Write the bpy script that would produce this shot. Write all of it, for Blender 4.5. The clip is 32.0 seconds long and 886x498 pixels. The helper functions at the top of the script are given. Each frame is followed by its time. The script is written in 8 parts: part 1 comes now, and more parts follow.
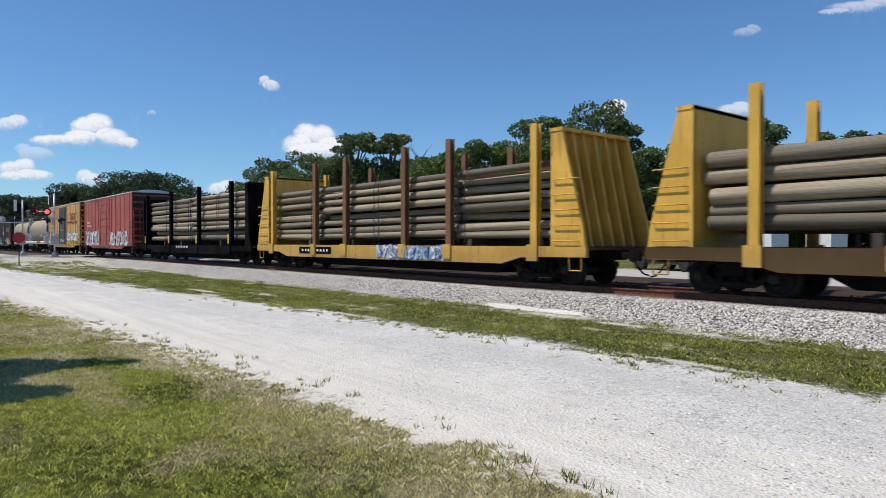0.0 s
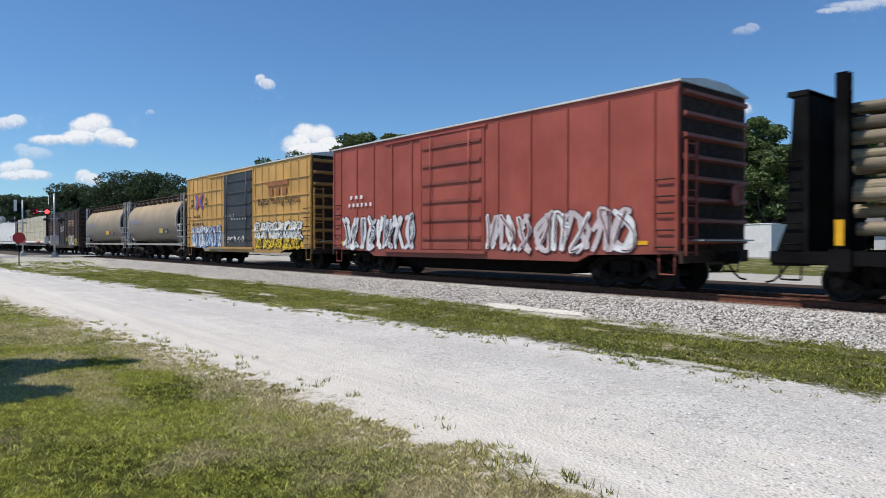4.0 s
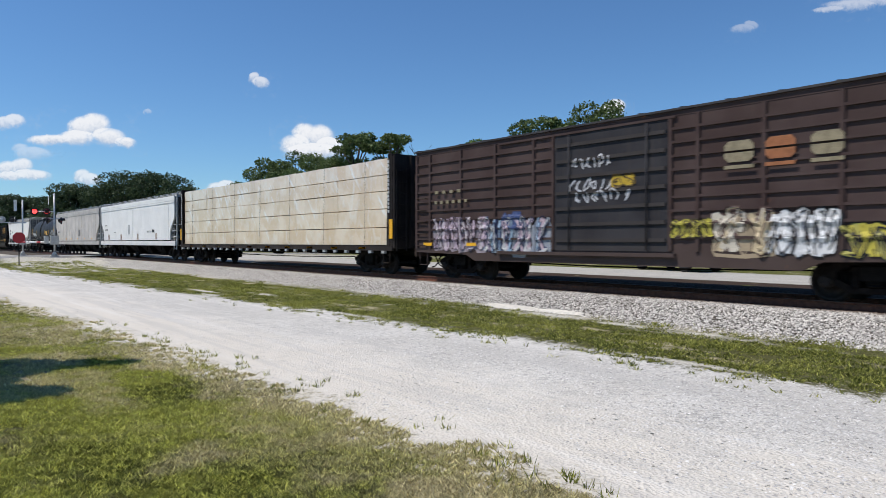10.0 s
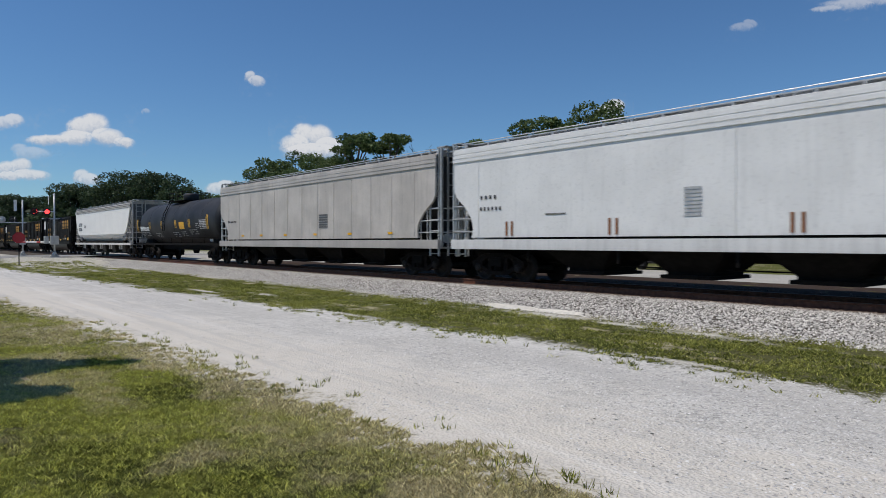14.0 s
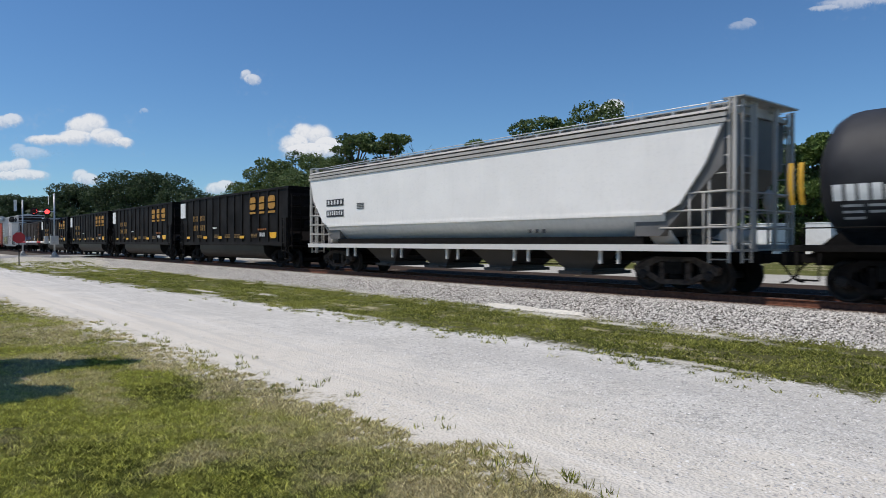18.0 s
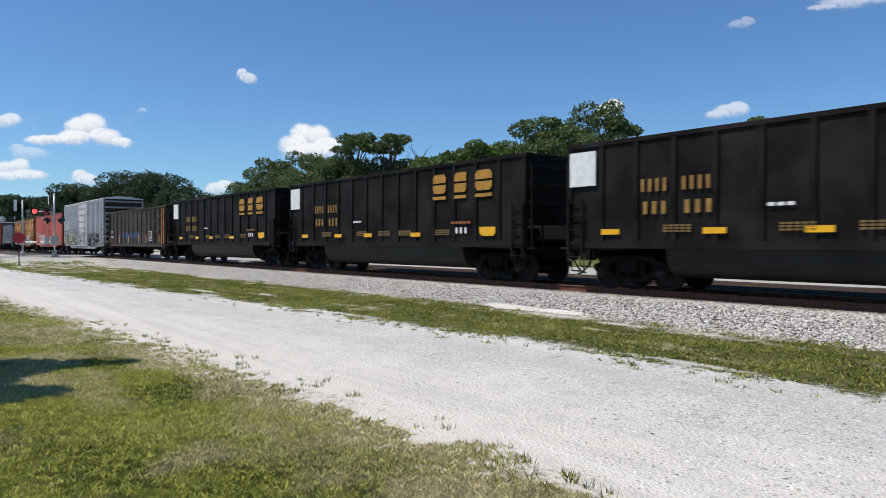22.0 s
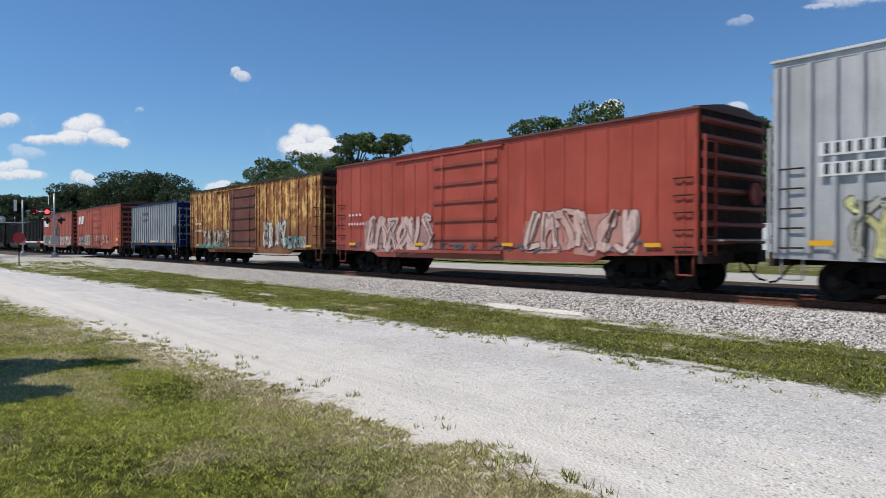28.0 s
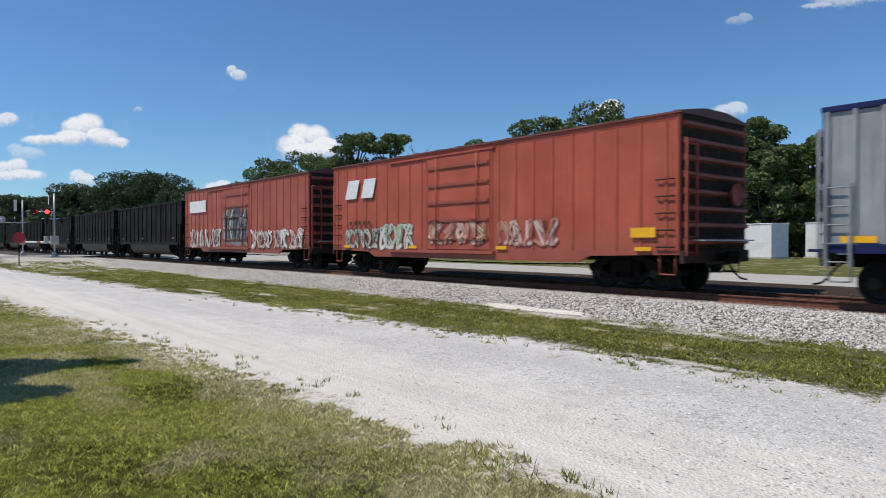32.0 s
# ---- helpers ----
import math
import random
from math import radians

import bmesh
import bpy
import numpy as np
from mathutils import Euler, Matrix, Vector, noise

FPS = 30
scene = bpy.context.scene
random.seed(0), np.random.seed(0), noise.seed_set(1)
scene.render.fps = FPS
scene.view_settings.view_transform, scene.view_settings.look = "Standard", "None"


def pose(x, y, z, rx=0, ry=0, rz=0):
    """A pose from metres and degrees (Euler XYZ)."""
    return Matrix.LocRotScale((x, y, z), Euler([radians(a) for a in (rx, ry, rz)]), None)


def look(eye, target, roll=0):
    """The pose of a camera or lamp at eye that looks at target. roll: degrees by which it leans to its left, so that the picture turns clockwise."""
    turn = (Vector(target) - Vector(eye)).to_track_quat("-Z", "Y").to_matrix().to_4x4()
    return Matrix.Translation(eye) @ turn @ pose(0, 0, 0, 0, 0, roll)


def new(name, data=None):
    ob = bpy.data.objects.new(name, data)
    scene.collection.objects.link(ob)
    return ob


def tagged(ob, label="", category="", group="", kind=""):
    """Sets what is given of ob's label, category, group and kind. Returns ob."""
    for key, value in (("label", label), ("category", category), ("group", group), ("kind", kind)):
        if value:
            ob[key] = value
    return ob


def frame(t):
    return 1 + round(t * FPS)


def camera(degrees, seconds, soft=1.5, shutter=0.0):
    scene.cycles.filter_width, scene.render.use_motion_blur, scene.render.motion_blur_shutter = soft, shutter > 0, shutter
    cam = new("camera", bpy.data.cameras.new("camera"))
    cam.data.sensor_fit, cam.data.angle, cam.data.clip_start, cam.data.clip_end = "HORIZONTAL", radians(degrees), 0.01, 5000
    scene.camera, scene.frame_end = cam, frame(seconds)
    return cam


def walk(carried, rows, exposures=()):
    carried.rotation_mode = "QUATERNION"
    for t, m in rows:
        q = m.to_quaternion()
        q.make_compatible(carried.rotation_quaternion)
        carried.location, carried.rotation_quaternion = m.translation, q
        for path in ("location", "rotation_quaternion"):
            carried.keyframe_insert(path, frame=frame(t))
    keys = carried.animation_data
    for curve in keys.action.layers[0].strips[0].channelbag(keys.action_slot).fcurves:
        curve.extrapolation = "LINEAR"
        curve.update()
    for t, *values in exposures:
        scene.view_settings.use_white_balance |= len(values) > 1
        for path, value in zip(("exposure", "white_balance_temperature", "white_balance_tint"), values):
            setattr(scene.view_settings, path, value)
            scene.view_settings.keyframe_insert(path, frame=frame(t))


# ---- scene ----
# Plan: x runs along the railway (the train rolls towards +x), y away from the camera, z = 0 is the top of the rails.
EYE = Vector((0.0, 0.0, 1.215))
AIM = Vector((-0.77240, 0.63506, -0.00999))
cam = camera(66.3, 32.0, soft=0.65, shutter=0.22)
walk(cam, [(0.0, look(EYE, EYE + AIM)), (32.0, look(EYE, EYE + AIM))],
     exposures=[(0.0, 0.09), (3.0, 0.09), (7.0, 0.0), (8.0, 0.0), (9.0, 0.06), (10.0, 0.06), (11.0, -0.05), (12.0, -0.22), (13.0, -0.33), (14.0, -0.32), (17.0, -0.12), (18.0, -0.12), (19.0, -0.16), (20.0, -0.06), (21.0, 0.06), (22.0, 0.11), (25.0, 0.17), (28.0, -0.02), (32.0, 0.0)])

TRACK_Y = 15.79     # centre line of the track
SIDE = 1.55         # half width of a car body


def travel(t):
    """Metres that the train has rolled since the start."""
    def s(u):
        return u + 0.12314 * (u - 16) ** 2 / 100 - 0.00408 * (u - 16) ** 3 / 1000
    return 11.71 * (s(t) - s(0))


# ---- light ----
SUN_DIR = Vector((-0.24, -0.43, 0.87)).normalized()
world = bpy.data.worlds.new("sky")
scene.world = world
world.use_nodes = True
wn = world.node_tree.nodes
sky = wn.new("ShaderNodeTexSky")
sky.sky_type = "NISHITA"
sky.sun_disc = False
sky.sun_elevation = math.asin(SUN_DIR.z)
sky.sun_rotation = math.atan2(SUN_DIR.x, SUN_DIR.y)
sky.air_density = 1.0
sky.dust_density = 0.0
sky.ozone_density = 1.2
wn["Background"].inputs["Strength"].default_value = 0.085
tint = wn.new("ShaderNodeMix")
tint.data_type = "RGBA"
tint.blend_type = "MULTIPLY"
tint.inputs[0].default_value = 1.0
tint.inputs[7].default_value = (0.66, 0.98, 1.31, 1)
world.node_tree.links.new(sky.outputs[0], tint.inputs[6])
world.node_tree.links.new(tint.outputs[2], wn["Background"].inputs["Color"])
sun = new("sun", bpy.data.lights.new("sun", "SUN"))
sun.data.energy = 3.9
sun.data.angle = radians(0.53)
sun.data.color = (1.0, 0.945, 0.872)
sun.matrix_world = look(SUN_DIR * 100, (0, 0, 0))

# ---- materials ----


class Nodes:
    """A small wrapper to write node trees in few lines."""

    def __init__(self, name):
        self.mat = bpy.data.materials.new(name)
        self.mat.use_nodes = True
        self.t = self.mat.node_tree
        self.bsdf = self.t.nodes["Principled BSDF"]
        self.out = self.t.nodes["Material Output"]

    def add(self, kind, **props):
        n = self.t.nodes.new("ShaderNode" + kind)
        for k, v in props.items():
            if k == "op":
                n.operation = v
            elif k == "ins":
                for i, val in v.items():
                    self.put(n.inputs[i], val)
        return n

    def put(self, sock, val):
        if hasattr(val, "is_output"):
            self.t.links.new(val, sock)
        else:
            sock.default_value = val

    def math(self, op, a, b=0.0, c=0.0, clamp=False):
        n = self.t.nodes.new("ShaderNodeMath")
        n.operation = op
        n.use_clamp = clamp
        self.put(n.inputs[0], a)
        self.put(n.inputs[1], b)
        self.put(n.inputs[2], c)
        return n.outputs[0]

    def coord(self, which="Object"):
        return self.t.nodes.new("ShaderNodeTexCoord").outputs[which]

    def rand(self):
        return self.t.nodes.new("ShaderNodeObjectInfo").outputs["Random"]

    def island(self):
        return self.t.nodes.new("ShaderNodeNewGeometry").outputs["Random Per Island"]

    def scaled(self, vec, scale, move=(0, 0, 0)):
        n = self.t.nodes.new("ShaderNodeMapping")
        self.put(n.inputs["Vector"], vec)
        n.inputs["Scale"].default_value = scale
        self.put(n.inputs["Location"], move)
        return n.outputs[0]

    def noise(self, vec, scale, detail=3.0, rough=0.55, dist=0.0):
        n = self.t.nodes.new("ShaderNodeTexNoise")
        self.put(n.inputs["Vector"], vec)
        n.inputs["Scale"].default_value = scale
        n.inputs["Detail"].default_value = detail
        n.inputs["Roughness"].default_value = rough
        n.inputs["Distortion"].default_value = dist
        return n.outputs[0]

    def cells(self, vec, scale, feature="F1", out="Distance"):
        n = self.t.nodes.new("ShaderNodeTexVoronoi")
        n.feature = feature
        self.put(n.inputs["Vector"], vec)
        n.inputs["Scale"].default_value = scale
        return n.outputs[out]

    def step(self, val, lo, hi):
        n = self.t.nodes.new("ShaderNodeMapRange")
        n.interpolation_type = "SMOOTHSTEP"
        self.put(n.inputs[0], val)
        self.put(n.inputs[1], lo)
        self.put(n.inputs[2], hi)
        return n.outputs[0]

    def mix(self, fac, a, b, mode="MIX"):
        n = self.t.nodes.new("ShaderNodeMix")
        n.data_type = "RGBA"
        n.blend_type = mode
        self.put(n.inputs[0], fac)
        for sock, val in ((n.inputs[6], a), (n.inputs[7], b)):
            self.put(sock, (*val, 1) if isinstance(val, tuple) and len(val) == 3 else val)
        return n.outputs[2]

    def xyz(self, vec):
        n = self.t.nodes.new("ShaderNodeSeparateXYZ")
        self.put(n.inputs[0], vec)
        return n.outputs

    def finish(self, color, rough=0.6, metal=0.0, bump=None, strength=0.3, dist=0.01, spec=0.5):
        self.put(self.bsdf.inputs["Base Color"], (*color, 1) if isinstance(color, tuple) and len(color) == 3 else color)
        self.put(self.bsdf.inputs["Roughness"], rough)
        self.put(self.bsdf.inputs["Metallic"], metal)
        self.put(self.bsdf.inputs["Specular IOR Level"], spec)
        if bump is not None:
            b = self.t.nodes.new("ShaderNodeBump")
            self.put(b.inputs["Height"], bump)
            b.inputs["Strength"].default_value = strength
            b.inputs["Distance"].default_value = dist
            self.t.links.new(b.outputs[0], self.bsdf.inputs["Normal"])
        return self.mat


RUST = (0.13, 0.05, 0.022)
DIRT = (0.075, 0.058, 0.046)


def paint(name, col, rust=0.15, dirt=0.35, rough=0.55, fade=0.12, rustcol=RUST, low=0.35, foot_z=(2.3, 1.2), grit_or_shade=DIRT, blotch=2.3, spec=0.4):
    """Weathered paint on steel: faded patches, vertical streaks, rust spots, a lower edge toned for road dirt or for a
    curved body's shade.
    """
    n = Nodes(name)
    p = n.coord()
    big = n.noise(p, 0.7, 4)
    fine = n.noise(p, 14, 4, 0.65)
    streak = n.noise(n.scaled(p, (5.5, 5.5, 0.28)), 1.6, 4, 0.6)
    pale = tuple(min(1, c * (1 + fade) + fade * 0.12) for c in col)
    deep = tuple(c * (1 - fade) for c in col)
    c = n.mix(n.step(big, 0.3, 0.7), deep, pale)
    c = n.mix(n.math("MULTIPLY", n.step(streak, 0.5, 0.78), dirt), c, grit_or_shade)
    z = n.xyz(p)[2]
    foot = n.math("MULTIPLY", n.step(n.math("ADD", z, n.math("MULTIPLY", streak, 1.2)), foot_z[0], foot_z[1]), low)
    c = n.mix(foot, c, grit_or_shade)
    spots = n.step(n.math("ADD", n.math("MULTIPLY", n.noise(p, blotch, 6, 0.68), 0.6), n.math("MULTIPLY", streak, 0.4)),
                   0.72 - rust * 0.42, 0.78 - rust * 0.36)
    c = n.mix(spots, c, n.mix(fine, rustcol, tuple(v * 2.1 for v in rustcol)))
    c = n.mix(n.math("MULTIPLY", n.step(fine, 0.5, 0.75), 0.14), c, grit_or_shade)
    r = n.math("ADD", rough, n.math("MULTIPLY", spots, 0.25), clamp=True)
    return n.finish(c, r, 0.0, fine, 0.12, 0.004, spec)


def plain(name, col, rough=0.7, metal=0.0, var=0.25, scale=6.0, bump=0.2):
    n = Nodes(name)
    p = n.coord()
    a = n.noise(p, scale, 4)
    b = n.noise(p, scale * 7, 3)
    f = n.math("ADD", n.math("MULTIPLY", a, 0.65), n.math("MULTIPLY", b, 0.35))
    c = n.mix(n.step(f, 0.3, 0.7), tuple(v * (1 - var) for v in col), tuple(min(1, v * (1 + var)) for v in col))
    return n.finish(c, rough, metal, b, bump, 0.006, 0.1 if rough > 0.84 else 0.4)


def glow(name, col, power):
    n = Nodes(name)
    n.bsdf.inputs["Emission Color"].default_value = (*col, 1)
    n.bsdf.inputs["Emission Strength"].default_value = power
    return n.finish(tuple(v * 0.4 for v in col), 0.3)


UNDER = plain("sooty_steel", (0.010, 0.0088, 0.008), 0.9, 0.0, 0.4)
# bogie castings, darkened so that the shade under the cars is in the colour
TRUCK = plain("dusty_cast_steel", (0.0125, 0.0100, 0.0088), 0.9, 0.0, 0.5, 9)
WHEEL = plain("wheel_steel", (0.02, 0.016, 0.014), 0.75, 0.2, 0.4, 12)
GALV = plain("galvanised_steel", (0.46, 0.46, 0.45), 0.5, 0.5, 0.2)
WHITE_MARK = plain("white_stencil", (0.74, 0.74, 0.72), 0.7, 0, 0.12)
YELLOW_MARK = plain("yellow_stencil", (0.62, 0.34, 0.03), 0.6, 0, 0.18)
BLACK_MARK = plain("black_stencil", (0.03, 0.03, 0.033), 0.7, 0, 0.2)
REFLECT = plain("yellow_reflector", (0.82, 0.42, 0.015), 0.35, 0, 0.1)
RAILSTEEL = plain("rusty_rail", (0.16, 0.062, 0.035), 0.75, 0.2, 0.35, 10)
RAILTOP = plain("worn_rail_head", (0.17, 0.115, 0.09), 0.65, 0.2, 0.25)
TIE = plain("creosoted_wood", (0.075, 0.058, 0.046), 0.9, 0, 0.4, 8, 0.4)

# ---- mesh tools ----


class M:
    """Collects vertices and faces of one mesh."""

    def __init__(self):
        self.v, self.f, self.s = [], [], []

    def quad(self, *pts, smooth=False):
        i = len(self.v)
        self.v += [tuple(p) for p in pts]
        self.f.append(tuple(range(i, i + len(pts))))
        self.s.append(smooth)
        return self

    def box(self, x0, x1, y0, y1, z0, z1, c=0.0):
        """A box; with c > 0 its long edges along z or x are cut at 45 degrees."""
        if c:
            prof = [(x0 + c, y0), (x1 - c, y0), (x1, y0 + c), (x1, y1 - c), (x1 - c, y1), (x0 + c, y1), (x0, y1 - c), (x0, y0 + c)]
            return self.prism(prof, z0, z1, "z")
        i = len(self.v)
        self.v += [(x, y, z) for z in (z0, z1) for y in (y0, y1) for x in (x0, x1)]
        for f in ((0, 2, 3, 1), (4, 5, 7, 6), (0, 1, 5, 4), (2, 6, 7, 3), (0, 4, 6, 2), (1, 3, 7, 5)):
            self.f.append(tuple(i + k for k in f))
            self.s.append(False)
        return self

    def prism(self, prof, a, b, axis="x", smooth=False):
        """A closed outline swept from a to b: (y, z) for axis x, (x, z) for y, (x, y) for z."""
        put = {"x": lambda p, t: (t, p[0], p[1]), "y": lambda p, t: (p[0], t, p[1]), "z": lambda p, t: (p[0], p[1], t)}[axis]
        pr = prof
        i, n = len(self.v), len(pr)
        self.v += [put(p, a) for p in pr] + [put(p, b) for p in pr]
        self.f.append(tuple(i + k for k in range(n))[::-1])
        self.f.append(tuple(i + n + k for k in range(n)))
        self.s += [False, False]
        for k in range(n):
            self.f.append((i + k, i + (k + 1) % n, i + n + (k + 1) % n, i + n + k))
            self.s.append(smooth)
        return self

    def loft(self, sections, smooth=True, caps=True):
        """Sections: (x, closed outline of (y, z)), all with as many points."""
        i, n = len(self.v), len(sections[0][1])
        for x, pr in sections:
            self.v += [(x, p[0], p[1]) for p in pr]
        for r in range(len(sections) - 1):
            for k in range(n):
                a, b = i + r * n + k, i + r * n + (k + 1) % n
                self.f.append((a, b, b + n, a + n))
                self.s.append(smooth)
        if caps:
            self.f.append(tuple(i + k for k in range(n))[::-1])
            self.f.append(tuple(i + (len(sections) - 1) * n + k for k in range(n)))
            self.s += [False, False]
        return self

    def tube(self, p, q, r, r2=None, n=8, caps=True):
        """A round bar from p to q."""
        p, q = Vector(p), Vector(q)
        r2 = r if r2 is None else r2
        d = (q - p).normalized()
        u = d.orthogonal().normalized()
        w = d.cross(u)
        i = len(self.v)
        for c, rad in ((p, r), (q, r2)):
            for k in range(n):
                a = 2 * math.pi * k / n
                self.v.append(tuple(c + (u * math.cos(a) + w * math.sin(a)) * rad))
        for k in range(n):
            self.f.append((i + k, i + (k + 1) % n, i + n + (k + 1) % n, i + n + k))
            self.s.append(n > 5)
        if caps:
            self.f += [tuple(i + k for k in range(n))[::-1], tuple(i + n + k for k in range(n))]
            self.s += [False, False]
        return self

    def path(self, pts, r, n=6):
        for a, b in zip(pts, pts[1:]):
            self.tube(a, b, r, n=n)
        return self

    def rings(self, centre, axis, prof, n=20):
        """A turned body: prof is a list of (distance along the axis, radius)."""
        c, d = Vector(centre), Vector(axis).normalized()
        u = d.orthogonal().normalized()
        w = d.cross(u)
        i = len(self.v)
        for h, r in prof:
            for k in range(n):
                a = 2 * math.pi * k / n
                self.v.append(tuple(c + d * h + (u * math.cos(a) + w * math.sin(a)) * r))
        for j in range(len(prof) - 1):
            for k in range(n):
                a, b = i + j * n + k, i + j * n + (k + 1) % n
                self.f.append((a, b, b + n, a + n))
                self.s.append(True)
        self.f += [tuple(i + k for k in range(n))[::-1], tuple(i + (len(prof) - 1) * n + k for k in range(n))]
        self.s += [False, False]
        return self

    def mesh(self, name, mat):
        me = bpy.data.meshes.new(name)
        me.from_pydata(self.v, [], self.f)
        me.polygons.foreach_set("use_smooth", self.s)
        me.materials.append(mat)
        if len(self.f) < 6000:
            bm = bmesh.new()
            bm.from_mesh(me)
            bmesh.ops.recalc_face_normals(bm, faces=bm.faces)
            bm.to_mesh(me)
            bm.free()
        me.update()
        return me


def part(name, m, mat, parent=None, label="", at=(0, 0, 0), category="", kind="", bevel=0.0):
    """Links a mesh as one object under a thing or a part."""
    me = m.mesh(name, mat) if isinstance(m, M) else m
    ob = new(name, me)
    ob.location = at
    if parent is not None:
        ob.parent = parent
    if bevel:
        b = ob.modifiers.new("edge", "BEVEL")
        b.width = bevel
        b.segments = 1
        b.limit_method = "ANGLE"
    return tagged(ob, label, category, "", kind)


def thing(name, label, category, at=(0, 0, 0), group=""):
    ob = new(name)
    ob.empty_display_size = 0.3
    ob.location = at
    return tagged(ob, label, category, group)


TEXTS = {}


def text_mesh(words, size, mat, bold=0.0):
    key = (words, size, mat.name, bold)
    if key not in TEXTS:
        cu = bpy.data.curves.new("text", "FONT")
        cu.body, cu.size, cu.align_x, cu.align_y = words, size, "CENTER", "CENTER"
        cu.extrude, cu.offset = 0.003, bold
        ob = bpy.data.objects.new("text", cu)
        scene.collection.objects.link(ob)
        me = bpy.data.meshes.new_from_object(ob)
        bpy.data.objects.remove(ob)
        me.transform(Matrix.Rotation(math.pi / 2, 4, "X"))
        me.materials.clear()
        me.materials.append(mat)
        TEXTS[key] = me
    return TEXTS[key]


def bars(parent, x0, x1, z0, z1, y, mat, count, rows=1, name="stencil_mark"):
    """Rows of plain bars for marks that cannot be read."""
    m = M()
    hz = (z1 - z0) / rows
    w = (x1 - x0) / count
    for r in range(rows):
        for k in range(count):
            a, b = x0 + k * w + w * 0.14, x0 + (k + 1) * w - w * 0.14
            z, t = z0 + r * hz + hz * 0.2, z0 + (r + 1) * hz - hz * 0.12
            if rows == 1 and t - z > 0.09 and count > 2:
                # taller marks stand as thin upright bars
                m.box(a + (b - a) * 0.2, b - (b - a) * 0.2, y - 0.006, y, z, t)
            else:
                m.box(a, b, y - 0.006, y, z, t)
    return part(name, m, mat, parent, kind="stuff" if rows * count > 1 else "")

# ---- the train ----
CARS = []       # (car, x of its middle at the start)
WHEELS = []
MESHES = {}
# dark tone with the shade of the car ends put in; grab irons share it
ENDSHADE = plain("brake_dust_grime", (0.055, 0.038, 0.032), 0.85, 0, 0.4)
DUSTYTRUCK = plain("dusty_brown_casting", (0.065, 0.050, 0.041), 0.9, 0, 0.5, 9)
WALKBROWN = plain("rusted_walkway", (0.105, 0.078, 0.062), 0.8, 0.1, 0.4)


def shared(key, make, mat):
    """One mesh for all alike pieces."""
    if key not in MESHES:
        m = M()
        make(m)
        MESHES[key] = m.mesh(key, mat)
    return MESHES[key]


def make_side_frame(m):
    # cast side frame with its two openings, seen from the side: a truss of bars
    for y0, y1 in ((-0.07, 0.07),):
        m.prism([(-1.12, 0.62), (-0.55, 0.86), (0.55, 0.86), (1.12, 0.62), (1.12, 0.46), (1.0, 0.42), (0.5, 0.72), (-0.5, 0.72), (-1.0, 0.42), (-1.12, 0.46)], y0, y1, "y")
        m.prism([(-1.0, 0.50), (-0.42, 0.20), (0.42, 0.20), (1.0, 0.50), (0.92, 0.60), (0.36, 0.32), (-0.36, 0.32), (-0.92, 0.60)], y0, y1, "y")
        m.box(-0.42, -0.28, y0, y1, 0.30, 0.76)
        m.box(0.28, 0.42, y0, y1, 0.30, 0.76)
        m.box(-1.14, -0.68, y0 - 0.02, y1 + 0.02, 0.50, 0.63)
        m.box(0.68, 1.14, y0 - 0.02, y1 + 0.02, 0.50, 0.63)


def make_springs(m):
    prof = []
    for k in range(6):
        prof += [(k * 0.055, 0.13), (k * 0.055 + 0.02, 0.17), (k * 0.055 + 0.04, 0.13)]
    m.rings((0, 0, 0.34), (0, 0, 1), prof, 12)


def make_wheelset(m):
    for s in (-1, 1):
        y = s * 0.72
        m.rings((0, y, 0), (0, s, 0), [(-0.07, 0.45), (-0.035, 0.445), (-0.03, 0.43), (0.06, 0.42), (0.065, 0.355), (0.0, 0.345),
                                       (0.0, 0.17), (0.07, 0.15), (0.09, 0.13)], 28)
    m.tube((0, -0.95, 0), (0, 0.95, 0), 0.085, n=12)
    for s in (-1, 1):
        m.rings((0, s * 0.93, 0), (0, s, 0), [(0, 0.13), (0.16, 0.13), (0.19, 0.10)], 12)
        for k in range(3):
            a = k * 2.094
            m.box(0.07 * math.cos(a) - 0.02, 0.07 * math.cos(a) + 0.02, s * 1.13 - 0.02, s * 1.13 + 0.02,
                  0.07 * math.sin(a) - 0.02, 0.07 * math.sin(a) + 0.02)


def bogie(car, x, tone=None):
    # the two long upright plates are added to stop light passing through the bogie
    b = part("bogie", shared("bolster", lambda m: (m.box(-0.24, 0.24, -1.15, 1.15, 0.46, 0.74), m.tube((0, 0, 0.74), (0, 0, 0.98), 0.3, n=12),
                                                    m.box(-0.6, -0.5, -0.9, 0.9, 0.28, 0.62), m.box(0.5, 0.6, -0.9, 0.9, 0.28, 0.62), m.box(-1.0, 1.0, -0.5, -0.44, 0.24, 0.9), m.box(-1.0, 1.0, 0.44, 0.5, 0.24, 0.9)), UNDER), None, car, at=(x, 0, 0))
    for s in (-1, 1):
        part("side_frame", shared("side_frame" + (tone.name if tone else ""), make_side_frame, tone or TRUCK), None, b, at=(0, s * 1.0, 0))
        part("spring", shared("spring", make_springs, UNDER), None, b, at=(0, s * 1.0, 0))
    for dx in (-0.88, 0.88):
        w = part("wheelset", shared("wheelset", make_wheelset, WHEEL), None, b)
        w.matrix_parent_inverse = Matrix.Translation((dx, 0, 0.42))
        WHEELS.append(w)
    return b


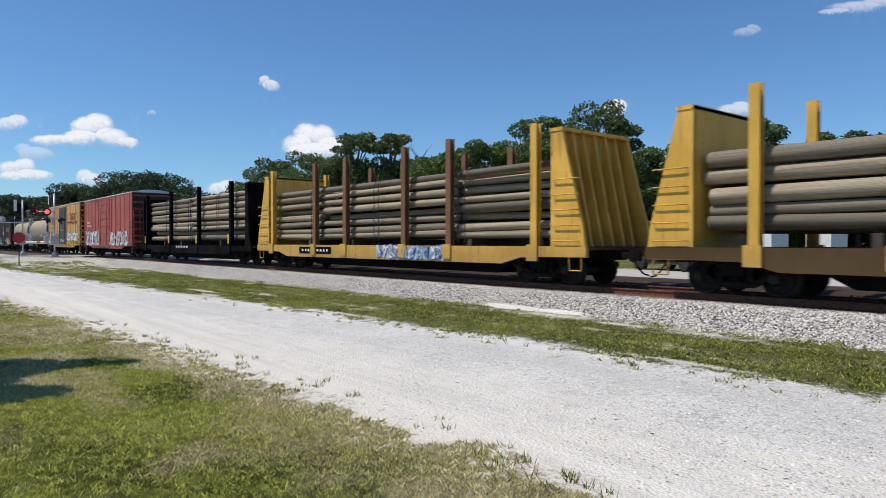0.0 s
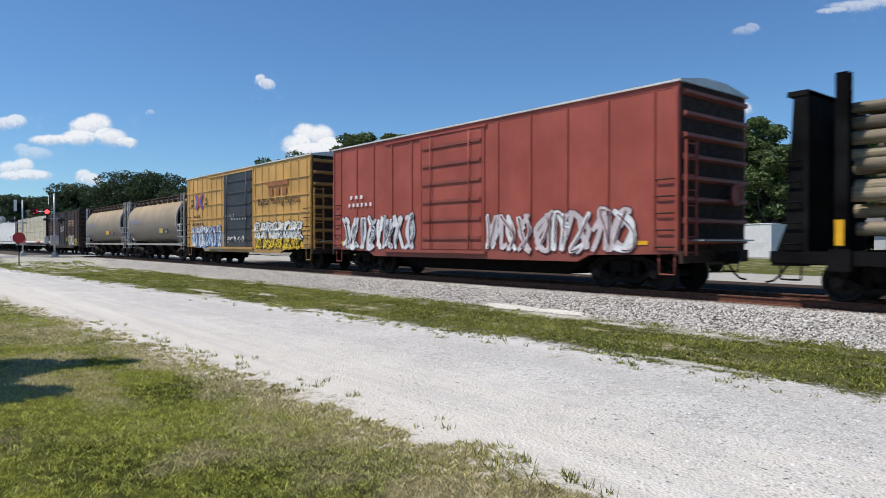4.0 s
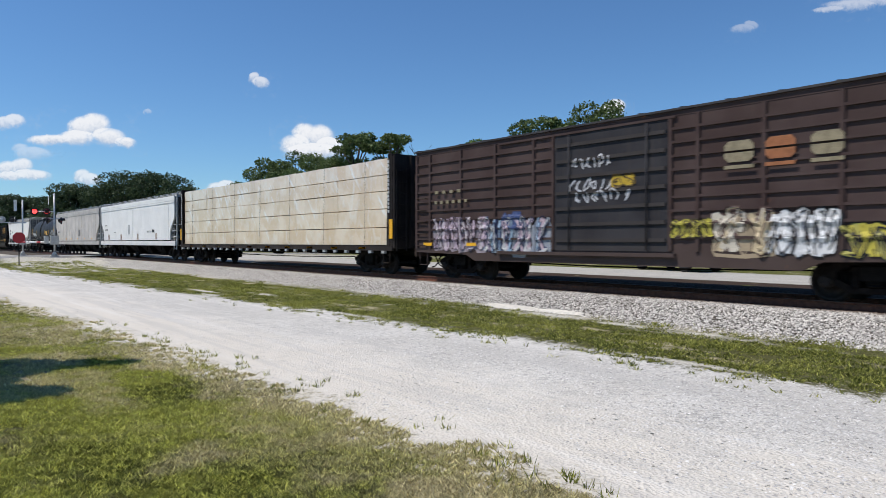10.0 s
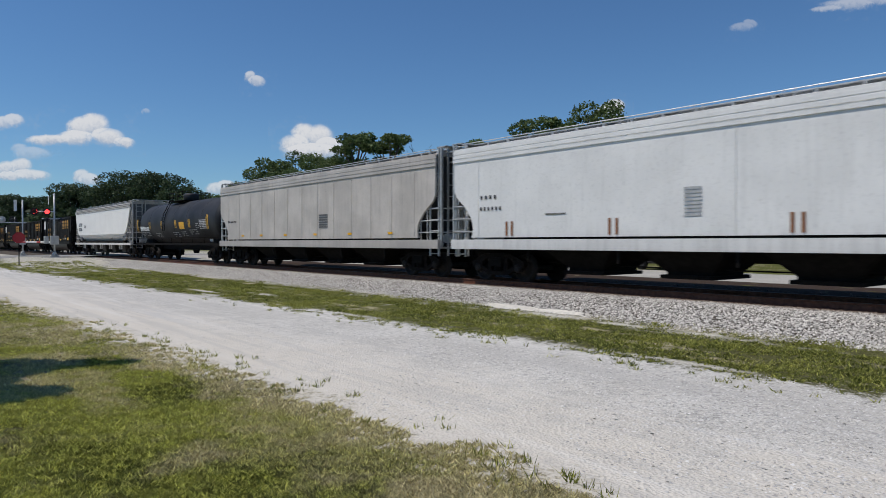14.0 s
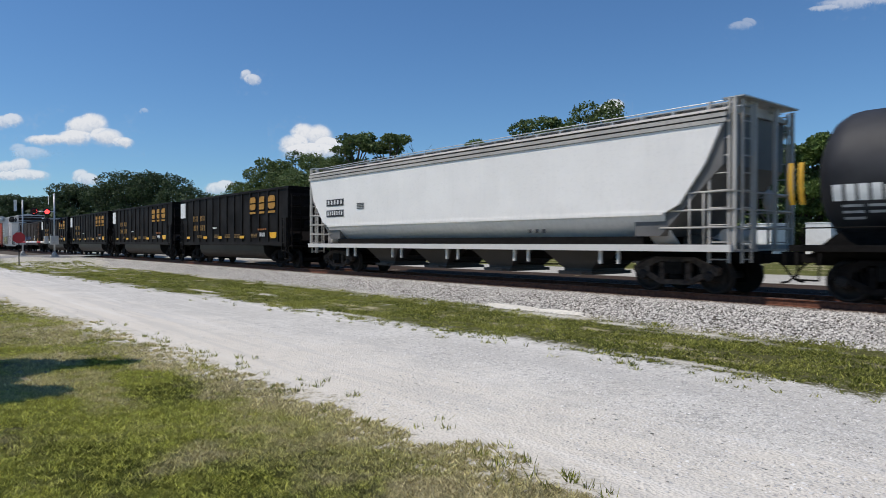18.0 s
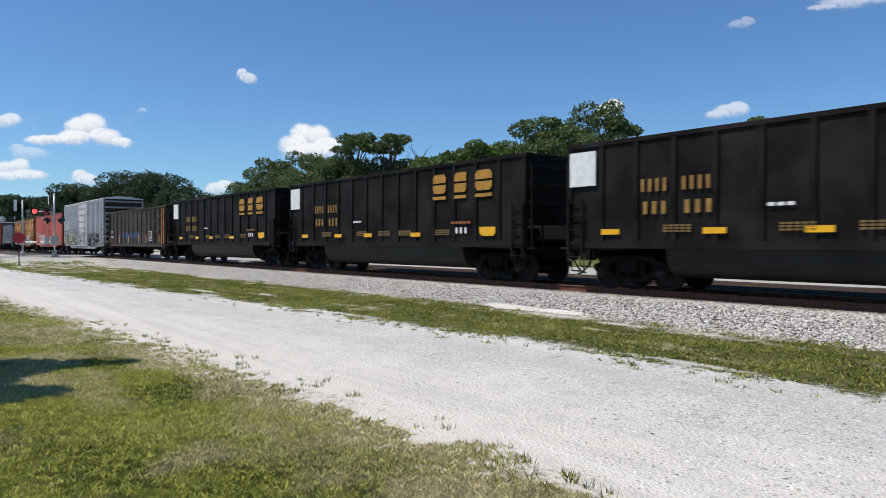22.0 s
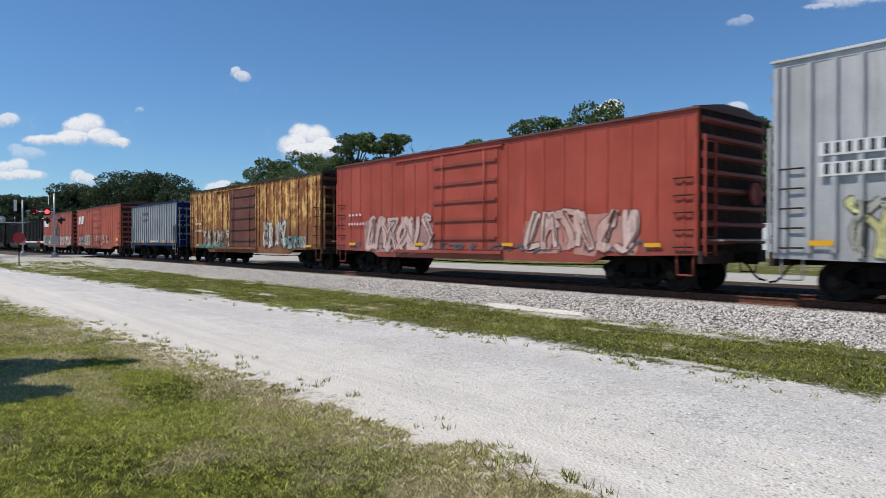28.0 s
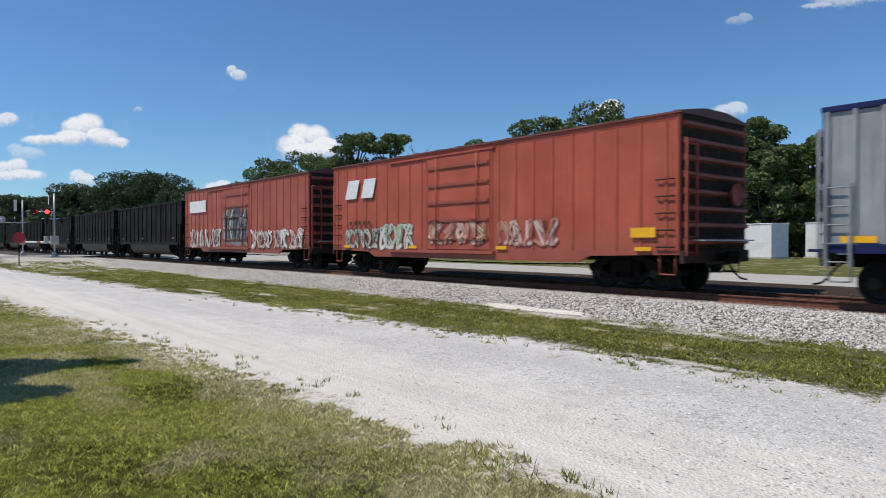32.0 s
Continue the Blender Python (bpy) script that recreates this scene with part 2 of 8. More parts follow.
def make_coupler(m):
    m.box(-0.35, 0.42, -0.09, 0.09, 0.76, 0.95)
    m.prism([(0.36, -0.16), (0.52, -0.17), (0.66, -0.10), (0.64, 0.02), (0.50, 0.0), (0.48, 0.16), (0.36, 0.17)], 0.70, 1.0, "z")


def make_hose(m):
    m.path([(0.05, 0.32, 0.80), (0.22, 0.33, 0.66), (0.36, 0.33, 0.46), (0.50, 0.33, 0.34), (0.66, 0.33, 0.31)], 0.025)


def running_gear(car, length, inset=1.85, reach=0.62, sill=(0.72, 1.02), tone=None, gear=True, deep=None):
    """Bogies, couplers, hoses and the centre sill under a car body of that length."""
    for s in (-1, 1):
        bogie(car, s * (length / 2 - inset), tone)
        c = part("coupler", shared("coupler", make_coupler, UNDER), None, car, at=(s * (length / 2 + reach - 0.62), 0, 0))
        h = part("air_hose", shared("air_hose", make_hose, UNDER), None, car, at=(s * (length / 2 + reach - 0.62), 0, 0))
        if s < 0:
            c.rotation_euler.z = h.rotation_euler.z = math.pi
    m = M()
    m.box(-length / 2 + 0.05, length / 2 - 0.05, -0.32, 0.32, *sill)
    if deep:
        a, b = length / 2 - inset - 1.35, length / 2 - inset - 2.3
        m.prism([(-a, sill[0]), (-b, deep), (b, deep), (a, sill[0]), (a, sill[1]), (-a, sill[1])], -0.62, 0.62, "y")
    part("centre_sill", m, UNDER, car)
    if gear:
        m = M()
        m.tube((-length * 0.13, 0.75, 0.78), (-length * 0.13 + 0.8, 0.75, 0.78), 0.19, n=14)
        part("brake_reservoir", m, UNDER, car)
        m = M()
        m.path([(-length * 0.32, -0.55, 0.62), (-length * 0.1, -0.5, 0.55), (length * 0.12, -0.5, 0.55), (length * 0.32, -0.55, 0.62)], 0.02)
        part("brake_rod", m, UNDER, car)


def ladder(car, mat, x, y, z0, z1, width, across="x", rungs=None, name="ladder"):
    """Two stiles and their rungs, along x (on a side) or y (on an end)."""
    m = M()
    n = rungs or max(2, int((z1 - z0) / 0.38) + 1)
    a, b = (Vector((1, 0, 0)), Vector((0, 1, 0)))[across == "y"] * (width / 2), Vector((x, y, 0))
    for s in (-1, 1):
        p = b + a * s
        m.box(p.x - 0.025, p.x + 0.025, p.y - 0.025, p.y + 0.025, z0, z1)
    for k in range(n):
        z = z0 + 0.08 + (z1 - z0 - 0.16) * k / (n - 1)
        m.tube(b - a + Vector((0, 0, z)), b + a + Vector((0, 0, z)), 0.016, n=6)
    return part(name, m, mat, car)


def grab_irons(car, mat, x, y, z0, z1, width, count):
    """Single bent rungs, one above the other, bolted to the side."""
    s = 1 if y > 0 else -1
    def make(m):
        m.path([(-width / 2, -0.07, 0), (-width / 2, 0, 0), (width / 2, 0, 0), (width / 2, -0.07, 0)], 0.018, 6)
    for k in range(count):
        ob = part("grab_iron", shared("grab_iron%.2f%s" % (width, mat.name), make, mat), None, car, at=(x, y, z0 + (z1 - z0) * k / (count - 1)))
        if s < 0:
            ob.rotation_euler.z = math.pi


def stirrup(car, mat, x):
    for s in (-1, 1):
        m = M()
        y = s * (SIDE - 0.05)
        m.path([(x - 0.22, y, 1.0), (x - 0.20, y, 0.45), (x + 0.20, y, 0.45), (x + 0.22, y, 1.0)], 0.02)
        part("step_stirrup", m, mat, car)


def reflectors(car, xs, z, y=None, mat=None, size=(0.45, 0.1)):
    y = -(SIDE + 0.012) if y is None else y
    for x in xs:
        part("reflector", shared("reflector%s%s" % (size, (mat or REFLECT).name), lambda m: m.box(-size[0] / 2, size[0] / 2, -0.006, 0.0, -size[1] / 2, size[1] / 2), mat or REFLECT), None, car, at=(x, y, z))


SURFACE = {}    # for each car, how far its near side stands out at (x, z)


def start_car(name, label, category, rear, front):
    mid, length = (rear + front) / 2, front - rear
    car = thing(name, label, category, (mid, TRACK_Y, 0), "cars of the freight train")
    CARS.append((car, mid))
    return car, length


def boxcar(label, rear, front, mat, eave, door, posts, roof, end=None, doormat=None, bottom=0.88, hor=False, doorribs=6,
           rise=0.22, trim=None, postw=0.11, proud=0.035, endribs=8, deep=None):
    car, L = start_car("boxcar", label, "boxcar", rear, front)
    h = L / 2
    end = end or mat
    doormat = doormat or mat
    trim = trim or mat
    for s in (-1, 1):
        y0, y1 = sorted((s * SIDE, s * (SIDE - 0.06)))
        for a, b in ((-h, door[0]), (door[1], h)):
            part("side_panel", M().box(a, b, y0, y1, 1.0, eave - 0.12), mat, car)
        m = M()
        m.box(-h, h, y0 - 0.01, y1 + 0.01, eave - 0.12, eave)
        part("top_chord", m, trim, car)
        m = M()
        m.prism([(-h, 1.02), (-h, bottom + 0.06), (-h + 2.6, bottom), (-h + 3.0, bottom - 0.18), (h - 3.0, bottom - 0.18), (h - 2.6, bottom), (h, bottom + 0.06), (h, 1.02)],
                y0 - 0.012, y1 + 0.012, "y")
        part("side_sill", m, trim, car)
        # vertical posts
        xs = []
        for a, b, k in ((-h, door[0], posts), (door[1], h, posts)):
            xs += [a + (b - a) * (i + 0.5) / k for i in range(k)] + [a + 0.06, b - 0.06]
        for x in xs:
            pm = shared("post%.2f%.2f%s%.3f" % (eave, postw, mat.name, proud),
                        lambda m: m.prism([(-postw / 2, 0), (-postw / 3, -proud), (postw / 3, -proud), (postw / 2, 0)], 1.0, eave - 0.12, "z"), mat)
            ob = part("post", pm, None, car, at=(x, s * SIDE, 0))
            if s > 0:
                ob.rotation_euler.z = math.pi
        if hor:
            for a, b in ((-h, door[0]), (door[1], h)):
                for i in range(1, hor):
                    z = 1.0 + (eave - 1.1) * i / hor
                    m = M()
                    yy = sorted((s * SIDE, s * (SIDE + max(0.045, proud * 0.75))))
                    m.box(a + 0.1, b - 0.1, *yy, z - 0.03, z + 0.03)
                    part("panel_seam", m, mat, car)
        # door with its ribs, tracks and bars
        m = M()
        dy = sorted((s * (SIDE - 0.05), s * (SIDE + 0.03)))
        m.box(door[0], door[1], *dy, 0.98, eave - 0.16)
        d = part("door", m, doormat, car, bevel=0.01)
        for i in range(doorribs):
            z = 1.05 + (eave - 1.3) * (i + 0.5) / doorribs
            part("door_rib", shared("door_rib%.2f%s%s" % (door[1] - door[0], doormat.name, s),
                                    lambda m: m.box(door[0] + 0.06, door[1] - 0.06, *sorted((s * (SIDE + 0.03), s * (SIDE + 0.075))), -0.045, 0.045), doormat), None, d, at=(0, 0, z))
        for x in (door[0] + 0.55, door[1] - 0.55):
            part("lock_bar", M().tube((x, s * (SIDE + 0.10), 1.0), (x, s * (SIDE + 0.10), eave - 0.2), 0.022), doormat, d)
        part("door_track", M().box(door[0] - 2.2, door[1] + 0.2, *sorted((s * SIDE, s * (SIDE + 0.11))), 0.86, 0.95), trim, car)
        part("door_track", M().box(door[0] - 2.2, door[1] + 0.2, *sorted((s * SIDE, s * (SIDE + 0.06))), eave - 0.17, eave - 0.11), trim, car)
    SURFACE[car.name] = lambda x, z: ((0.033 + (0.047 if any(abs(z - 1.05 - (eave - 1.3) * (i + 0.5) / doorribs) < 0.05 for i in range(doorribs)) else 0.0)) if door[0] < x < door[1]
                                      else max(proud if any(abs(x - q) < postw / 2 for q in xs) else 0.0,
                                               max(0.045, proud * 0.75) if hor and any(abs(z - 1.0 - (eave - 1.1) * i / hor) < 0.035 for i in range(1, hor)) else 0.0,
                                               0.012 if z < 1.03 else 0.0))
    # roof: low gable, raised seams
    m = M()
    e = SIDE + 0.06
    m.prism([(-e, eave), (-e, eave + 0.05), (-0.5, eave + rise), (0.5, eave + rise), (e, eave + 0.05), (e, eave)], -h - 0.06, h + 0.06)
    r = part("roof", m, roof, car)
    k = int(L / 1.1)
    for i in range(k + 1):
        x = -h + 0.1 + (L - 0.2) * i / k
        part("roof_seam", shared("roof_seam%.2f%s" % (rise, roof.name), lambda m: m.prism([(-e, 0.05), (-e, 0.068), (-0.5, rise + 0.02), (0.5, rise + 0.02), (e, 0.068), (e, 0.05), (0.5, rise), (-0.5, rise)], -0.03, 0.03), roof),
             None, r, at=(x, 0, eave))
    # corrugated ends
    for s in (-1, 1):
        m = M()
        m.prism([(-SIDE, 0.9), (SIDE, 0.9), (SIDE, eave), (0.5, eave + rise - 0.03), (-0.5, eave + rise - 0.03), (-SIDE, eave)], *sorted((s * h, s * (h - 0.06))))
        m.box(*sorted((s * h, s * (h + 0.10))), -SIDE, SIDE, 0.72, 1.02)
        # the wall's colour carries the shade between the ribs
        en = part("end_wall", m, ENDSHADE, car, "end wall with shade in its dark colour")
        for i in range(endribs):
            z = 1.22 + (eave - 1.45) * i / (endribs - 1)
            part("end_rib", shared("end_rib%s%s" % (end.name, s), lambda m: m.prism([(0, -0.07), (s * 0.13, -0.03), (s * 0.13, 0.05), (0, 0.09)], -SIDE + 0.1, SIDE - 0.1, "y"), end),
                 None, en, at=(s * h, 0, z))
        ladder(car, trim, s * (h + 0.13), -1.25, 0.9, 3.6, 0.44, "y")
        for y in (-(SIDE + 0.07), SIDE + 0.07):
            grab_irons(car, ENDSHADE, s * (h - 0.36), y, 1.1, 2.7, 0.46, 5)
        stirrup(car, trim, s * (h - 0.35))
        m = M()
        m.box(*sorted((s * (h + 0.12), s * (h + 0.42))), -1.2, 1.2, 1.24, 1.28)
        part("end_platform", m, GALV, car)
    m = M()
    m.rings((h + 0.18, 0.7, 2.4), (1, 0, 0), [(0, 0.05), (0.02, 0.28), (0.06, 0.28), (0.07, 0.23), (0.03, 0.2), (0.05, 0.05)], 18)
    part("brake_wheel", m, trim, car)
    m = M()
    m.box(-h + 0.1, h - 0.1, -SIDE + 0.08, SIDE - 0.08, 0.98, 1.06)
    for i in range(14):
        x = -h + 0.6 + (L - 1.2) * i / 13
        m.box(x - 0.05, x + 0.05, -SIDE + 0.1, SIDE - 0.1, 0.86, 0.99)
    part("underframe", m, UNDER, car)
    running_gear(car, L, deep=deep)
    return car


def roof_walk(car, mat, x0, x1, z, hatches=True, width=0.75, posts=9):
    """Grated running board along the ridge with its brackets and end cross boards."""
    for s in (-1, 1):
        m = M()
        m.box(x0, x1, *sorted((s * 0.42, s * (0.42 + width / 2))), z - 0.03, z)
        k = int((x1 - x0) / 0.9)
        for i in range(k + 1):
            x = x0 + (x1 - x0) * i / k
            m.box(x - 0.03, x + 0.03, *sorted((s * 0.40, s * (0.44 + width / 2))), z - 0.16, z - 0.03)
        part("running_board", m, mat, car)
    for x in (x0, x1):
        m = M()
        m.box(x - 0.25, x + 0.25, -1.35, 1.35, z - 0.03, z)
        part("cross_board", m, mat, car)
    if hatches:
        k = int((x1 - x0) / 1.9)
        for i in range(k):
            x = x0 + (x1 - x0) * (i + 0.5) / k
            part("hatch_cover", shared("hatch_cover%.2f%s" % (z, mat.name), lambda m: m.box(-0.75, 0.75, -0.3, 0.3, z - 0.14, z - 0.01), mat), None, car, at=(x, 0, 0))


def end_cage(car, mat, x, s, z1, inner):
    """Corner posts, ladder and rails of a hopper's open end platform."""
    for y in (-1.4, -0.5, 0.5, 1.4):
        part("corner_post", shared("corner_post%.2f%s" % (z1, mat.name), lambda m: m.box(-0.04, 0.04, -0.04, 0.04, 1.05, z1), mat), None, car, at=(x, y, 0))
    for y in (-1.42, 1.42):
        ladder(car, mat, x - s * 0.35, y, 0.75, z1, 0.46)
    for z in (1.55, 1.95, 2.35):
        part("hand_rail", M().tube((x, -1.45, z), (x, 1.45, z), 0.022), mat, car)
        for y in (-1.46, 1.46):
            part("hand_rail", M().tube((x, y, z), (inner, y, z), 0.022), mat, car)
    for dx in (0.7, 1.05):
        part("rail_post", M().tube((x - s * dx, -1.46, 1.05), (x - s * dx, -1.46, 2.38), 0.022), mat, car)
    ladder(car, mat, x + s * 0.05, -0.95, 0.75, z1, 0.42, "y")
    m = M()
    m.box(*sorted((x, inner)), -1.45, 1.45, 1.0, 1.05)
    part("end_platform", m, mat, car)
    m = M()
    m.tube((x - s * 0.55, -0.75, 1.35), (x - s * 0.55, 0.25, 1.35), 0.17, n=12)
    part("brake_cylinder", m, mat, car)
    m = M()
    m.rings((x - s * 0.2, 0.55, 2.2), (s, 0, 0), [(0, 0.05), (0.02, 0.27), (0.05, 0.27), (0.07, 0.05)], 16)
    part("brake_wheel", m, mat, car)


def outlets(car, mat, xs, wide=1.5, low=0.42, top=1.15, half=1.25, foot=0.3):
    """Sloped discharge bays between the bogies."""
    for x in xs:
        m = M()
        pr0 = [(x - wide / 2, -half), (x + wide / 2, -half), (x + wide / 2, half), (x - wide / 2, half)]
        pr1 = [(x - foot, -0.75), (x + foot, -0.75), (x + foot, 0.75), (x - foot, 0.75)]
        i = len(m.v)
        m.v += [(a, b, top) for a, b in pr0] + [(a, b, low + 0.12) for a, b in pr1] + [(a, b, low) for a, b in pr1]
        for r in (0, 4):
            for k in range(4):
                m.f.append((i + r + k, i + r + (k + 1) % 4, i + r + 4 + (k + 1) % 4, i + r + 4 + k))
                m.s.append(False)
        m.f += [(i + 3, i + 2, i + 1, i), (i + 8, i + 9, i + 10, i + 11)]
        m.s += [False, False]
        b = part("discharge_bay", m, mat, car)
        m = M()
        m.box(x - foot - 0.1, x + foot + 0.1, -0.9, 0.9, low - 0.04, low + 0.05)
        m.tube((x + 0.3, -1.0, low + 0.02), (x + 0.3, 1.0, low + 0.02), 0.035)
        part("outlet_gate", m, mat, b)


def round_profile(half, z0, z1, n=9, power=2.6):
    """A barrel-shaped outline: bulging sides, narrower roof and floor."""
    zc, hz = (z0 + z1) / 2, (z1 - z0) / 2
    pts = []
    for k in range(4 * n):
        a = 2 * math.pi * k / (4 * n)
        c, s = math.cos(a), math.sin(a)
        pts.append((half * math.copysign(abs(c) ** (2 / power), c), zc + hz * math.copysign(abs(s) ** (2 / power), s)))
    return pts


def barrel_hopper(label, rear, front, mat, frame, yellow_x, placard=None):
    """Covered hopper with curved sides and open end platforms."""
    car, L = start_car("covered_hopper", label, "hopper car", rear, front)
    h = L / 2
    a, b = -h + 0.75, h - 1.3
    m = M()
    secs = []
    for x, k in ((a, 1.0), (-2, 1.0), (2, 1.0), (b, 1.0)):
        secs.append((x, round_profile(SIDE * k, 2.62 - 1.52 * k, 2.62 + 1.50 * k, 10, 2.35)))
    m.loft(secs, caps=False)
    part("barrel_body", m, mat, car)
    for s, e in ((-1, a), (1, b)):
        # the rim at the end of the barrel, and the dark slope set back inside it
        rim = []
        for x, k in ((e - s * 0.10, 1.004), (e + s * 0.02, 1.004), (e + s * 0.02, 0.93), (e - s * 0.10, 0.93)):
            rim.append((x, round_profile(SIDE * k, 2.62 - 1.52 * k, 2.62 + 1.50 * k, 10, 2.35)))
        part("end_rim", M().loft(rim + rim[:1], caps=False), frame, car)
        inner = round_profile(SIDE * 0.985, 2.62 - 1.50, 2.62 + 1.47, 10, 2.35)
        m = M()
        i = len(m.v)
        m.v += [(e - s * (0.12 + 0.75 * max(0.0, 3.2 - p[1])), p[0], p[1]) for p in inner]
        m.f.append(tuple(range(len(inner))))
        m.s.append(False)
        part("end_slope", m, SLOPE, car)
    for s in (-1, 1):
        m = M()
        m.box(-h + 0.2, h - 0.2, *sorted((s * (SIDE - 0.02), s * (SIDE - 0.22))), 1.02, 1.14)
        part("side_sill", m, frame, car)
        m = M()
        for x in [a + 0.6 + (b - a - 1.2) * i / 9 for i in range(10)]:
            m.box(x - 0.04, x + 0.04, *sorted((s * 0.9, s * 1.18)), 3.86, 4.12)
        m.box(a + 0.2, b - 0.2, *sorted((s * 1.0, s * 1.06)), 4.02, 4.12)
        part("roof_rail", m, WALKBROWN, car)
    roof_walk(car, WALKBROWN, -h + 0.3, h - 0.3, 4.34)
    end_cage(car, GALV, -h + 0.12, -1, 4.30, a)
    end_cage(car, GALV, h - 0.12, 1, 4.30, b)
    outlets(car, UNDER, (-2.3, 0.1, 2.5), 1.7, 0.4, 1.15, 1.2, 0.4)
    for s in (-1, 1):
        part("slope_sheet", M().prism([(s * (h - 0.2), 1.02), (s * (h - 2.9), 1.02), (s * (h - 1.6), 2.2)], -0.9, 0.9, "y"), UNDER, car)
    running_gear(car, L, 1.6, tone=DUSTYTRUCK)
    reflectors(car, (yellow_x,), 2.0, -(SIDE + 0.004), placard, size=(0.75, 0.3))
    part("stencil_panel", M().box(2.95, 3.5, -(SIDE - 0.005), -(SIDE - 0.02), 1.78, 2.06), BLACK_MARK, car)
    bars(car, 3.0, 3.45, 1.80, 2.04, -(SIDE - 0.003), SLOPE18, 4)
    scrawl(car, -5.3, -2.4, 2.52, 2.84, (0.28, 0.285, 0.36), 30, 18, 0.06)
    return car


def side_hopper(label, rear, front, mat, dark, frame, slant=1.0, bays=4, chord=3.76, slope_low=1.9, belly=False, seams=8, sillmat=None):
    """Long covered hopper: upright sides with a top chord, sloped dark ends, ladders and roof boards."""
    car, L = start_car("covered_hopper", label, "hopper car", rear, front)
    h = L / 2
    zt, zb = 4.18, 1.36
    for s in (-1, 1):
        m = M()
        y = s * SIDE
        top, bot = h - 0.25, h - 0.25 - slant
        arc = [(top, zt), (top, slope_low + 1.0), (top - 0.12 * slant, slope_low + 0.8), (top - 0.6 * slant, slope_low + 0.45), (top - 0.92 * slant, slope_low + 0.1), (bot, slope_low - 0.2), (bot + 0.06, zb)]
        out = [(-x, z) for x, z in arc] + arc[::-1]
        if belly:
            out = [(-h + 0.3, 3.85), (-h + 0.55, 3.0), (-h + 1.35, 2.05), (-h + 1.75, 1.9), (h - 1.75, 1.9), (h - 1.35, 2.1), (h - 0.7, 3.0), (h - 0.3, 3.85)]
        m.prism(out, *sorted((y, y - s * 0.08)), "y")
        sd = part("side_sheet", m, mat, car)
        if belly:
            m = M()
            a = h - 1.75
            n = 6
            secs = [(y * (1 - 0.42 * (k / n) ** 1.5), 1.9 - 0.72 * k / n) for k in range(n + 1)]
            pr = secs + [(p[0] - s * 0.06, p[1]) for p in secs[::-1]]
            m.prism(pr, -a, a, "x", True)
            part("curved_lower_sheet", m, mat, car)
            m = M()
            m.box(-a, a, *sorted((y - s * 0.02, y + s * 0.03)), 1.86, 1.94)
            part("seam_bar", m, mat, car)
        m = M()
        k = 3 if not belly else 2
        for i in range(k):
            z = (3.86 if belly else chord) + i * 0.13
            m.box(-h + 0.2, h - 0.2, *sorted((y, y + s * (0.035 - 0.012 * i))), z, z + 0.09)
        part("top_chord", m, frame, car)
        m = M()
        m.box(-h + 0.1, h - 0.1, *sorted((y + s * 0.015, y - s * 0.2)), 1.0, 1.30 if not belly else 1.16)
        part("side_sill", m, sillmat or frame, car)
        for i in range(seams):
            x = -h + 1.4 + (L - 2.8) * i / max(1, seams - 1)
            part("side_seam", shared("side_seam%s%s" % (mat.name, belly), lambda m: m.box(-0.012, 0.012, -0.012, 0.012, 1.95 if belly else zb, 3.75), mat), None, sd, at=(x, y, 0))
    # roof
    m = M()
    m.prism([(-SIDE, zt - 0.05), (-SIDE + 0.12, zt + 0.03), (-0.4, zt + 0.16), (0.4, zt + 0.16), (SIDE - 0.12, zt + 0.03), (SIDE, zt - 0.05)], -h + 0.22, h - 0.22)
    part("roof", m, frame, car)
    roof_walk(car, GALV, -h + 0.15, h - 0.15, zt + 0.26)
    # end slope sheets
    for s in (-1, 1):
        m = M()
        m.prism([(s * (h - 0.30), zt - 0.06), (s * (h - 0.32), slope_low + 1.0), (s * (h - 1.9), zb), (s * (h - 2.6), zb), (s * (h - 2.6), zt - 0.06)], -SIDE + 0.09, SIDE - 0.09, "y")
        part("end_slope", m, dark, car)
        end_cage(car, GALV if not belly else frame, s * (h - 0.08), s, zt + 0.2, s * (h - 1.9))
        m = M()
        m.prism([(s * (h - 0.2), 1.05), (s * (h - 2.1), 1.05), (s * (h - 2.1), zb + 0.1)], -0.10, 0.10, "y")
        part("end_gusset", m, dark, car)
    xs = [(-h + 3.4) + (L - 6.8) * (i + 0.5) / bays for i in range(bays)]
    pitch = (L - 6.8) / bays
    outlets(car, UNDER if not belly else SLOPE, xs, pitch * (0.92 if not belly else 0.86), 0.36, 1.25, 1.4 if not belly else 1.15, 0.6 if not belly else 0.5)
    for x in [xs[0] - pitch / 2] + [v + pitch / 2 for v in xs]:
        for dx in ((-0.28, 0.28) if belly else (0.0,)):
            for s in (-1, 1):
                part("sill_strut", shared("sill_strut%s" % belly, lambda m: m.box(-0.035, 0.035, -0.035, 0.035, 0.66, 1.02), sillmat if belly else UNDER), None, car, at=(x + dx, s * (SIDE - 0.14), 0))
    for s in (-1, 1):
        m = M()
        k = 9
        for i in range(k + 1):
            x = -h + 0.5 + (L - 1.0) * i / k
            for dx in (-0.12, 0.12):
                m.tube((x + dx, s * 1.32, zt - 0.02), (x + dx, s * 1.32, zt + 0.22), 0.016, n=5)
        m.tube((-h + 0.3, s * 1.32, zt + 0.2), (h - 0.3, s * 1.32, zt + 0.2), 0.014, n=5)
        part("roof_rail", m, GALV, car)
    m = M()
    m.box(-h + 2.4, h - 2.4, -SIDE + 0.12, SIDE - 0.12, 1.04 if belly else 0.98, 1.36)
    part("floor_pan", m, UNDER, car)
    running_gear(car, L, 1.75, tone=DUSTYTRUCK if belly else None)
    return car


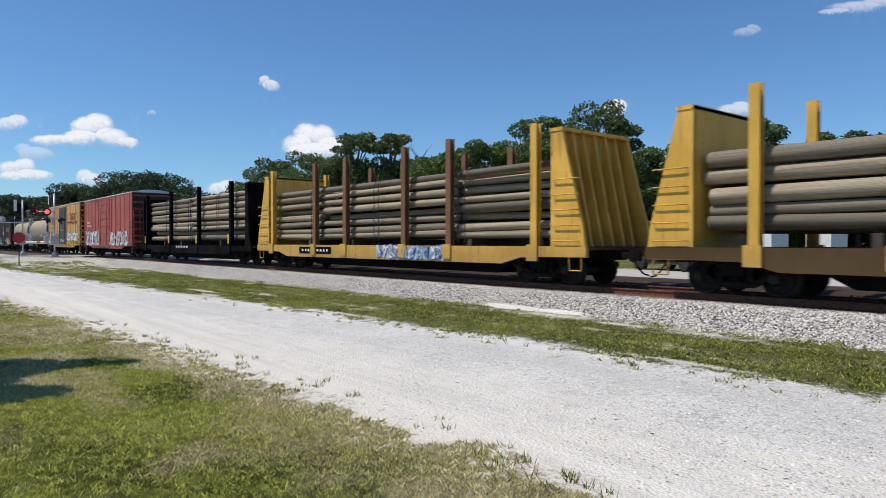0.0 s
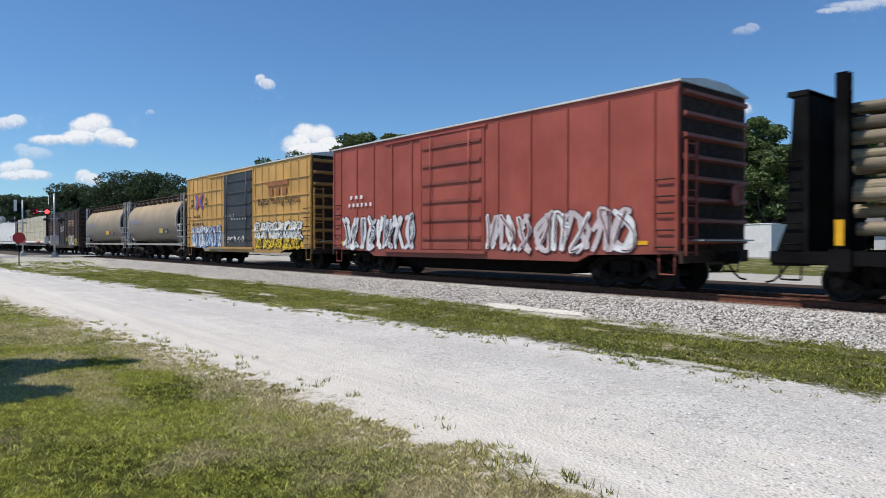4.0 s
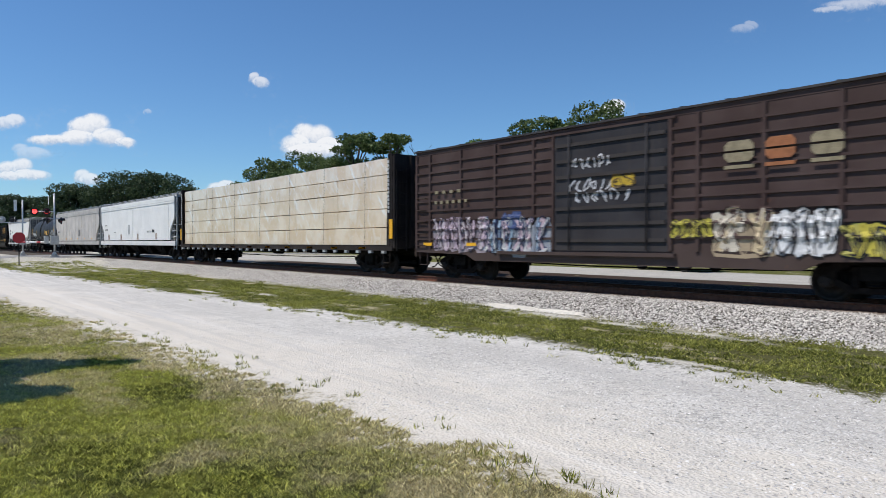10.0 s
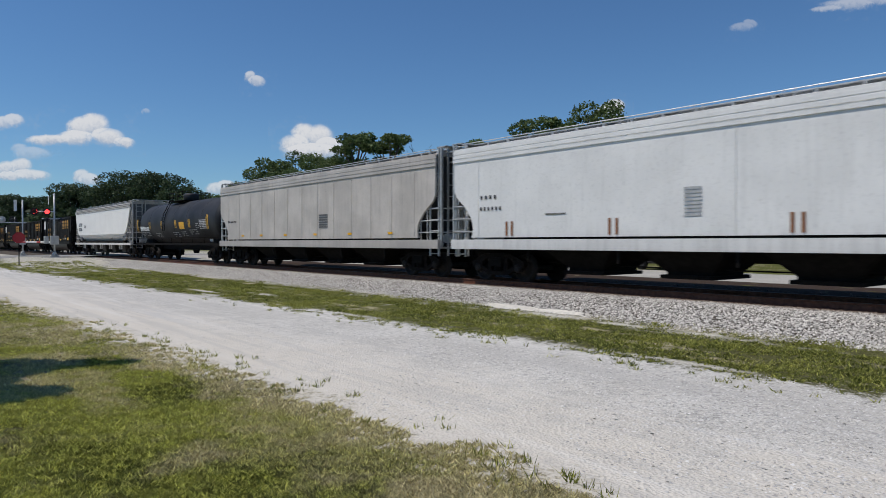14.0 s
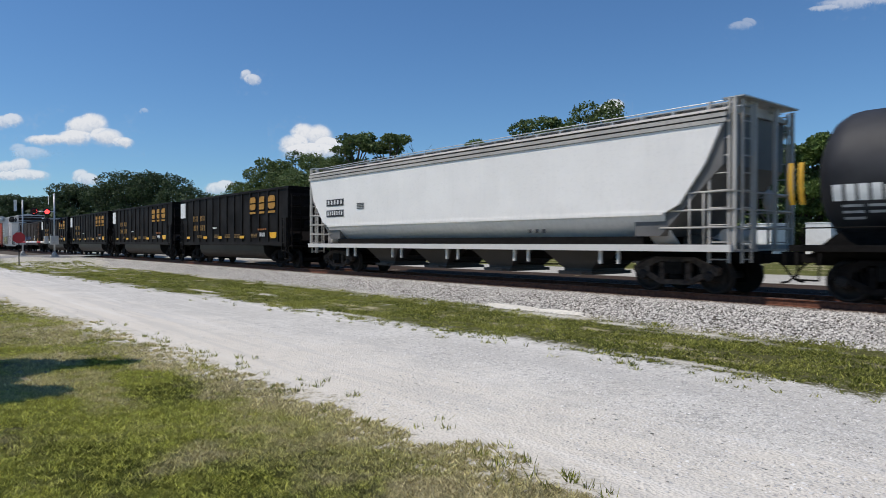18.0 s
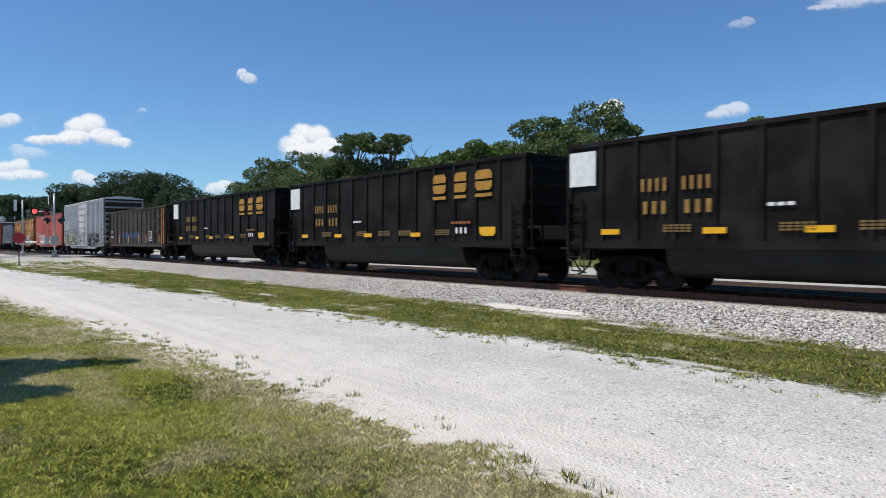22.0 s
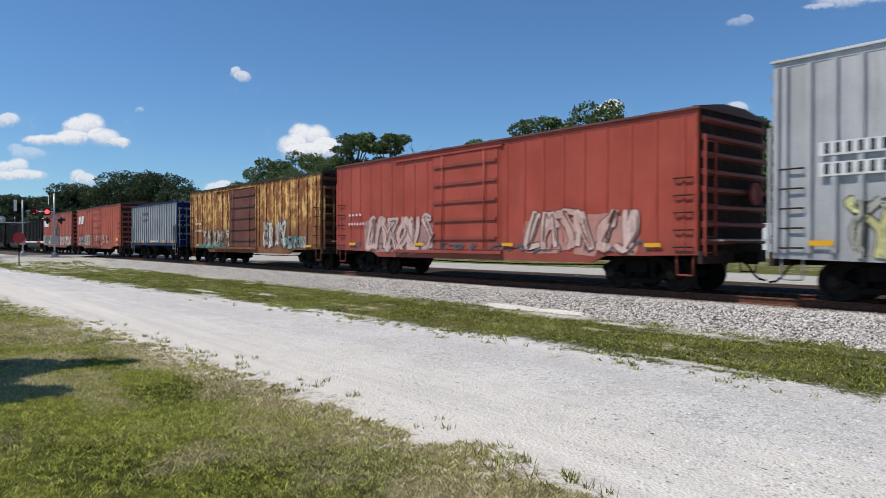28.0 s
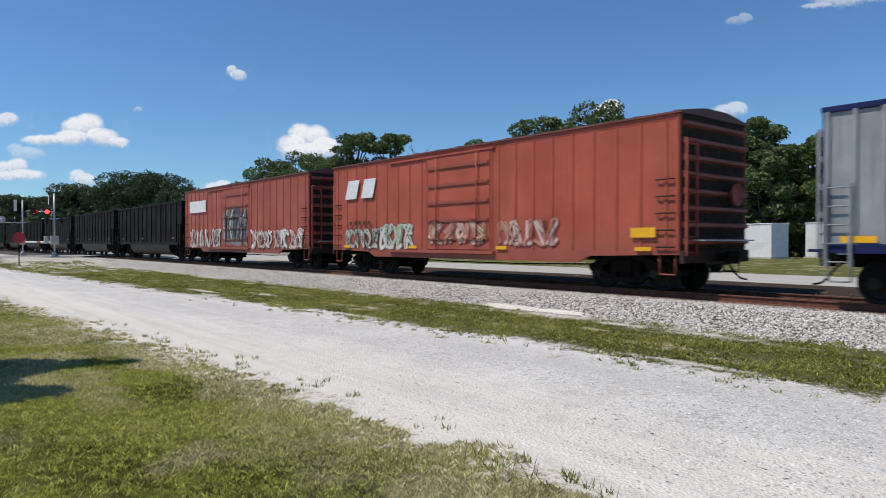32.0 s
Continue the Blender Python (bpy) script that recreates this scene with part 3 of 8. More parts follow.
def gondola(label, rear, front, mat, ribs, tub=True, top=3.80, base=1.22, ribmat=None, sillmat=None, ribw=0.13, chordmat=None, climb=2.35):
    """Open-topped coal car: four walls, posts, top chord, and a rounded tub between the bogies."""
    car, L = start_car("coal_gondola", label, "gondola car", rear, front)
    h = L / 2
    ribmat = ribmat or mat
    for s in (-1, 1):
        m = M()
        m.box(-h, h, *sorted((s * (SIDE - 0.03), s * (SIDE - 0.08))), base, top)
        part("side_wall", m, mat, car)
        for i in range(ribs):
            x = -h + 0.08 + (L - 0.16) * i / (ribs - 1)
            part("side_post", shared("side_post%s%.2f%.2f" % (ribmat.name, base, top), lambda m: m.box(-ribw / 2, ribw / 2, -0.04, 0.04, base, top - 0.1), ribmat), None, car, at=(x, s * (SIDE - 0.02), 0))
        m = M()
        m.box(-h - 0.03, h + 0.03, *sorted((s * (SIDE + 0.02), s * (SIDE - 0.14))), top - 0.12, top)
        part("top_chord", m, chordmat or mat, car, bevel=0.015)
        m = M()
        m.box(-h, h, *sorted((s * (SIDE + 0.02), s * (SIDE - 0.16))), base - 0.16, base + 0.02)
        part("side_sill", m, sillmat or mat, car)
    for s in (-1, 1):
        m = M()
        m.box(*sorted((s * h, s * (h - 0.06))), -SIDE + 0.06, SIDE - 0.06, base + 0.5, top)
        m.box(*sorted((s * (h + 0.03), s * (h - 0.12))), -SIDE + 0.02, SIDE - 0.02, top - 0.12, top - 0.004)
        en = part("end_wall", m, mat, car)
        for z in (base + 0.6, base + 1.15, base + 1.7, base + 2.2):
            part("end_rib", shared("gon_end_rib%s%s" % (mat.name, s), lambda m: m.box(*sorted((0, s * 0.08)), -SIDE + 0.1, SIDE - 0.1, -0.06, 0.06), mat), None, en, at=(s * h, 0, z))
        ladder(car, mat, s * (h - 0.3), -(SIDE + 0.06), 0.75, climb, 0.44)
        ladder(car, mat, s * (h + 0.12), -1.2, 0.9, top - 0.4, 0.44, "y")
        stirrup(car, mat, s * (h - 0.3))
        m = M()
        m.box(*sorted((s * (h + 0.3), s * (h - 1.7))), -SIDE + 0.05, SIDE - 0.05, 1.02, 1.08)
        part("end_platform", m, sillmat or mat, car)
    m = M()
    m.rings((h + 0.15, -0.6, 2.0), (1, 0, 0), [(0, 0.04), (0.02, 0.26), (0.05, 0.26), (0.06, 0.04)], 16)
    part("brake_wheel", m, UNDER, car)
    part("brake_cylinder", M().tube((h - 0.9, -0.9, 1.45), (h - 0.2, -0.9, 1.45), 0.18, n=12), UNDER, car)
    m = M()
    m.box(-h + 0.1, h - 0.1, -SIDE + 0.1, SIDE - 0.1, base, base + 0.08)
    part("floor_plate", m, UNDER, car)
    SURFACE[car.name] = lambda x, z: 0.025 if any(abs(x + h - 0.08 - (L - 0.16) * i / (ribs - 1)) < ribw / 2 for i in range(ribs)) else -0.028
    if tub:
        for s in (-1, 1):
            m = M()
            pr = [(s * 0.18, 1.2), (s * (SIDE - 0.1), 1.2)]
            for k in range(9):
                a = math.pi / 2 * k / 8
                pr.append((s * (0.86 + 0.56 * math.cos(a)), 0.92 - 0.55 * math.sin(a)))
            pr.append((s * 0.18, 0.37))
            m.prism(pr, -h + 2.9, h - 2.9, "x", False)
            part("tub", m, TUB, car, bevel=0.02)
    running_gear(car, L, 1.65, sill=(0.70, 1.1))
    return car

# ---- paints of the cars ----
TUB = paint("tub_black", (0.010, 0.009, 0.0085), 0.0, 0.15, 0.48, grit_or_shade=(0.016, 0.013, 0.012), spec=0.28)
BLACKGON = paint("coal_car_black", (0.0082, 0.0062, 0.0054), 0.02, 0.22, 0.6, grit_or_shade=(0.017, 0.0125, 0.0105), spec=0.07)
BROWNGON = paint("worn_brown_black", (0.040, 0.028, 0.023), 0.18, 0.3, 0.65, spec=0.2)
ORANGE = paint("orange_rust", (0.34, 0.12, 0.03), 0.25, 0.3, 0.8)
RED3 = paint("oxide_red", (0.35, 0.068, 0.042), 0.05, 0.22, 0.55)
YELLOW4 = paint("railcar_yellow", (0.58, 0.32, 0.08), 0.06, 0.2, 0.5)
BLACKDOOR = paint("black_door", (0.028, 0.027, 0.032), 0.04, 0.25, 0.5)
BROWN7 = paint("old_brown", (0.062, 0.037, 0.033), 0.2, 0.35, 0.75, spec=0.2)
BROWNDOOR = paint("old_dark_door", (0.028, 0.026, 0.030), 0.10, 0.3, 0.7, spec=0.2)
DOOR18 = paint("faded_pinkish_door", (0.52, 0.49, 0.49), 0.08, 0.4, 0.6)
GREY18 = paint("faded_grey_white", (0.46, 0.46, 0.462), 0.07, 0.38, 0.6, rustcol=(0.2, 0.1, 0.05))
RED19 = paint("boxcar_red", (0.41, 0.062, 0.032), 0.05, 0.25, 0.55)
RUSTY20 = paint("rusty_yellow", (0.80, 0.47, 0.15), 0.70, 0.7, 0.75, fade=0.22, blotch=1.3, rustcol=(0.15, 0.052, 0.020), low=0.85, foot_z=(3.1, 2.0), grit_or_shade=(0.135, 0.052, 0.028))
BROWN20 = paint("rusty_brown_door", (0.14, 0.038, 0.021), 0.3, 0.3, 0.7)
RED22 = paint("bright_oxide_red", (0.41, 0.078, 0.040), 0.06, 0.25, 0.6)
RED23 = paint("worn_oxide_red", (0.36, 0.078, 0.045), 0.08, 0.25, 0.6)
DARKROOF = paint("dark_roof", (0.03, 0.024, 0.023), 0.2, 0.3, 0.6)
REDROOF = paint("red_brown_roof", (0.15, 0.05, 0.04), 0.2, 0.3, 0.6)
WHITEROOF = paint("galvanised_roof", (0.62, 0.62, 0.60), 0.05, 0.25, 0.45)
# grey lower half: the shade of the downward curve, painted into the colour
HOPGREY = paint("hopper_grey", (0.45, 0.325, 0.18), 0.02, 0.25, 0.5, fade=0.12, low=0.88, foot_z=(4.35, 2.6), grit_or_shade=(0.16, 0.142, 0.125))
HOPFRAME = paint("hopper_frame_grey", (0.40, 0.37, 0.33), 0.1, 0.4, 0.6)
WHITE9 = paint("hopper_white", (0.79, 0.775, 0.745), 0.01, 0.10, 0.45, fade=0.05)
CREAM10 = paint("hopper_cream_grey", (0.53, 0.48, 0.43), 0.02, 0.24, 0.5)
FRAME10 = paint("hopper_cream_frame", (0.50, 0.46, 0.42), 0.05, 0.3, 0.5)
WHITE12 = paint("hopper_clean_white", (0.88, 0.84, 0.79), 0.01, 0.08, 0.40, fade=0.03, low=0.5, foot_z=(2.9, 1.6), grit_or_shade=(0.40, 0.375, 0.34))
FRAME12 = paint("hopper_white_frame", (0.46, 0.43, 0.39), 0.06, 0.3, 0.5)
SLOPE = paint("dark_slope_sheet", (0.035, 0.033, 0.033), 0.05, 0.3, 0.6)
SLOPE18 = plain("dusty_white_stencil", (0.42, 0.42, 0.42), 0.7)
SLOPE12 = paint("grey_slope_sheet", (0.13, 0.125, 0.12), 0.05, 0.3, 0.6)
TANKBLACK = paint("tank_black", (0.010, 0.010, 0.013), 0.0, 0.12, 0.58, fade=0.2, grit_or_shade=(0.022, 0.02, 0.018), spec=0.3)
FLATYELLOW = paint("flatcar_yellow", (0.70, 0.40, 0.055), 0.32, 0.5, 0.6)
FLATRUST = paint("stake_brown", (0.19, 0.088, 0.034), 0.4, 0.4, 0.7)
FLATBLACK = paint("flatcar_black", (0.0045, 0.0042, 0.0045), 0.02, 0.25, 0.9, grit_or_shade=(0.008, 0.0065, 0.006), spec=0.02)
BLUE = paint("frame_blue", (0.008, 0.016, 0.085), 0.03, 0.2, 0.6, grit_or_shade=(0.02, 0.02, 0.03), spec=0.15)
BLUEGREY = paint("blue_grey_side", (0.29, 0.305, 0.315), 0.02, 0.55, 0.5, fade=0.2, grit_or_shade=(0.12, 0.125, 0.13))
CENTREBEAM = paint("centre_beam_brown", (0.016, 0.013, 0.013), 0.1, 0.3, 0.8, spec=0.1)


def wood(name, col):
    n = Nodes(name)
    p = n.coord()
    g = n.noise(n.scaled(p, (0.35, 9, 9)), 2.5, 5, 0.65)
    r = n.rand()
    c = n.mix(n.step(g, 0.3, 0.7), tuple(v * 0.5 for v in col), tuple(min(1, v * 1.25) for v in col))
    big = n.noise(n.scaled(p, (0.25, 1.5, 1.5)), 1.0, 4)
    c = n.mix(n.math("MULTIPLY", n.step(big, 0.45, 0.65), 0.5), c, (0.13, 0.095, 0.05))
    c = n.mix(n.math("MULTIPLY", n.math("POWER", r, 1.4), 0.85), c, (0.075, 0.06, 0.046))
    return n.finish(c, 0.85, 0, g, 0.5, 0.01)


def film_wrap(name):
    n = Nodes(name)
    p = n.coord()
    big = n.noise(p, 0.8, 3)
    crease = n.noise(n.scaled(p, (1, 1, 1), (3, 1, 2)), 2.4, 4, 0.7, 2.5)
    slant = n.noise(n.scaled(p, (2.2, 2.2, 0.7)), 1.4, 4, 0.6, 1.2)
    c = n.mix(n.step(big, 0.4, 0.62), (0.72, 0.50, 0.285), (0.84, 0.655, 0.455))
    # pale streaks and creases: glare on the film, mixed into its colour
    c = n.mix(n.math("MULTIPLY", n.step(slant, 0.52, 0.72), 0.5), c, (0.86, 0.81, 0.74))
    c = n.mix(n.math("MULTIPLY", n.step(crease, 0.60, 0.70), 0.35), c, (0.88, 0.85, 0.80))
    c = n.mix(n.math("MULTIPLY", n.step(n.noise(n.scaled(p, (1.3, 1, 0.25)), 1.1, 3), 0.56, 0.7), 0.4), c, (0.60, 0.40, 0.22))
    c = n.mix(n.math("MULTIPLY", n.rand(), 0.12), c, (0.84, 0.69, 0.52))
    # taut folds that run aslant in the film, their white sheen painted on
    x, _, z = n.xyz(p)
    fold = n.noise(n.add("CombineXYZ", ins={0: n.math("ADD", x, n.math("MULTIPLY", z, 0.8)), 1: 0.0, 2: n.math("MULTIPLY", z, 0.22)}).outputs[0], 3.2, 3, 0.6)
    c = n.mix(n.math("MULTIPLY", n.math("MULTIPLY", n.step(fold, 0.55, 0.66), n.step(n.math("ADD", big, n.math("MULTIPLY", z, 0.05)), 0.52, 0.70)), 0.75), c, (0.90, 0.88, 0.85))
    n.bsdf.inputs["Coat Weight"].default_value = 1.0
    n.bsdf.inputs["Coat Roughness"].default_value = 0.26
    n.bsdf.inputs["Coat IOR"].default_value = 2.2
    return n.finish(c, 0.34, 0, n.math("ADD", n.math("ADD", crease, fold), n.math("MULTIPLY", slant, 0.7)), 0.5, 0.03)


POLE = wood("treated_pole", (0.41, 0.335, 0.225))
WRAP = film_wrap("plastic_film_over_lumber")
STRAP = plain("steel_strap", (0.06, 0.06, 0.06), 0.5, 0.4)


def pole_load(car, x0, x1, z0, rows, cols, r, seed, lengths=1, gap=0.3, cuts=None):
    rnd = random.Random(seed)
    def bunk(m):
        m.box(-0.1, 0.1, -1.3, 1.3, -gap, 0.0)
    load = part("pole_load", shared("bunk%.2f" % gap, bunk, TIE), None, car, "stack of weathered treated timber poles", at=(x0 + (x1 - x0) * 0.2, 0, z0))
    load.matrix_parent_inverse = Matrix.Translation((0, 0, 0))
    zero = Matrix.Translation((-(x0 + (x1 - x0) * 0.2), 0, -z0))
    for k in (2, 3, 4):
        part("bunk", shared("bunk%.2f" % gap, bunk, TIE), None, load, at=(x0 + (x1 - x0) * k / 5, 0, z0)).matrix_parent_inverse = zero
    cuts = cuts or [li / lengths for li in range(lengths + 1)]
    for c0, c1 in zip(cuts, cuts[1:]):
        a, step = x0 + c0 * (x1 - x0), (c1 - c0) * (x1 - x0)
        key = "pole%.2f" % step

        def make(m):
            n = 12
            m.rings((0, 0, 0), (1, 0, 0), [(0, 0.86), (step * 0.02, 0.90), (step * 0.35, 0.96), (step * 0.7, 1.0), (step * 0.99, 1.04), (step - 0.06, 1.0)], n)
        me = shared(key, make, POLE)
        for row in range(rows):
            for k in range(cols):
                if 1 < k < cols - 2 and row < rows - 2:
                    continue
                if row < rows - 1 and row > 0 and rnd.random() < (0.16 if k == 0 else 0.0):
                    continue
                rr = r * rnd.uniform(0.66, 0.96)
                y = -1.26 + (2.52) * (k + 0.5) / cols + (0.06 if row % 2 else -0.03) * (1 if k else 0.4)
                z = z0 + r * 1.88 * row + r + rnd.uniform(-0.02, 0.02)
                flip = rnd.random() < 0.5
                ob = part("pole", me, None, load, at=(a + rnd.uniform(-0.12, 0.12) + (step if flip else 0), y, z))
                ob.matrix_parent_inverse = zero
                ob.scale = (1, rr, rr)
                ob.rotation_euler = (rnd.uniform(0, 6.28), rnd.uniform(-0.012, 0.012), math.pi if flip else 0)
    for x in (x0 + (x1 - x0) * 0.22, x0 + (x1 - x0) * 0.5, x0 + (x1 - x0) * 0.78):
        for dx in (-0.16, 0.16):
            m = M()
            t = z0 + r * 1.88 * rows + 0.06
            m.path([(x + dx, -1.32, z0 - 0.1), (x + dx, -1.33, t - 0.25), (x + dx, -1.1, t), (x + dx, 1.1, t), (x + dx, 1.33, t - 0.25), (x + dx, 1.32, z0 - 0.1)], 0.016, 4)
            part("strap", m, STRAP, load).matrix_parent_inverse = zero


def bulkhead_flat(label, rear, front, mat, stake_xs, stake_mats, top=4.35, slanted=True, rows=7, r=0.19, seed=1, lengths=2, sill=(0.58, 1.15), sillmat=None, lift=0.29, cuts=None):
    car, L = start_car("bulkhead_flatcar", label, "flatcar", rear, front)
    h = L / 2
    for s in (-1, 1):
        m = M()
        m.prism([(-h, sill[1]), (-h, sill[0] + 0.25), (-h + 2.4, sill[0] + 0.2), (-h + 3.2, sill[0]), (h - 3.2, sill[0]), (h - 2.4, sill[0] + 0.2), (h, sill[0] + 0.25), (h, sill[1])],
                *sorted((s * SIDE, s * (SIDE - 0.12))), "y")
        part("side_sill", m, sillmat or mat, car)
    m = M()
    m.box(-h, h, -SIDE + 0.1, SIDE - 0.1, sill[1] - 0.1, sill[1] - 0.01)
    part("deck", m, TIE, car)
    for s in (-1, 1):
        inner, outer = s * (h - (1.25 if slanted else 0.75)), s * h
        bh = part("bulkhead", M().box(*sorted((inner, inner + s * 0.1)), -SIDE + 0.1, SIDE - 0.1, sill[1], top), mat, car)
        for y in (-SIDE + 0.02, SIDE - 0.14):
            m = M()
            m.prism([(inner, sill[1] - 0.3), (outer, sill[1] - 0.3), (outer - s * (0.12 if slanted else 0.3), sill[1] + 0.5), (inner + s * (0.38 if slanted else 0.3), top), (inner, top)], y, y + 0.12, "y")
            part("gusset", m, mat, bh, bevel=0.01)
        for y in (-0.95, -0.5, 0.0, 0.5, 0.95):
            m = M()
            m.prism([(inner, sill[1]), (outer - s * 0.25, sill[1]), (inner + s * 0.3, top)], y - 0.05, y + 0.05, "y")
            part("stiffener", m, mat, bh)
        m = M()
        m.box(*sorted((inner, inner + s * 0.42)), -SIDE, SIDE, top - 0.08, top + 0.02)
        part("cap", m, mat, bh)
        for k in range(5):
            z = sill[1] + 0.15 + k * 0.42
            m = M()
            x0, x1 = sorted((inner + s * 0.15, outer - s * 0.25))
            m.path([(x0, -SIDE + 0.02, z), (x0, -SIDE - 0.06, z), (x1, -SIDE - 0.06, z), (x1, -SIDE + 0.02, z)], 0.018)
            part("grab_iron", m, mat, car)
        stirrup(car, mat, s * (h - 0.4))
    for x, sm in zip(stake_xs, stake_mats):
        for s in (-1, 1):
            m = M()
            m.box(x - 0.2, x + 0.2, *sorted((s * SIDE, s * (SIDE + 0.06))), sill[0] + 0.1, sill[1] + 0.05)
            part("stake_pocket", m, mat, car)
            y0, y1 = sorted((s * (SIDE - 0.22), s * (SIDE - 0.02)))
            a, b = 0.12, 0.03
            m = M()
            m.prism([(x - a, y0), (x + a, y0), (x + a, y0 + 0.03), (x + b, y0 + 0.03), (x + b, y1 - 0.03), (x + a, y1 - 0.03), (x + a, y1), (x - a, y1),
                     (x - a, y1 - 0.03), (x - b, y1 - 0.03), (x - b, y0 + 0.03), (x - a, y0 + 0.03)], sill[1] - 0.02, top + 0.25, "z")
            part("stake", m, sm, car)
    pole_load(car, -h + 1.35, h - 1.35, sill[1] + lift, rows, 7, r, seed, lengths, lift + 0.01, cuts)
    m = M()
    for i in range(16):
        x = -h + 0.5 + (L - 1) * i / 15
        m.box(x - 0.05, x + 0.05, -SIDE + 0.14, SIDE - 0.14, 0.82, 1.06)
    part("underframe", m, UNDER, car)
    running_gear(car, L, 2.0, deep=0.24)
    return car


def tank_car(label, rear, front):
    car, L = start_car("tank_car", label, "tank car", rear, front)
    h, R, zc = L / 2, 1.42, 2.52
    m = M()
    e = h - 0.25
    m.rings((0, 0, zc), (1, 0, 0), [(-e, 0.25), (-e + 0.05, 0.65), (-e + 0.16, 1.0), (-e + 0.34, 1.27), (-e + 0.55, 1.39), (-e + 0.72, R), (e - 0.72, R), (e - 0.55, 1.39), (e - 0.34, 1.27), (e - 0.16, 1.0), (e - 0.05, 0.65), (e, 0.25)], 40)
    tank = part("tank", m, TANKBLACK, car)
    for x in (-h * 0.62, -h * 0.3, 0.0, h * 0.3, h * 0.62):
        part("weld_band", shared("weld_band", lambda m: m.rings((0, 0, zc), (1, 0, 0), [(-0.03, R), (-0.025, R + 0.008), (0.025, R + 0.008), (0.03, R)], 40), TANKBLACK), None, tank, at=(x, 0, 0))
    m = M()
    m.rings((-0.66, 0, zc + R - 0.12), (0, 0, 1), [(0, 0.50), (0.52, 0.50), (0.60, 0.46), (0.64, 0.36)], 22)
    part("valve_housing", m, TANKBLACK, car)
    m = M()
    m.box(-2.3, 0.35, -0.95, 0.95, zc + R - 0.02, zc + R + 0.02)
    part("top_platform", m, UNDER, car)
    m = M()
    z = zc + R
    for y in (-0.92, 0.92):
        for x in (-2.25, -1.4, -0.55, 0.3):
            m.tube((x, y, z), (x, y, z + 0.55), 0.018)
        for dz in (0.28, 0.55):
            m.tube((-2.25, y, z + dz), (0.3, y, z + dz), 0.018)
    for x in (-2.25, 0.3):
        m.tube((x, -0.92, z + 0.55), (x, 0.92, z + 0.55), 0.018)
    part("safety_rail", m, UNDER, car)
    for y, s in ((-1, -1), (1, 1)):
        m = M()
        pts = [(-1.75, s * 1.47, 2.0), (-1.75, s * 1.5, 2.6), (-1.75, s * 1.38, 3.1), (-1.75, s * 1.1, 3.7), (-1.75, s * 0.95, 4.0)]
        for dx in (-0.22, 0.22):
            m.path([(p[0] + dx, p[1], p[2]) for p in pts], 0.025)
        for k in range(9):
            f = k / 8 * (len(pts) - 1.001)
            i = int(f)
            p = Vector(pts[i]).lerp(Vector(pts[i + 1]), f - i)
            m.tube((p.x - 0.22, p.y, p.z), (p.x + 0.22, p.y, p.z), 0.016)
        part("side_ladder", m, UNDER, car)
    for s in (-1, 1):
        m = M()
        m.box(-h, h, *sorted((s * 1.42, s * 1.5)), 1.04, 1.16)
        part("side_sill", m, UNDER, car)
        m = M()
        for k in range(9):
            x = -h + 0.3 + (L - 0.6) * k / 8
            m.tube((x, s * 1.5, 1.1), (x, s * 1.5, 1.5), 0.014)
        m.tube((-h + 0.3, s * 1.5, 1.5), (h - 0.3, s * 1.5, 1.5), 0.014)
        part("hand_rail", m, UNDER, car)
        m = M()
        m.prism([(s * (h - 0.1), 0.9), (s * (h - 2.6), 0.9), (s * (h - 2.4), 1.55), (s * (h - 0.9), 1.55)], -0.9, 0.9, "y")
        part("saddle", m, UNDER, car)
        m = M()
        m.box(*sorted((s * h, s * (h - 1.9))), -1.5, 1.5, 1.03, 1.09)
        part("end_platform", m, UNDER, car)
        stirrup(car, UNDER, s * (h - 0.4))
    m = M()
    m.rings((0.3, 0, 0.5), (0, 0, 1), [(0, 0.16), (0.2, 0.22), (0.62, 0.26)], 14)
    part("bottom_outlet", m, UNDER, car)
    running_gear(car, L, 1.75, gear=False)

    def band(x0, x1, z0, z1, mat, name, lab=""):
        m = M()
        n = 6
        pts = []
        for k in range(n + 1):
            z = z0 + (z1 - z0) * k / n
            pts.append((-(math.sqrt(max(0.01, R * R - (z - zc) ** 2)) + 0.004), z))
        for (ya, za), (yb, zb) in zip(pts, pts[1:]):
            m.quad((x0, ya, za), (x1, ya, za), (x1, yb, zb), (x0, yb, zb))
        part(name, m, mat, car, lab)
    for x in (-8.0, -4.99, -2.39, 0.45, 2.96, 5.97):
        end = abs(x) > 5.5
        for dx in (-0.14, 0.06):
            band(x + dx, x + dx + 0.10, 1.98 if end else 2.13, 2.84 if end else 2.62, YELLOW_MARK, "yellow_stripe")
    band(1.12, 2.03, 2.04, 2.49, REFLECT, "yellow_placard")
    for k in range(6):
        band(4.7, 5.8, 2.02 + 0.095 * k, 2.02 + 0.095 * k + 0.05, SLOPE18, "stencil_table_line")
    for k in range(5):
        band(4.72 + 0.24 * k, 4.75 + 0.24 * k, 2.0, 2.57, SLOPE18, "stencil_table_line")
    for k in range(9):
        band(-7.3 + k * 0.23, -7.3 + k * 0.23 + 0.17, 2.02, 2.34 if k < 4 else 2.30, WHITE_MARK, "stencil_bar")
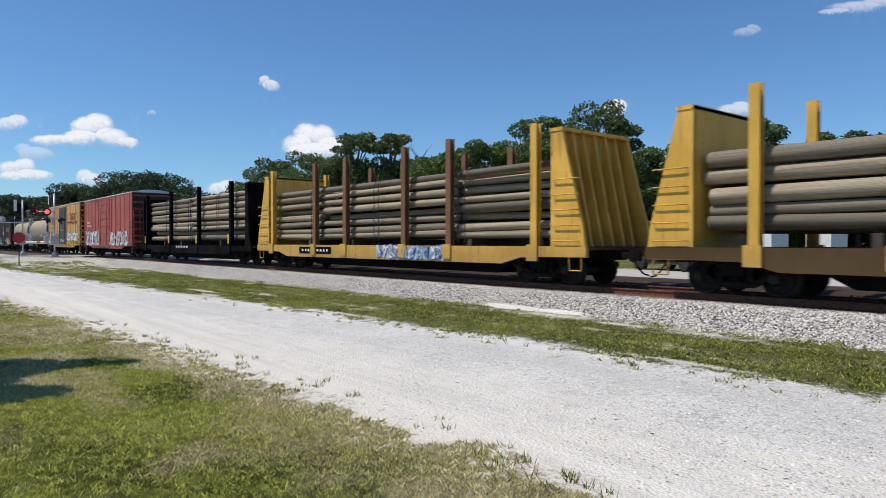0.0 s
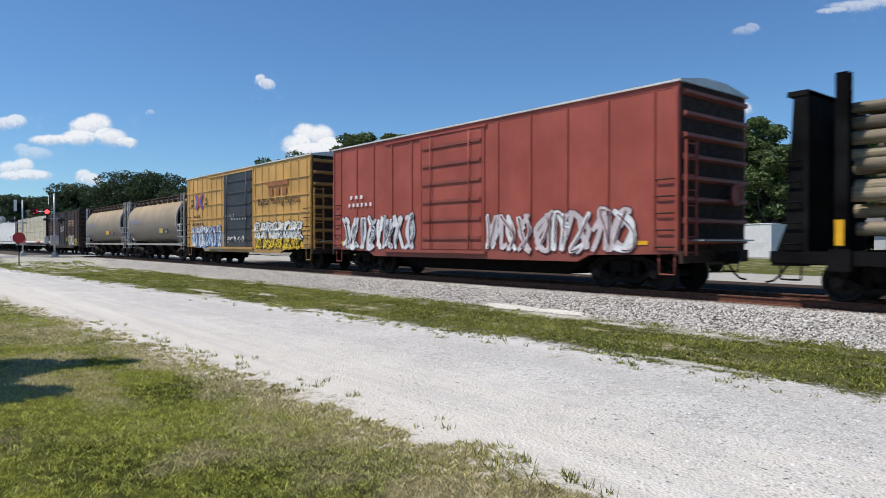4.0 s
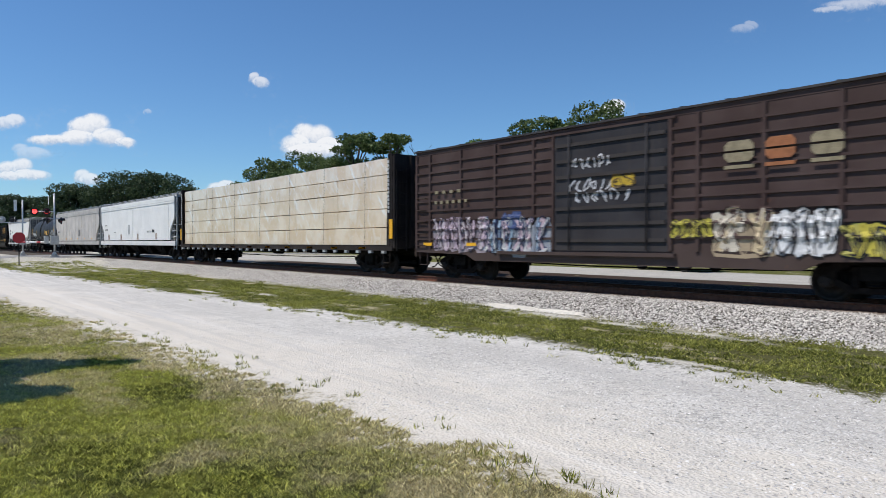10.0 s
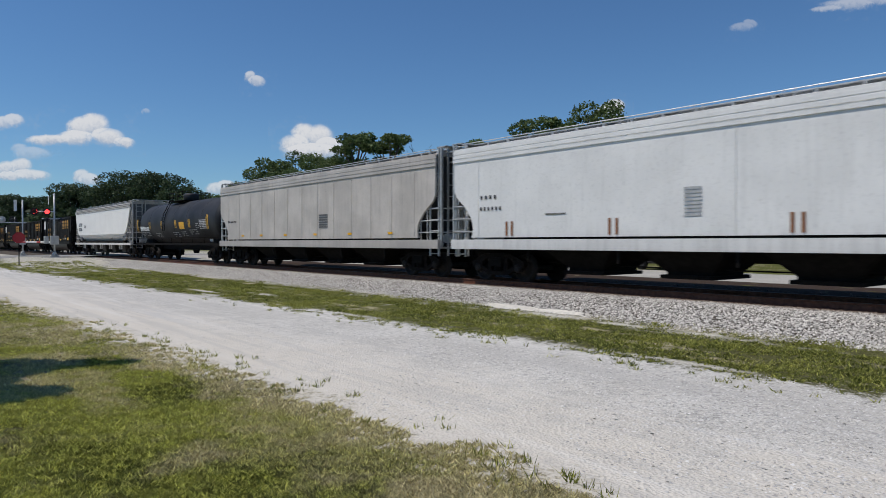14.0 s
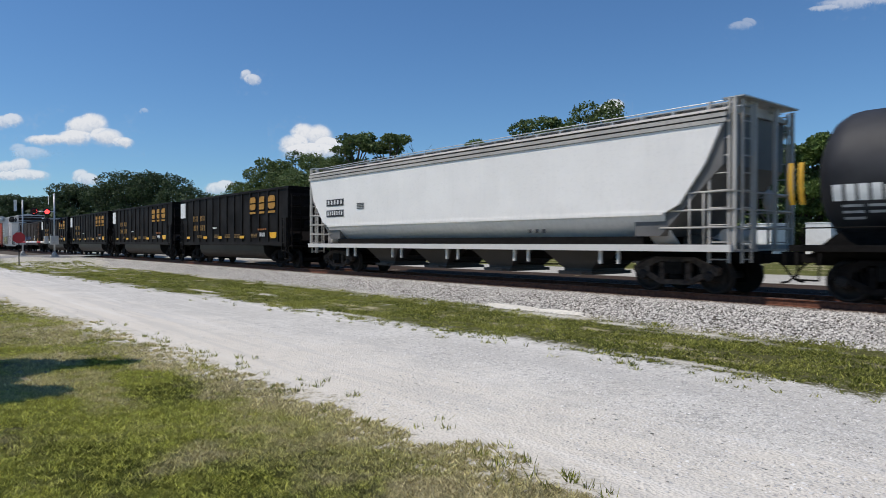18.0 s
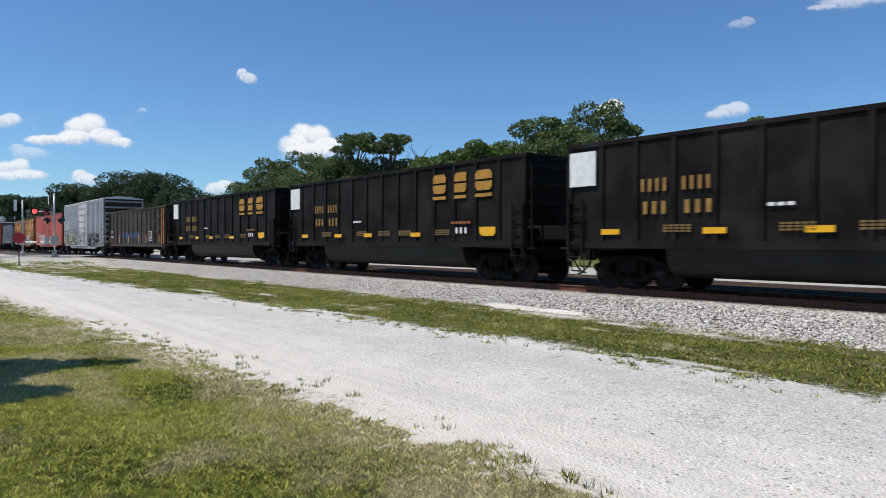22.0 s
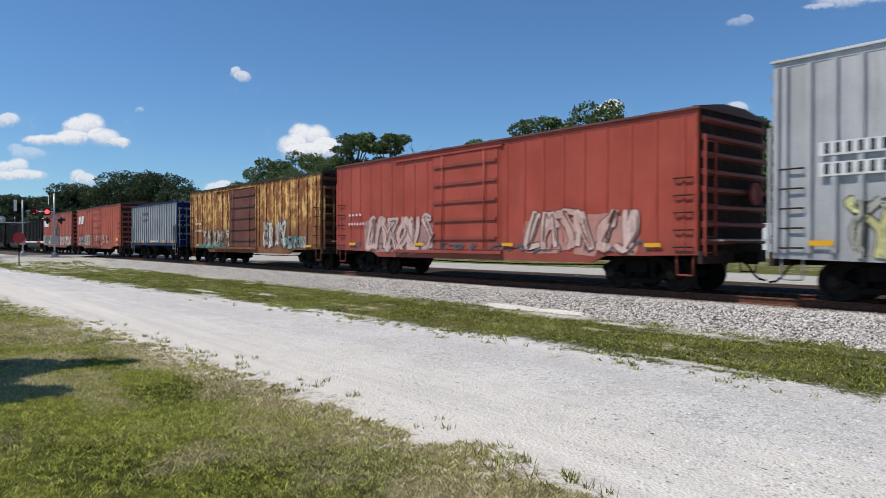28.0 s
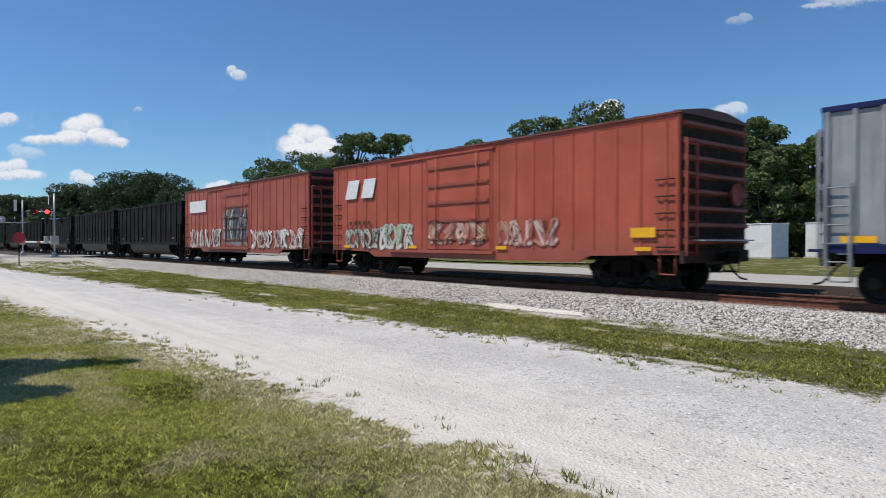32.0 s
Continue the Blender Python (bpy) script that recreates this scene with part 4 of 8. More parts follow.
    for x0, w, z in ((-7.16, 1.85, 1.90), (-4.05, 1.1, 1.80), (-0.41, 1.2, 1.82), (1.2, 0.9, 1.84), (2.79, 1.4, 1.94), (4.05, 0.55, 2.3)):
        for k in range(3):
            for q in range(4):
                if (q + k) % 4 != 3 or k == 0:
                    band(x0 + w * q / 4, x0 + w * (q + 0.8) / 4, z - k * 0.12, z - k * 0.12 + 0.05, SLOPE18, "stencil_line")
    for x in (5.05, 5.33):
        m = M()
        y = -(math.sqrt(R * R - (1.38 - zc) ** 2) + 0.02)
        m.prism([(x, 1.38), (x + 0.13, 1.24), (x + 0.26, 1.38), (x + 0.13, 1.52)], y - 0.02, y + 0.1, "y")
        part("hazard_placard", m, WHITE_MARK, car)
    return car


def centre_beam(label, rear, front):
    car, L = start_car("centre_beam_flatcar", label, "flatcar", rear, front)
    h = L / 2
    m = M()
    m.box(-h, h, -SIDE, SIDE, 0.98, 1.08)
    part("deck", m, CENTREBEAM, car)
    for s in (-1, 1):
        m = M()
        m.box(-h, h, *sorted((s * SIDE, s * (SIDE - 0.1))), 0.90, 1.09)
        part("side_sill", m, CENTREBEAM, car)
        for k in range(26):
            x = -h + 0.5 + (L - 1) * k / 25
            part("strap_winch", shared("strap_winch", lambda m: m.box(-0.10, 0.10, -0.08, 0.02, 0.80, 0.90), GALV), None, car, at=(x, s * (SIDE - 0.02), 0))
        reflectors(car, [-9.5 + 2.1 * k for k in range(10)], 0.99, -(SIDE + 0.004), size=(0.5, 0.08))
        # bulkhead with tapered gussets
        m = M()
        m.box(*sorted((s * h, s * (h - 0.14))), -SIDE + 0.02, SIDE - 0.02, 1.0, 4.45)
        bh = part("bulkhead", m, CENTREBEAM, car)
        for y in (-1.45, -0.7, 0.0, 0.7, 1.45):
            m = M()
            m.box(*sorted((s * h, s * (h + 0.12))), y - 0.06, y + 0.06, 1.0, 4.4)
            part("stiffener", m, CENTREBEAM, bh)
        for y in (-SIDE, SIDE - 0.06):
            m = M()
            m.prism([(s * (h - 0.14), 1.0), (s * (h - 0.34), 1.0), (s * (h - 0.24), 4.45), (s * (h - 0.14), 4.45)], y, y + 0.06, "y")
            part("gusset", m, CENTREBEAM, bh)
        ladder(car, CENTREBEAM, s * (h + 0.14), -1.2, 0.9, 3.9, 0.44, "y")
        stirrup(car, CENTREBEAM, s * (h - 0.4))
        reflectors(car, (s * (h - 0.05),), 1.7, -(SIDE + 0.004), size=(0.2, 0.7))
        for k in range(14):
            part("stencil_mark", shared("post_mark", lambda m: m.box(-0.05, 0.05, -0.006, 0.0, -0.05, 0.05), SLOPE18), None, car, at=(s * (h - 0.20), -(SIDE + 0.004), 2.35 + 0.14 * k))
    m = M()
    m.box(-h + 0.3, h - 0.3, -0.12, 0.12, 1.08, 4.4)
    part("centre_web", m, CENTREBEAM, car)
    rnd = random.Random(8)
    zs = [1.10, 1.77, 2.46, 3.12, 3.72, 4.33]
    cols = [-h + 0.42, -h + 4.1, -h + 7.7, -h + 11.4, -h + 15.1, -h + 18.8, h - 0.42]
    m = M()
    for z in zs[1:5]:
        for x in [cols[0] + 0.4 + k * 1.2 for k in range(18)]:
            m.box(x, x + 0.09, -1.40, 1.40, z - 0.03, z + 0.01)
    part("spacer_layer", m, POLE, car)
    for s in (-1, 1):
        for x0, x1 in zip(cols, cols[1:]):
            for z0, z1 in zip(zs, zs[1:]):
                m = M()
                j = rnd.uniform(0, 0.016)
                e0, e1, e2 = (rnd.uniform(-0.02, 0.012) for _ in range(3))
                y0, y1 = sorted((s * 0.13, s * (1.44 - j)))
                m.prism([(x0 + 0.001, z0 + 0.006), (x1 - 0.001, z0 + 0.006), (x1 - 0.001, z1 - 0.012 + e0), ((x0 + x1) / 2, z1 - 0.012 + e1), (x0 + 0.001, z1 - 0.012 + e2)], y0, y1, "y")
                part("lumber_pack", m, WRAP, car, "lumber bundle in cream plastic film", bevel=0.008)
        for k in range(7):
            x = -h + 1.9 + (L - 3.8) * k / 6
            m = M()
            m.path([(x, s * 1.5, 1.05), (x, s * 1.46, 4.3), (x, s * 0.1, 4.42)], 0.005, 4)
            part("tie_down_cable", m, STRAP, car)
    m = M()
    for i in range(18):
        x = -h + 0.5 + (L - 1) * i / 17
        m.box(x - 0.05, x + 0.05, -SIDE + 0.12, SIDE - 0.12, 0.86, 0.98)
    part("underframe", m, UNDER, car)
    running_gear(car, L, 2.1)
    return car


def blocks_logo(car, mat, spots, y):
    """Three solid yellow emblem blocks with an underline each."""
    for k, (x0, x1, z0, z1) in enumerate(spots):
        m = M()
        w, hh = x1 - x0, (z1 - z0)
        zb = z0 + 0.24 * hh
        H = z1 - zb
        c = 0.15 * w
        if k == 1:
            out = [(x0, zb), (x1 - c, zb), (x1, zb + c), (x1, z1), (x0 + c, z1), (x0, z1 - c)]
        else:
            out = [(x0 + c, zb), (x1 - c, zb), (x1, zb + c), (x1, z1 - c), (x1 - c, z1), (x0 + c, z1), (x0, z1 - c), (x0, zb + c)]
        # a cut-cornered block in two halves
        zm = (zb + z1) / 2
        m.prism([(px, min(pz, zm - 0.05 * H)) for px, pz in out], y - 0.006, y, "y")
        m.prism([(px, max(pz, zm + 0.05 * H)) for px, pz in out], y - 0.006, y, "y")
        m.box(x0, x1, y - 0.006, y, z0, z0 + 0.13 * hh)
        part("emblem_block", m, mat, car)


EMRED = plain("emblem_red", (0.48, 0.06, 0.05), 0.6)
EMBLACK = plain("brown_black_lettering", (0.07, 0.04, 0.025), 0.7)
EMBROWN = plain("emblem_brown", (0.33, 0.125, 0.05), 0.7)
DIMTAN = plain("faded_cream_lettering", (0.27, 0.225, 0.14), 0.7)
EMBLUE = plain("emblem_blue", (0.08, 0.10, 0.36), 0.6)
SPRAY = {}


def spray(col):
    """Sprayed paint of one colour, a little uneven and dusty."""
    if col not in SPRAY:
        SPRAY[col] = plain("sprayed_paint", col, 0.65, 0, 0.14, 3.0, 0.1)
    return SPRAY[col]


def brush(m, pts, width, car, lift):
    """A painted stroke along pts (x, z), laid on the near side of a car with all its posts and ribs."""
    surf = SURFACE.get(car.name, lambda x, z: 0.0)
    line = []
    for (x0, z0), (x1, z1) in zip(pts, pts[1:]):
        k = max(1, int(math.hypot(x1 - x0, z1 - z0) / 0.07))
        line += [(x0 + (x1 - x0) * i / k, z0 + (z1 - z0) * i / k) for i in range(k)]
    line.append(pts[-1])
    rows = []
    for i, (x, z) in enumerate(line):
        (ax, az), (bx, bz) = line[max(0, i - 1)], line[min(len(line) - 1, i + 1)]
        d = math.hypot(bx - ax, bz - az) or 1.0
        nx, nz = -(bz - az) / d, (bx - ax) / d
        taper = 0.72 if i in (0, len(line) - 1) else 1.0
        rows.append([(x + nx * width * taper * f / 2, z + nz * width * taper * f / 2) for f in (-1, -0.33, 0.33, 1)])
    i0 = len(m.v)
    for row in rows:
        m.v += [(x, -(SIDE + surf(x, z) + lift), z) for x, z in row]
    for r in range(len(rows) - 1):
        for c in range(3):
            q = i0 + r * 4 + c
            m.f.append((q, q + 1, q + 5, q + 4))
            m.s.append(False)


def bend(pts, turns=4):
    """A smooth line through some points."""
    out = []
    for i in range(len(pts) - 1):
        p0, p1, p2, p3 = (Vector(pts[max(0, min(len(pts) - 1, j))]) for j in (i - 1, i, i + 1, i + 2))
        for k in range(turns):
            t = k / turns
            out.append(tuple(0.5 * (2 * p1 + (p2 - p0) * t + (2 * p0 - 5 * p1 + 4 * p2 - p3) * t * t + (3 * p1 - p0 - 3 * p2 + p3) * t ** 3)))
    return out + [tuple(pts[-1])]


def graffiti(car, x0, x1, z0, z1, fills, line, seed, count, fat=0.24, cloud=None, label="sprayed graffiti with fat outlined shapes"):
    """A row of fat sprayed shapes without meaning: a cloud behind, dark outlines, fills and light edges."""
    rnd = random.Random(seed)
    fat, count = fat * 0.62, round(count * 1.25)
    w, hh = (x1 - x0) / count, z1 - z0
    strokes = []
    for i in range(count):
        a, b = x0 + w * (i + 0.12), x0 + w * (i + 0.88)
        lean = rnd.uniform(-0.12, 0.2) * w
        for _ in range(rnd.choice((3, 3, 4))):
            pts = [(rnd.choice((a, b, (a + b) / 2)) + rnd.uniform(-0.1, 0.1) * w + lean * f, z0 + fat / 2 + (hh - fat) * max(0.0, min(1.0, f + rnd.uniform(-0.1, 0.1)))) for f in
                   rnd.choice(((0.0, 0.5, 1.0), (0.0, 1.0, 0.6), (1.0, 0.5, 0.0, 0.15), (0.9, 1.0, 0.45, 0.0)))]
            strokes.append((bend(pts), rnd.choice(fills)))
    base = None
    if cloud:
        m = M()
        for i in range(count):
            x = x0 + w * (i + 0.5)
            brush(m, [(x - w * 0.66, z0 + hh * rnd.uniform(0.3, 0.45)), (x + w * 0.66, z0 + hh * rnd.uniform(0.3, 0.5))], hh * rnd.uniform(0.7, 0.95), car, 0.003 + 0.0005 * i)
        base = part("graffiti", m, spray(cloud), car, label, kind="stuff")
    m = M()
    for i, (pts, _) in enumerate(strokes):
        brush(m, pts, fat + 0.075, car, 0.010 + 0.0006 * i)
    ink = part("outline" if base else "graffiti", m, spray(line), base or car, "" if base else label, kind="stuff")
    top = 0.010 + 0.0006 * len(strokes) + 0.003
    for col in dict.fromkeys(c for _, c in strokes):
        m = M()
        for i, (pts, c) in enumerate(strokes):
            if c == col:
                brush(m, pts, fat, car, top + 0.0006 * i)
        part("fill", m, spray(col), base or ink, kind="stuff")
    m = M()
    for i, (pts, _) in enumerate(strokes):
        if i % 2 == 0:
            brush(m, [(x + fat * 0.18, z - fat * 0.1) for x, z in pts[1:-2]], 0.035, car, top + 0.0006 * (len(strokes) + i) + 0.002)
    part("inner_line", m, spray(line), base or ink, kind="stuff")


def scrawl(car, x0, x1, z0, z1, col, seed, count, width=0.05):
    """Thin looping sprayed lines without meaning."""
    rnd = random.Random(seed)
    m = M()
    w = (x1 - x0) / count
    for i in range(count):
        a = x0 + w * i
        pts = [(a + w * rnd.uniform(0.0, 1.0), z0 + (z1 - z0) * (f + rnd.uniform(-0.15, 0.15))) for f in rnd.choice(((0.1, 0.9, 0.5, 0.2), (0.9, 0.1, 0.5, 0.8), (0.1, 0.5, 0.9, 0.4, 0.1)))]
        brush(m, bend(pts), width, car, 0.010 + 0.0007 * i)
    part("scrawl", m, spray(col), car, "thin sprayed scrawl", kind="stuff")


GW, GP, GI, GB, GY, GG, GO = (0.74, 0.73, 0.72), (0.58, 0.50, 0.50), (0.022, 0.021, 0.025), (0.10, 0.22, 0.48), (0.74, 0.48, 0.03), (0.34, 0.36, 0.37), (0.62, 0.20, 0.04)
# ---- the cars, from the front of the train to its rear ----
YS = -(SIDE + 0.012)
GRIMY = paint("grimy_flatcar_sill", (0.05, 0.032, 0.016), 0.25, 0.3, 0.7, grit_or_shade=(0.16, 0.09, 0.025), spec=0.1)
bulkhead_flat("yellow bulkhead flatcar loaded with long timber poles", -9.6, 10.9, FLATYELLOW, (-7.6, -4.9, -2.2, 1.6, 4.6, 7.4),
              (FLATYELLOW, FLATRUST, FLATYELLOW, FLATRUST, FLATRUST, FLATYELLOW), seed=3, rows=5, r=0.198, sill=(0.58, 1.10), sillmat=GRIMY)
car = bulkhead_flat("yellow bulkhead flatcar with weathered pole load and graffiti", -31.8, -11.4, FLATYELLOW, (-8.6, -4.5, -2.0, 2.0, 4.5, 8.3),
                    (FLATYELLOW, FLATRUST, FLATRUST, FLATRUST, FLATRUST, FLATYELLOW), seed=5, rows=8, r=0.152, sill=(0.58, 1.10), lift=0.21, cuts=(0.0, 0.25, 0.75, 1.0))
part("stencil_panel", M().box(-5.8, -3.0, -(SIDE + 0.006), -SIDE, 0.72, 1.02), FLATBLACK, car)
bars(car, -5.6, -3.2, 0.80, 0.94, -(SIDE + 0.006), WHITE_MARK, 9)
graffiti(car, 0.4, 4.3, 0.62, 1.12, (GW, (0.30, 0.45, 0.62)), (0.10, 0.16, 0.30), 9, 8, 0.13, (0.34, 0.48, 0.64))
car = bulkhead_flat("black bulkhead flatcar stacked with timber poles", -51.7, -32.6, FLATBLACK, (-8.2, -3.1, 1.95, 6.8), (FLATBLACK,) * 4, top=4.25, slanted=False, seed=9, rows=9, r=0.158, lengths=2, sill=(0.55, 1.03))
reflectors(car, (-8.2, -3.1, 1.95, 6.8), 1.4, -(SIDE + 0.064), size=(0.16, 0.5))
bars(car, -2.0, 0.4, 0.85, 1.02, -SIDE, WHITE_MARK, 5)
car = boxcar("oxide red boxcar with white graffiti and pale roof", -69.5, -53.8, RED3, 4.95, (-1.9, 1.15), 5, WHITEROOF, deep=0.3)
bars(car, -6.6, -5.5, 2.85, 3.05, YS - 0.035, WHITE_MARK, 3)
graffiti(car, -7.1, -2.3, 0.9, 2.25, (GW, (0.62, 0.60, 0.62)), GI, 3, 6, 0.26)
graffiti(car, 1.3, 6.6, 0.9, 2.1, (GW, GP), (0.16, 0.05, 0.05), 5, 6, 0.24)
bars(car, -6.7, -4.9, 2.55, 2.75, YS - 0.035, WHITE_MARK, 6)
reflectors(car, (-7.0, 6.8), 1.2)

car = boxcar("yellow high-roof boxcar with black door and graffiti", -87.0, -71.4, YELLOW4, 5.0, (-1.92, 1.71), 8, WHITEROOF, doormat=BLACKDOOR, hor=5, postw=0.07, proud=0.03)
part("slogan", text_mesh("Railcar Pooling Experts", 0.47, EMBLACK, 0.0), None, car, at=(4.65, YS - 0.04, 3.15))
part("slogan", text_mesh("next\nload", 0.26, BLACK_MARK, 0.004), None, car, at=(-6.75, YS - 0.04, 3.55))
part("slogan", text_mesh("any\nroad", 0.26, BLACK_MARK, 0.004), None, car, at=(-4.55, YS - 0.04, 3.55))
m = M()
for s in (-1, 1):
    m.prism([(-6.3, 3.55 + s * 0.41), (-5.98, 3.55 + s * 0.44), (-4.95, 3.55 - s * 0.41), (-5.27, 3.55 - s * 0.44)], YS - 0.045, YS - 0.036, "y")
part("emblem", m, EMRED, car)
m = M()
for s in (-1, 1):
    m.prism([(-6.3, 3.55 + s * 0.41), (-6.05, 3.55 + s * 0.41), (-5.75, 3.55), (-6.0, 3.55)], YS - 0.050, YS - 0.046, "y")
    m.prism([(-4.95, 3.55 + s * 0.41), (-5.2, 3.55 + s * 0.41), (-5.5, 3.55), (-5.25, 3.55)], YS - 0.050, YS - 0.046, "y")
part("emblem", m, EMBLUE, car)
for pr in ([(3.5, 3.88), (5.7, 3.88), (5.7, 4.06), (3.5, 4.06)], [(3.72, 3.42), (4.12, 3.42), (4.12, 3.8), (3.72, 3.8)], [(4.42, 3.42), (4.82, 3.42), (4.82, 3.8), (4.42, 3.8)],
           [(5.12, 3.42), (5.55, 3.42), (5.55, 3.8), (5.12, 3.8)]):
    part("emblem_block", M().prism(pr, YS - 0.045, YS - 0.036, "y"), EMBROWN, car)
bars(car, -6.6, -5.4, 2.6, 2.82, YS - 0.036, BLACK_MARK, 4)
bars(car, -6.8, -4.9, 2.15, 2.37, YS - 0.036, BLACK_MARK, 6)
reflectors(car, (-7.0, 6.9), 1.05)

graffiti(car, -6.9, -2.3, 0.92, 2.15, (GW, (0.60, 0.68, 0.76), GB), (0.05, 0.09, 0.25), 7, 6, 0.22, (0.20, 0.36, 0.60))
scrawl(car, -6.6, -2.6, 0.95, 1.4, GI, 14, 7, 0.05)
graffiti(car, 2.1, 7.1, 1.3, 2.2, (GW, (0.68, 0.67, 0.62)), GI, 11, 6, 0.30)
graffiti(car, 2.2, 6.9, 0.9, 1.42, (GY, (0.80, 0.60, 0.06)), GI, 13, 9, 0.17, GY)
graffiti(car, 6.2, 6.9, 1.3, 1.75, (GO, (0.3, 0.32, 0.42)), GI, 15, 2, 0.14)
scrawl(car, -1.5, 0.9, 1.2, 1.6, GW, 16, 5, 0.05)
scrawl(car, -1.6, -0.4, 2.4, 2.7, GG, 18, 3, 0.05)
bars(car, -0.9, 1.2, 2.35, 2.5, -(SIDE + 0.082), GALV, 6)
barrel_hopper("grey covered hopper with curved weathered sides", -100.75, -87.8, HOPGREY, HOPFRAME, 2.2, plain("faded_placard", (0.40, 0.33, 0.10), 0.6))
barrel_hopper("grey barrel-sided covered hopper with yellow placard", -114.6, -101.2, HOPGREY, HOPFRAME, 1.7)

car = boxcar("old dark brown panelled boxcar with graffiti", -132.5, -116.7, BROWN7, 4.28, (-1.6, 1.9), 4, DARKROOF, doormat=BROWNDOOR, hor=10, postw=0.13, proud=0.055, doorribs=7, bottom=0.82)
for k, (x0, x1) in enumerate(((3.3, 3.95), (4.2, 4.8), (5.1, 5.7))):
    blocks_logo(car, DIMTAN if k != 1 else EMBROWN, [(x0, x1, 2.8, 3.4)], YS - 0.06)
bars(car, -6.9, -5.4, 2.78, 2.93, YS - 0.06, DIMTAN, 4)
bars(car, -6.9, -5.1, 2.45, 2.6, YS - 0.06, DIMTAN, 6)
reflectors(car, (-7.2, -5.0, 6.9), 1.15, YS - 0.05)

graffiti(car, -6.9, -4.4, 0.95, 2.05, ((0.50, 0.44, 0.46), (0.46, 0.36, 0.42)), (0.09, 0.06, 0.08), 17, 5, 0.15, (0.30, 0.25, 0.27))
graffiti(car, -4.6, -1.8, 0.9, 1.95, ((0.52, 0.51, 0.50), (0.26, 0.36, 0.46), (0.50, 0.38, 0.42)), (0.05, 0.06, 0.12), 18, 5, 0.15, (0.30, 0.32, 0.36))
graffiti(car, -3.6, -2.9, 1.55, 2.1, ((0.05, 0.08, 0.2),), (0.04, 0.05, 0.12), 19, 2, 0.3)
graffiti(car, 2.0, 3.0, 1.3, 1.75, ((0.46, 0.40, 0.06),), (0.08, 0.06, 0.03), 20, 3, 0.12)
graffiti(car, 3.1, 4.3, 0.92, 1.95, ((0.50, 0.40, 0.25), (0.56, 0.50, 0.40)), (0.10, 0.06, 0.05), 21, 2, 0.28, (0.36, 0.28, 0.18))
graffiti(car, 4.2, 5.6, 0.92, 1.9, (GW, (0.62, 0.62, 0.62)), GI, 23, 4, 0.18)
graffiti(car, 5.6, 7.2, 0.90, 1.6, ((0.50, 0.42, 0.06), (0.42, 0.38, 0.10)), GI, 29, 4, 0.15)
for a, b, z in ((-1.0, 0.3, 3.15), (-1.1, 0.4, 2.55), (-1.0, 0.9, 2.25)):
    scrawl(car, a, b, z, z + 0.32, (0.50, 0.50, 0.52), 31 + int(z * 10), 6, 0.045)
graffiti(car, 0.3, 1.0, 2.6, 2.9, ((0.50, 0.33, 0.03),), (0.12, 0.08, 0.03), 33, 2, 0.16)
centre_beam("dark centre-beam flatcar stacked with film-wrapped lumber", -156.8, -134.0)

car = side_hopper("white covered hopper with dark sloped ends", -177.1, -157.8, WHITE9, SLOPE, WHITE9, slant=0.9, bays=4, slope_low=1.85, seams=3)
for x in (-7.0, -3.3, 1.2, 5.6):
    for dx in (0, 0.22):
        reflectors(car, (x + dx,), 1.62, YS, ORANGE, (0.08, 0.42))
bars(car, -8.2, -7.4, 2.5, 2.66, YS, BLACK_MARK, 4)
bars(car, -8.2, -7.2, 2.15, 2.31, YS, BLACK_MARK, 6)
bars(car, -5.6, -4.6, 1.98, 2.02, YS, BLACK_MARK, 1, 2)
bars(car, -1.3, -0.7, 1.8, 2.5, YS, SLOPE18, 1, 8)
bars(car, 3.6, 4.6, 1.9, 2.02, YS, SLOPE18, 4, 2)
bars(car, 4.75, 5.3, 1.84, 2.12, YS, BLACK_MARK, 2, 1)
car = side_hopper("pale grey covered hopper with small yellow marks", -196.9, -177.6, CREAM10, SLOPE, FRAME10, slant=1.0, bays=4, slope_low=1.8, seams=13)
reflectors(car, (-6.4, -4.2, -1.6, 1.2, 4.0, 6.8), 1.55, YS, REFLECT, (0.3, 0.09))
bars(car, -8.4, -7.2, 2.2, 2.36, YS, BLACK_MARK, 6, 1)
bars(car, 1.4, 2.4, 1.8, 2.4, YS, SLOPE12, 1, 6)
tank_car("glossy black tank car with yellow stripes", -213.2, -197.0)
car = side_hopper("clean white covered hopper with rounded belly", -233.6, -214.3, WHITE12, SLOPE12, FRAME12, bays=4, belly=True, slope_low=1.95, seams=0, sillmat=WHITE12)
for z in (2.7, 2.26):
    part("number_panel", M().box(-7.95, -6.6, YS - 0.006, YS, z, z + 0.27), BLACK_MARK, car)
    bars(car, -7.9, -6.65, z + 0.01, z + 0.26, YS - 0.006, WHITE_MARK, 5 if z > 2.5 else 7)
bars(car, -5.7, -5.0, 2.5, 2.75, YS, SLOPE12, 1, 4)
bars(car, 3.4, 4.2, 1.45, 1.6, -(SIDE - 0.07), BLACK_MARK, 3)

GOLD_MARK = plain("dusty_gold_lettering", (0.30, 0.165, 0.04), 0.7, 0, 0.3)
EMGOLD = plain("faded_gold_emblem", (0.40, 0.20, 0.03), 0.65, 0, 0.3)
THINGOLD = plain("worn_gold_stencil", (0.20, 0.12, 0.04), 0.7, 0, 0.3)
GON_SPOTS = [(3.1, 3.76, 2.62, 3.45), (4.2, 4.77, 2.62, 3.45), (5.2, 5.95, 2.62, 3.45)]


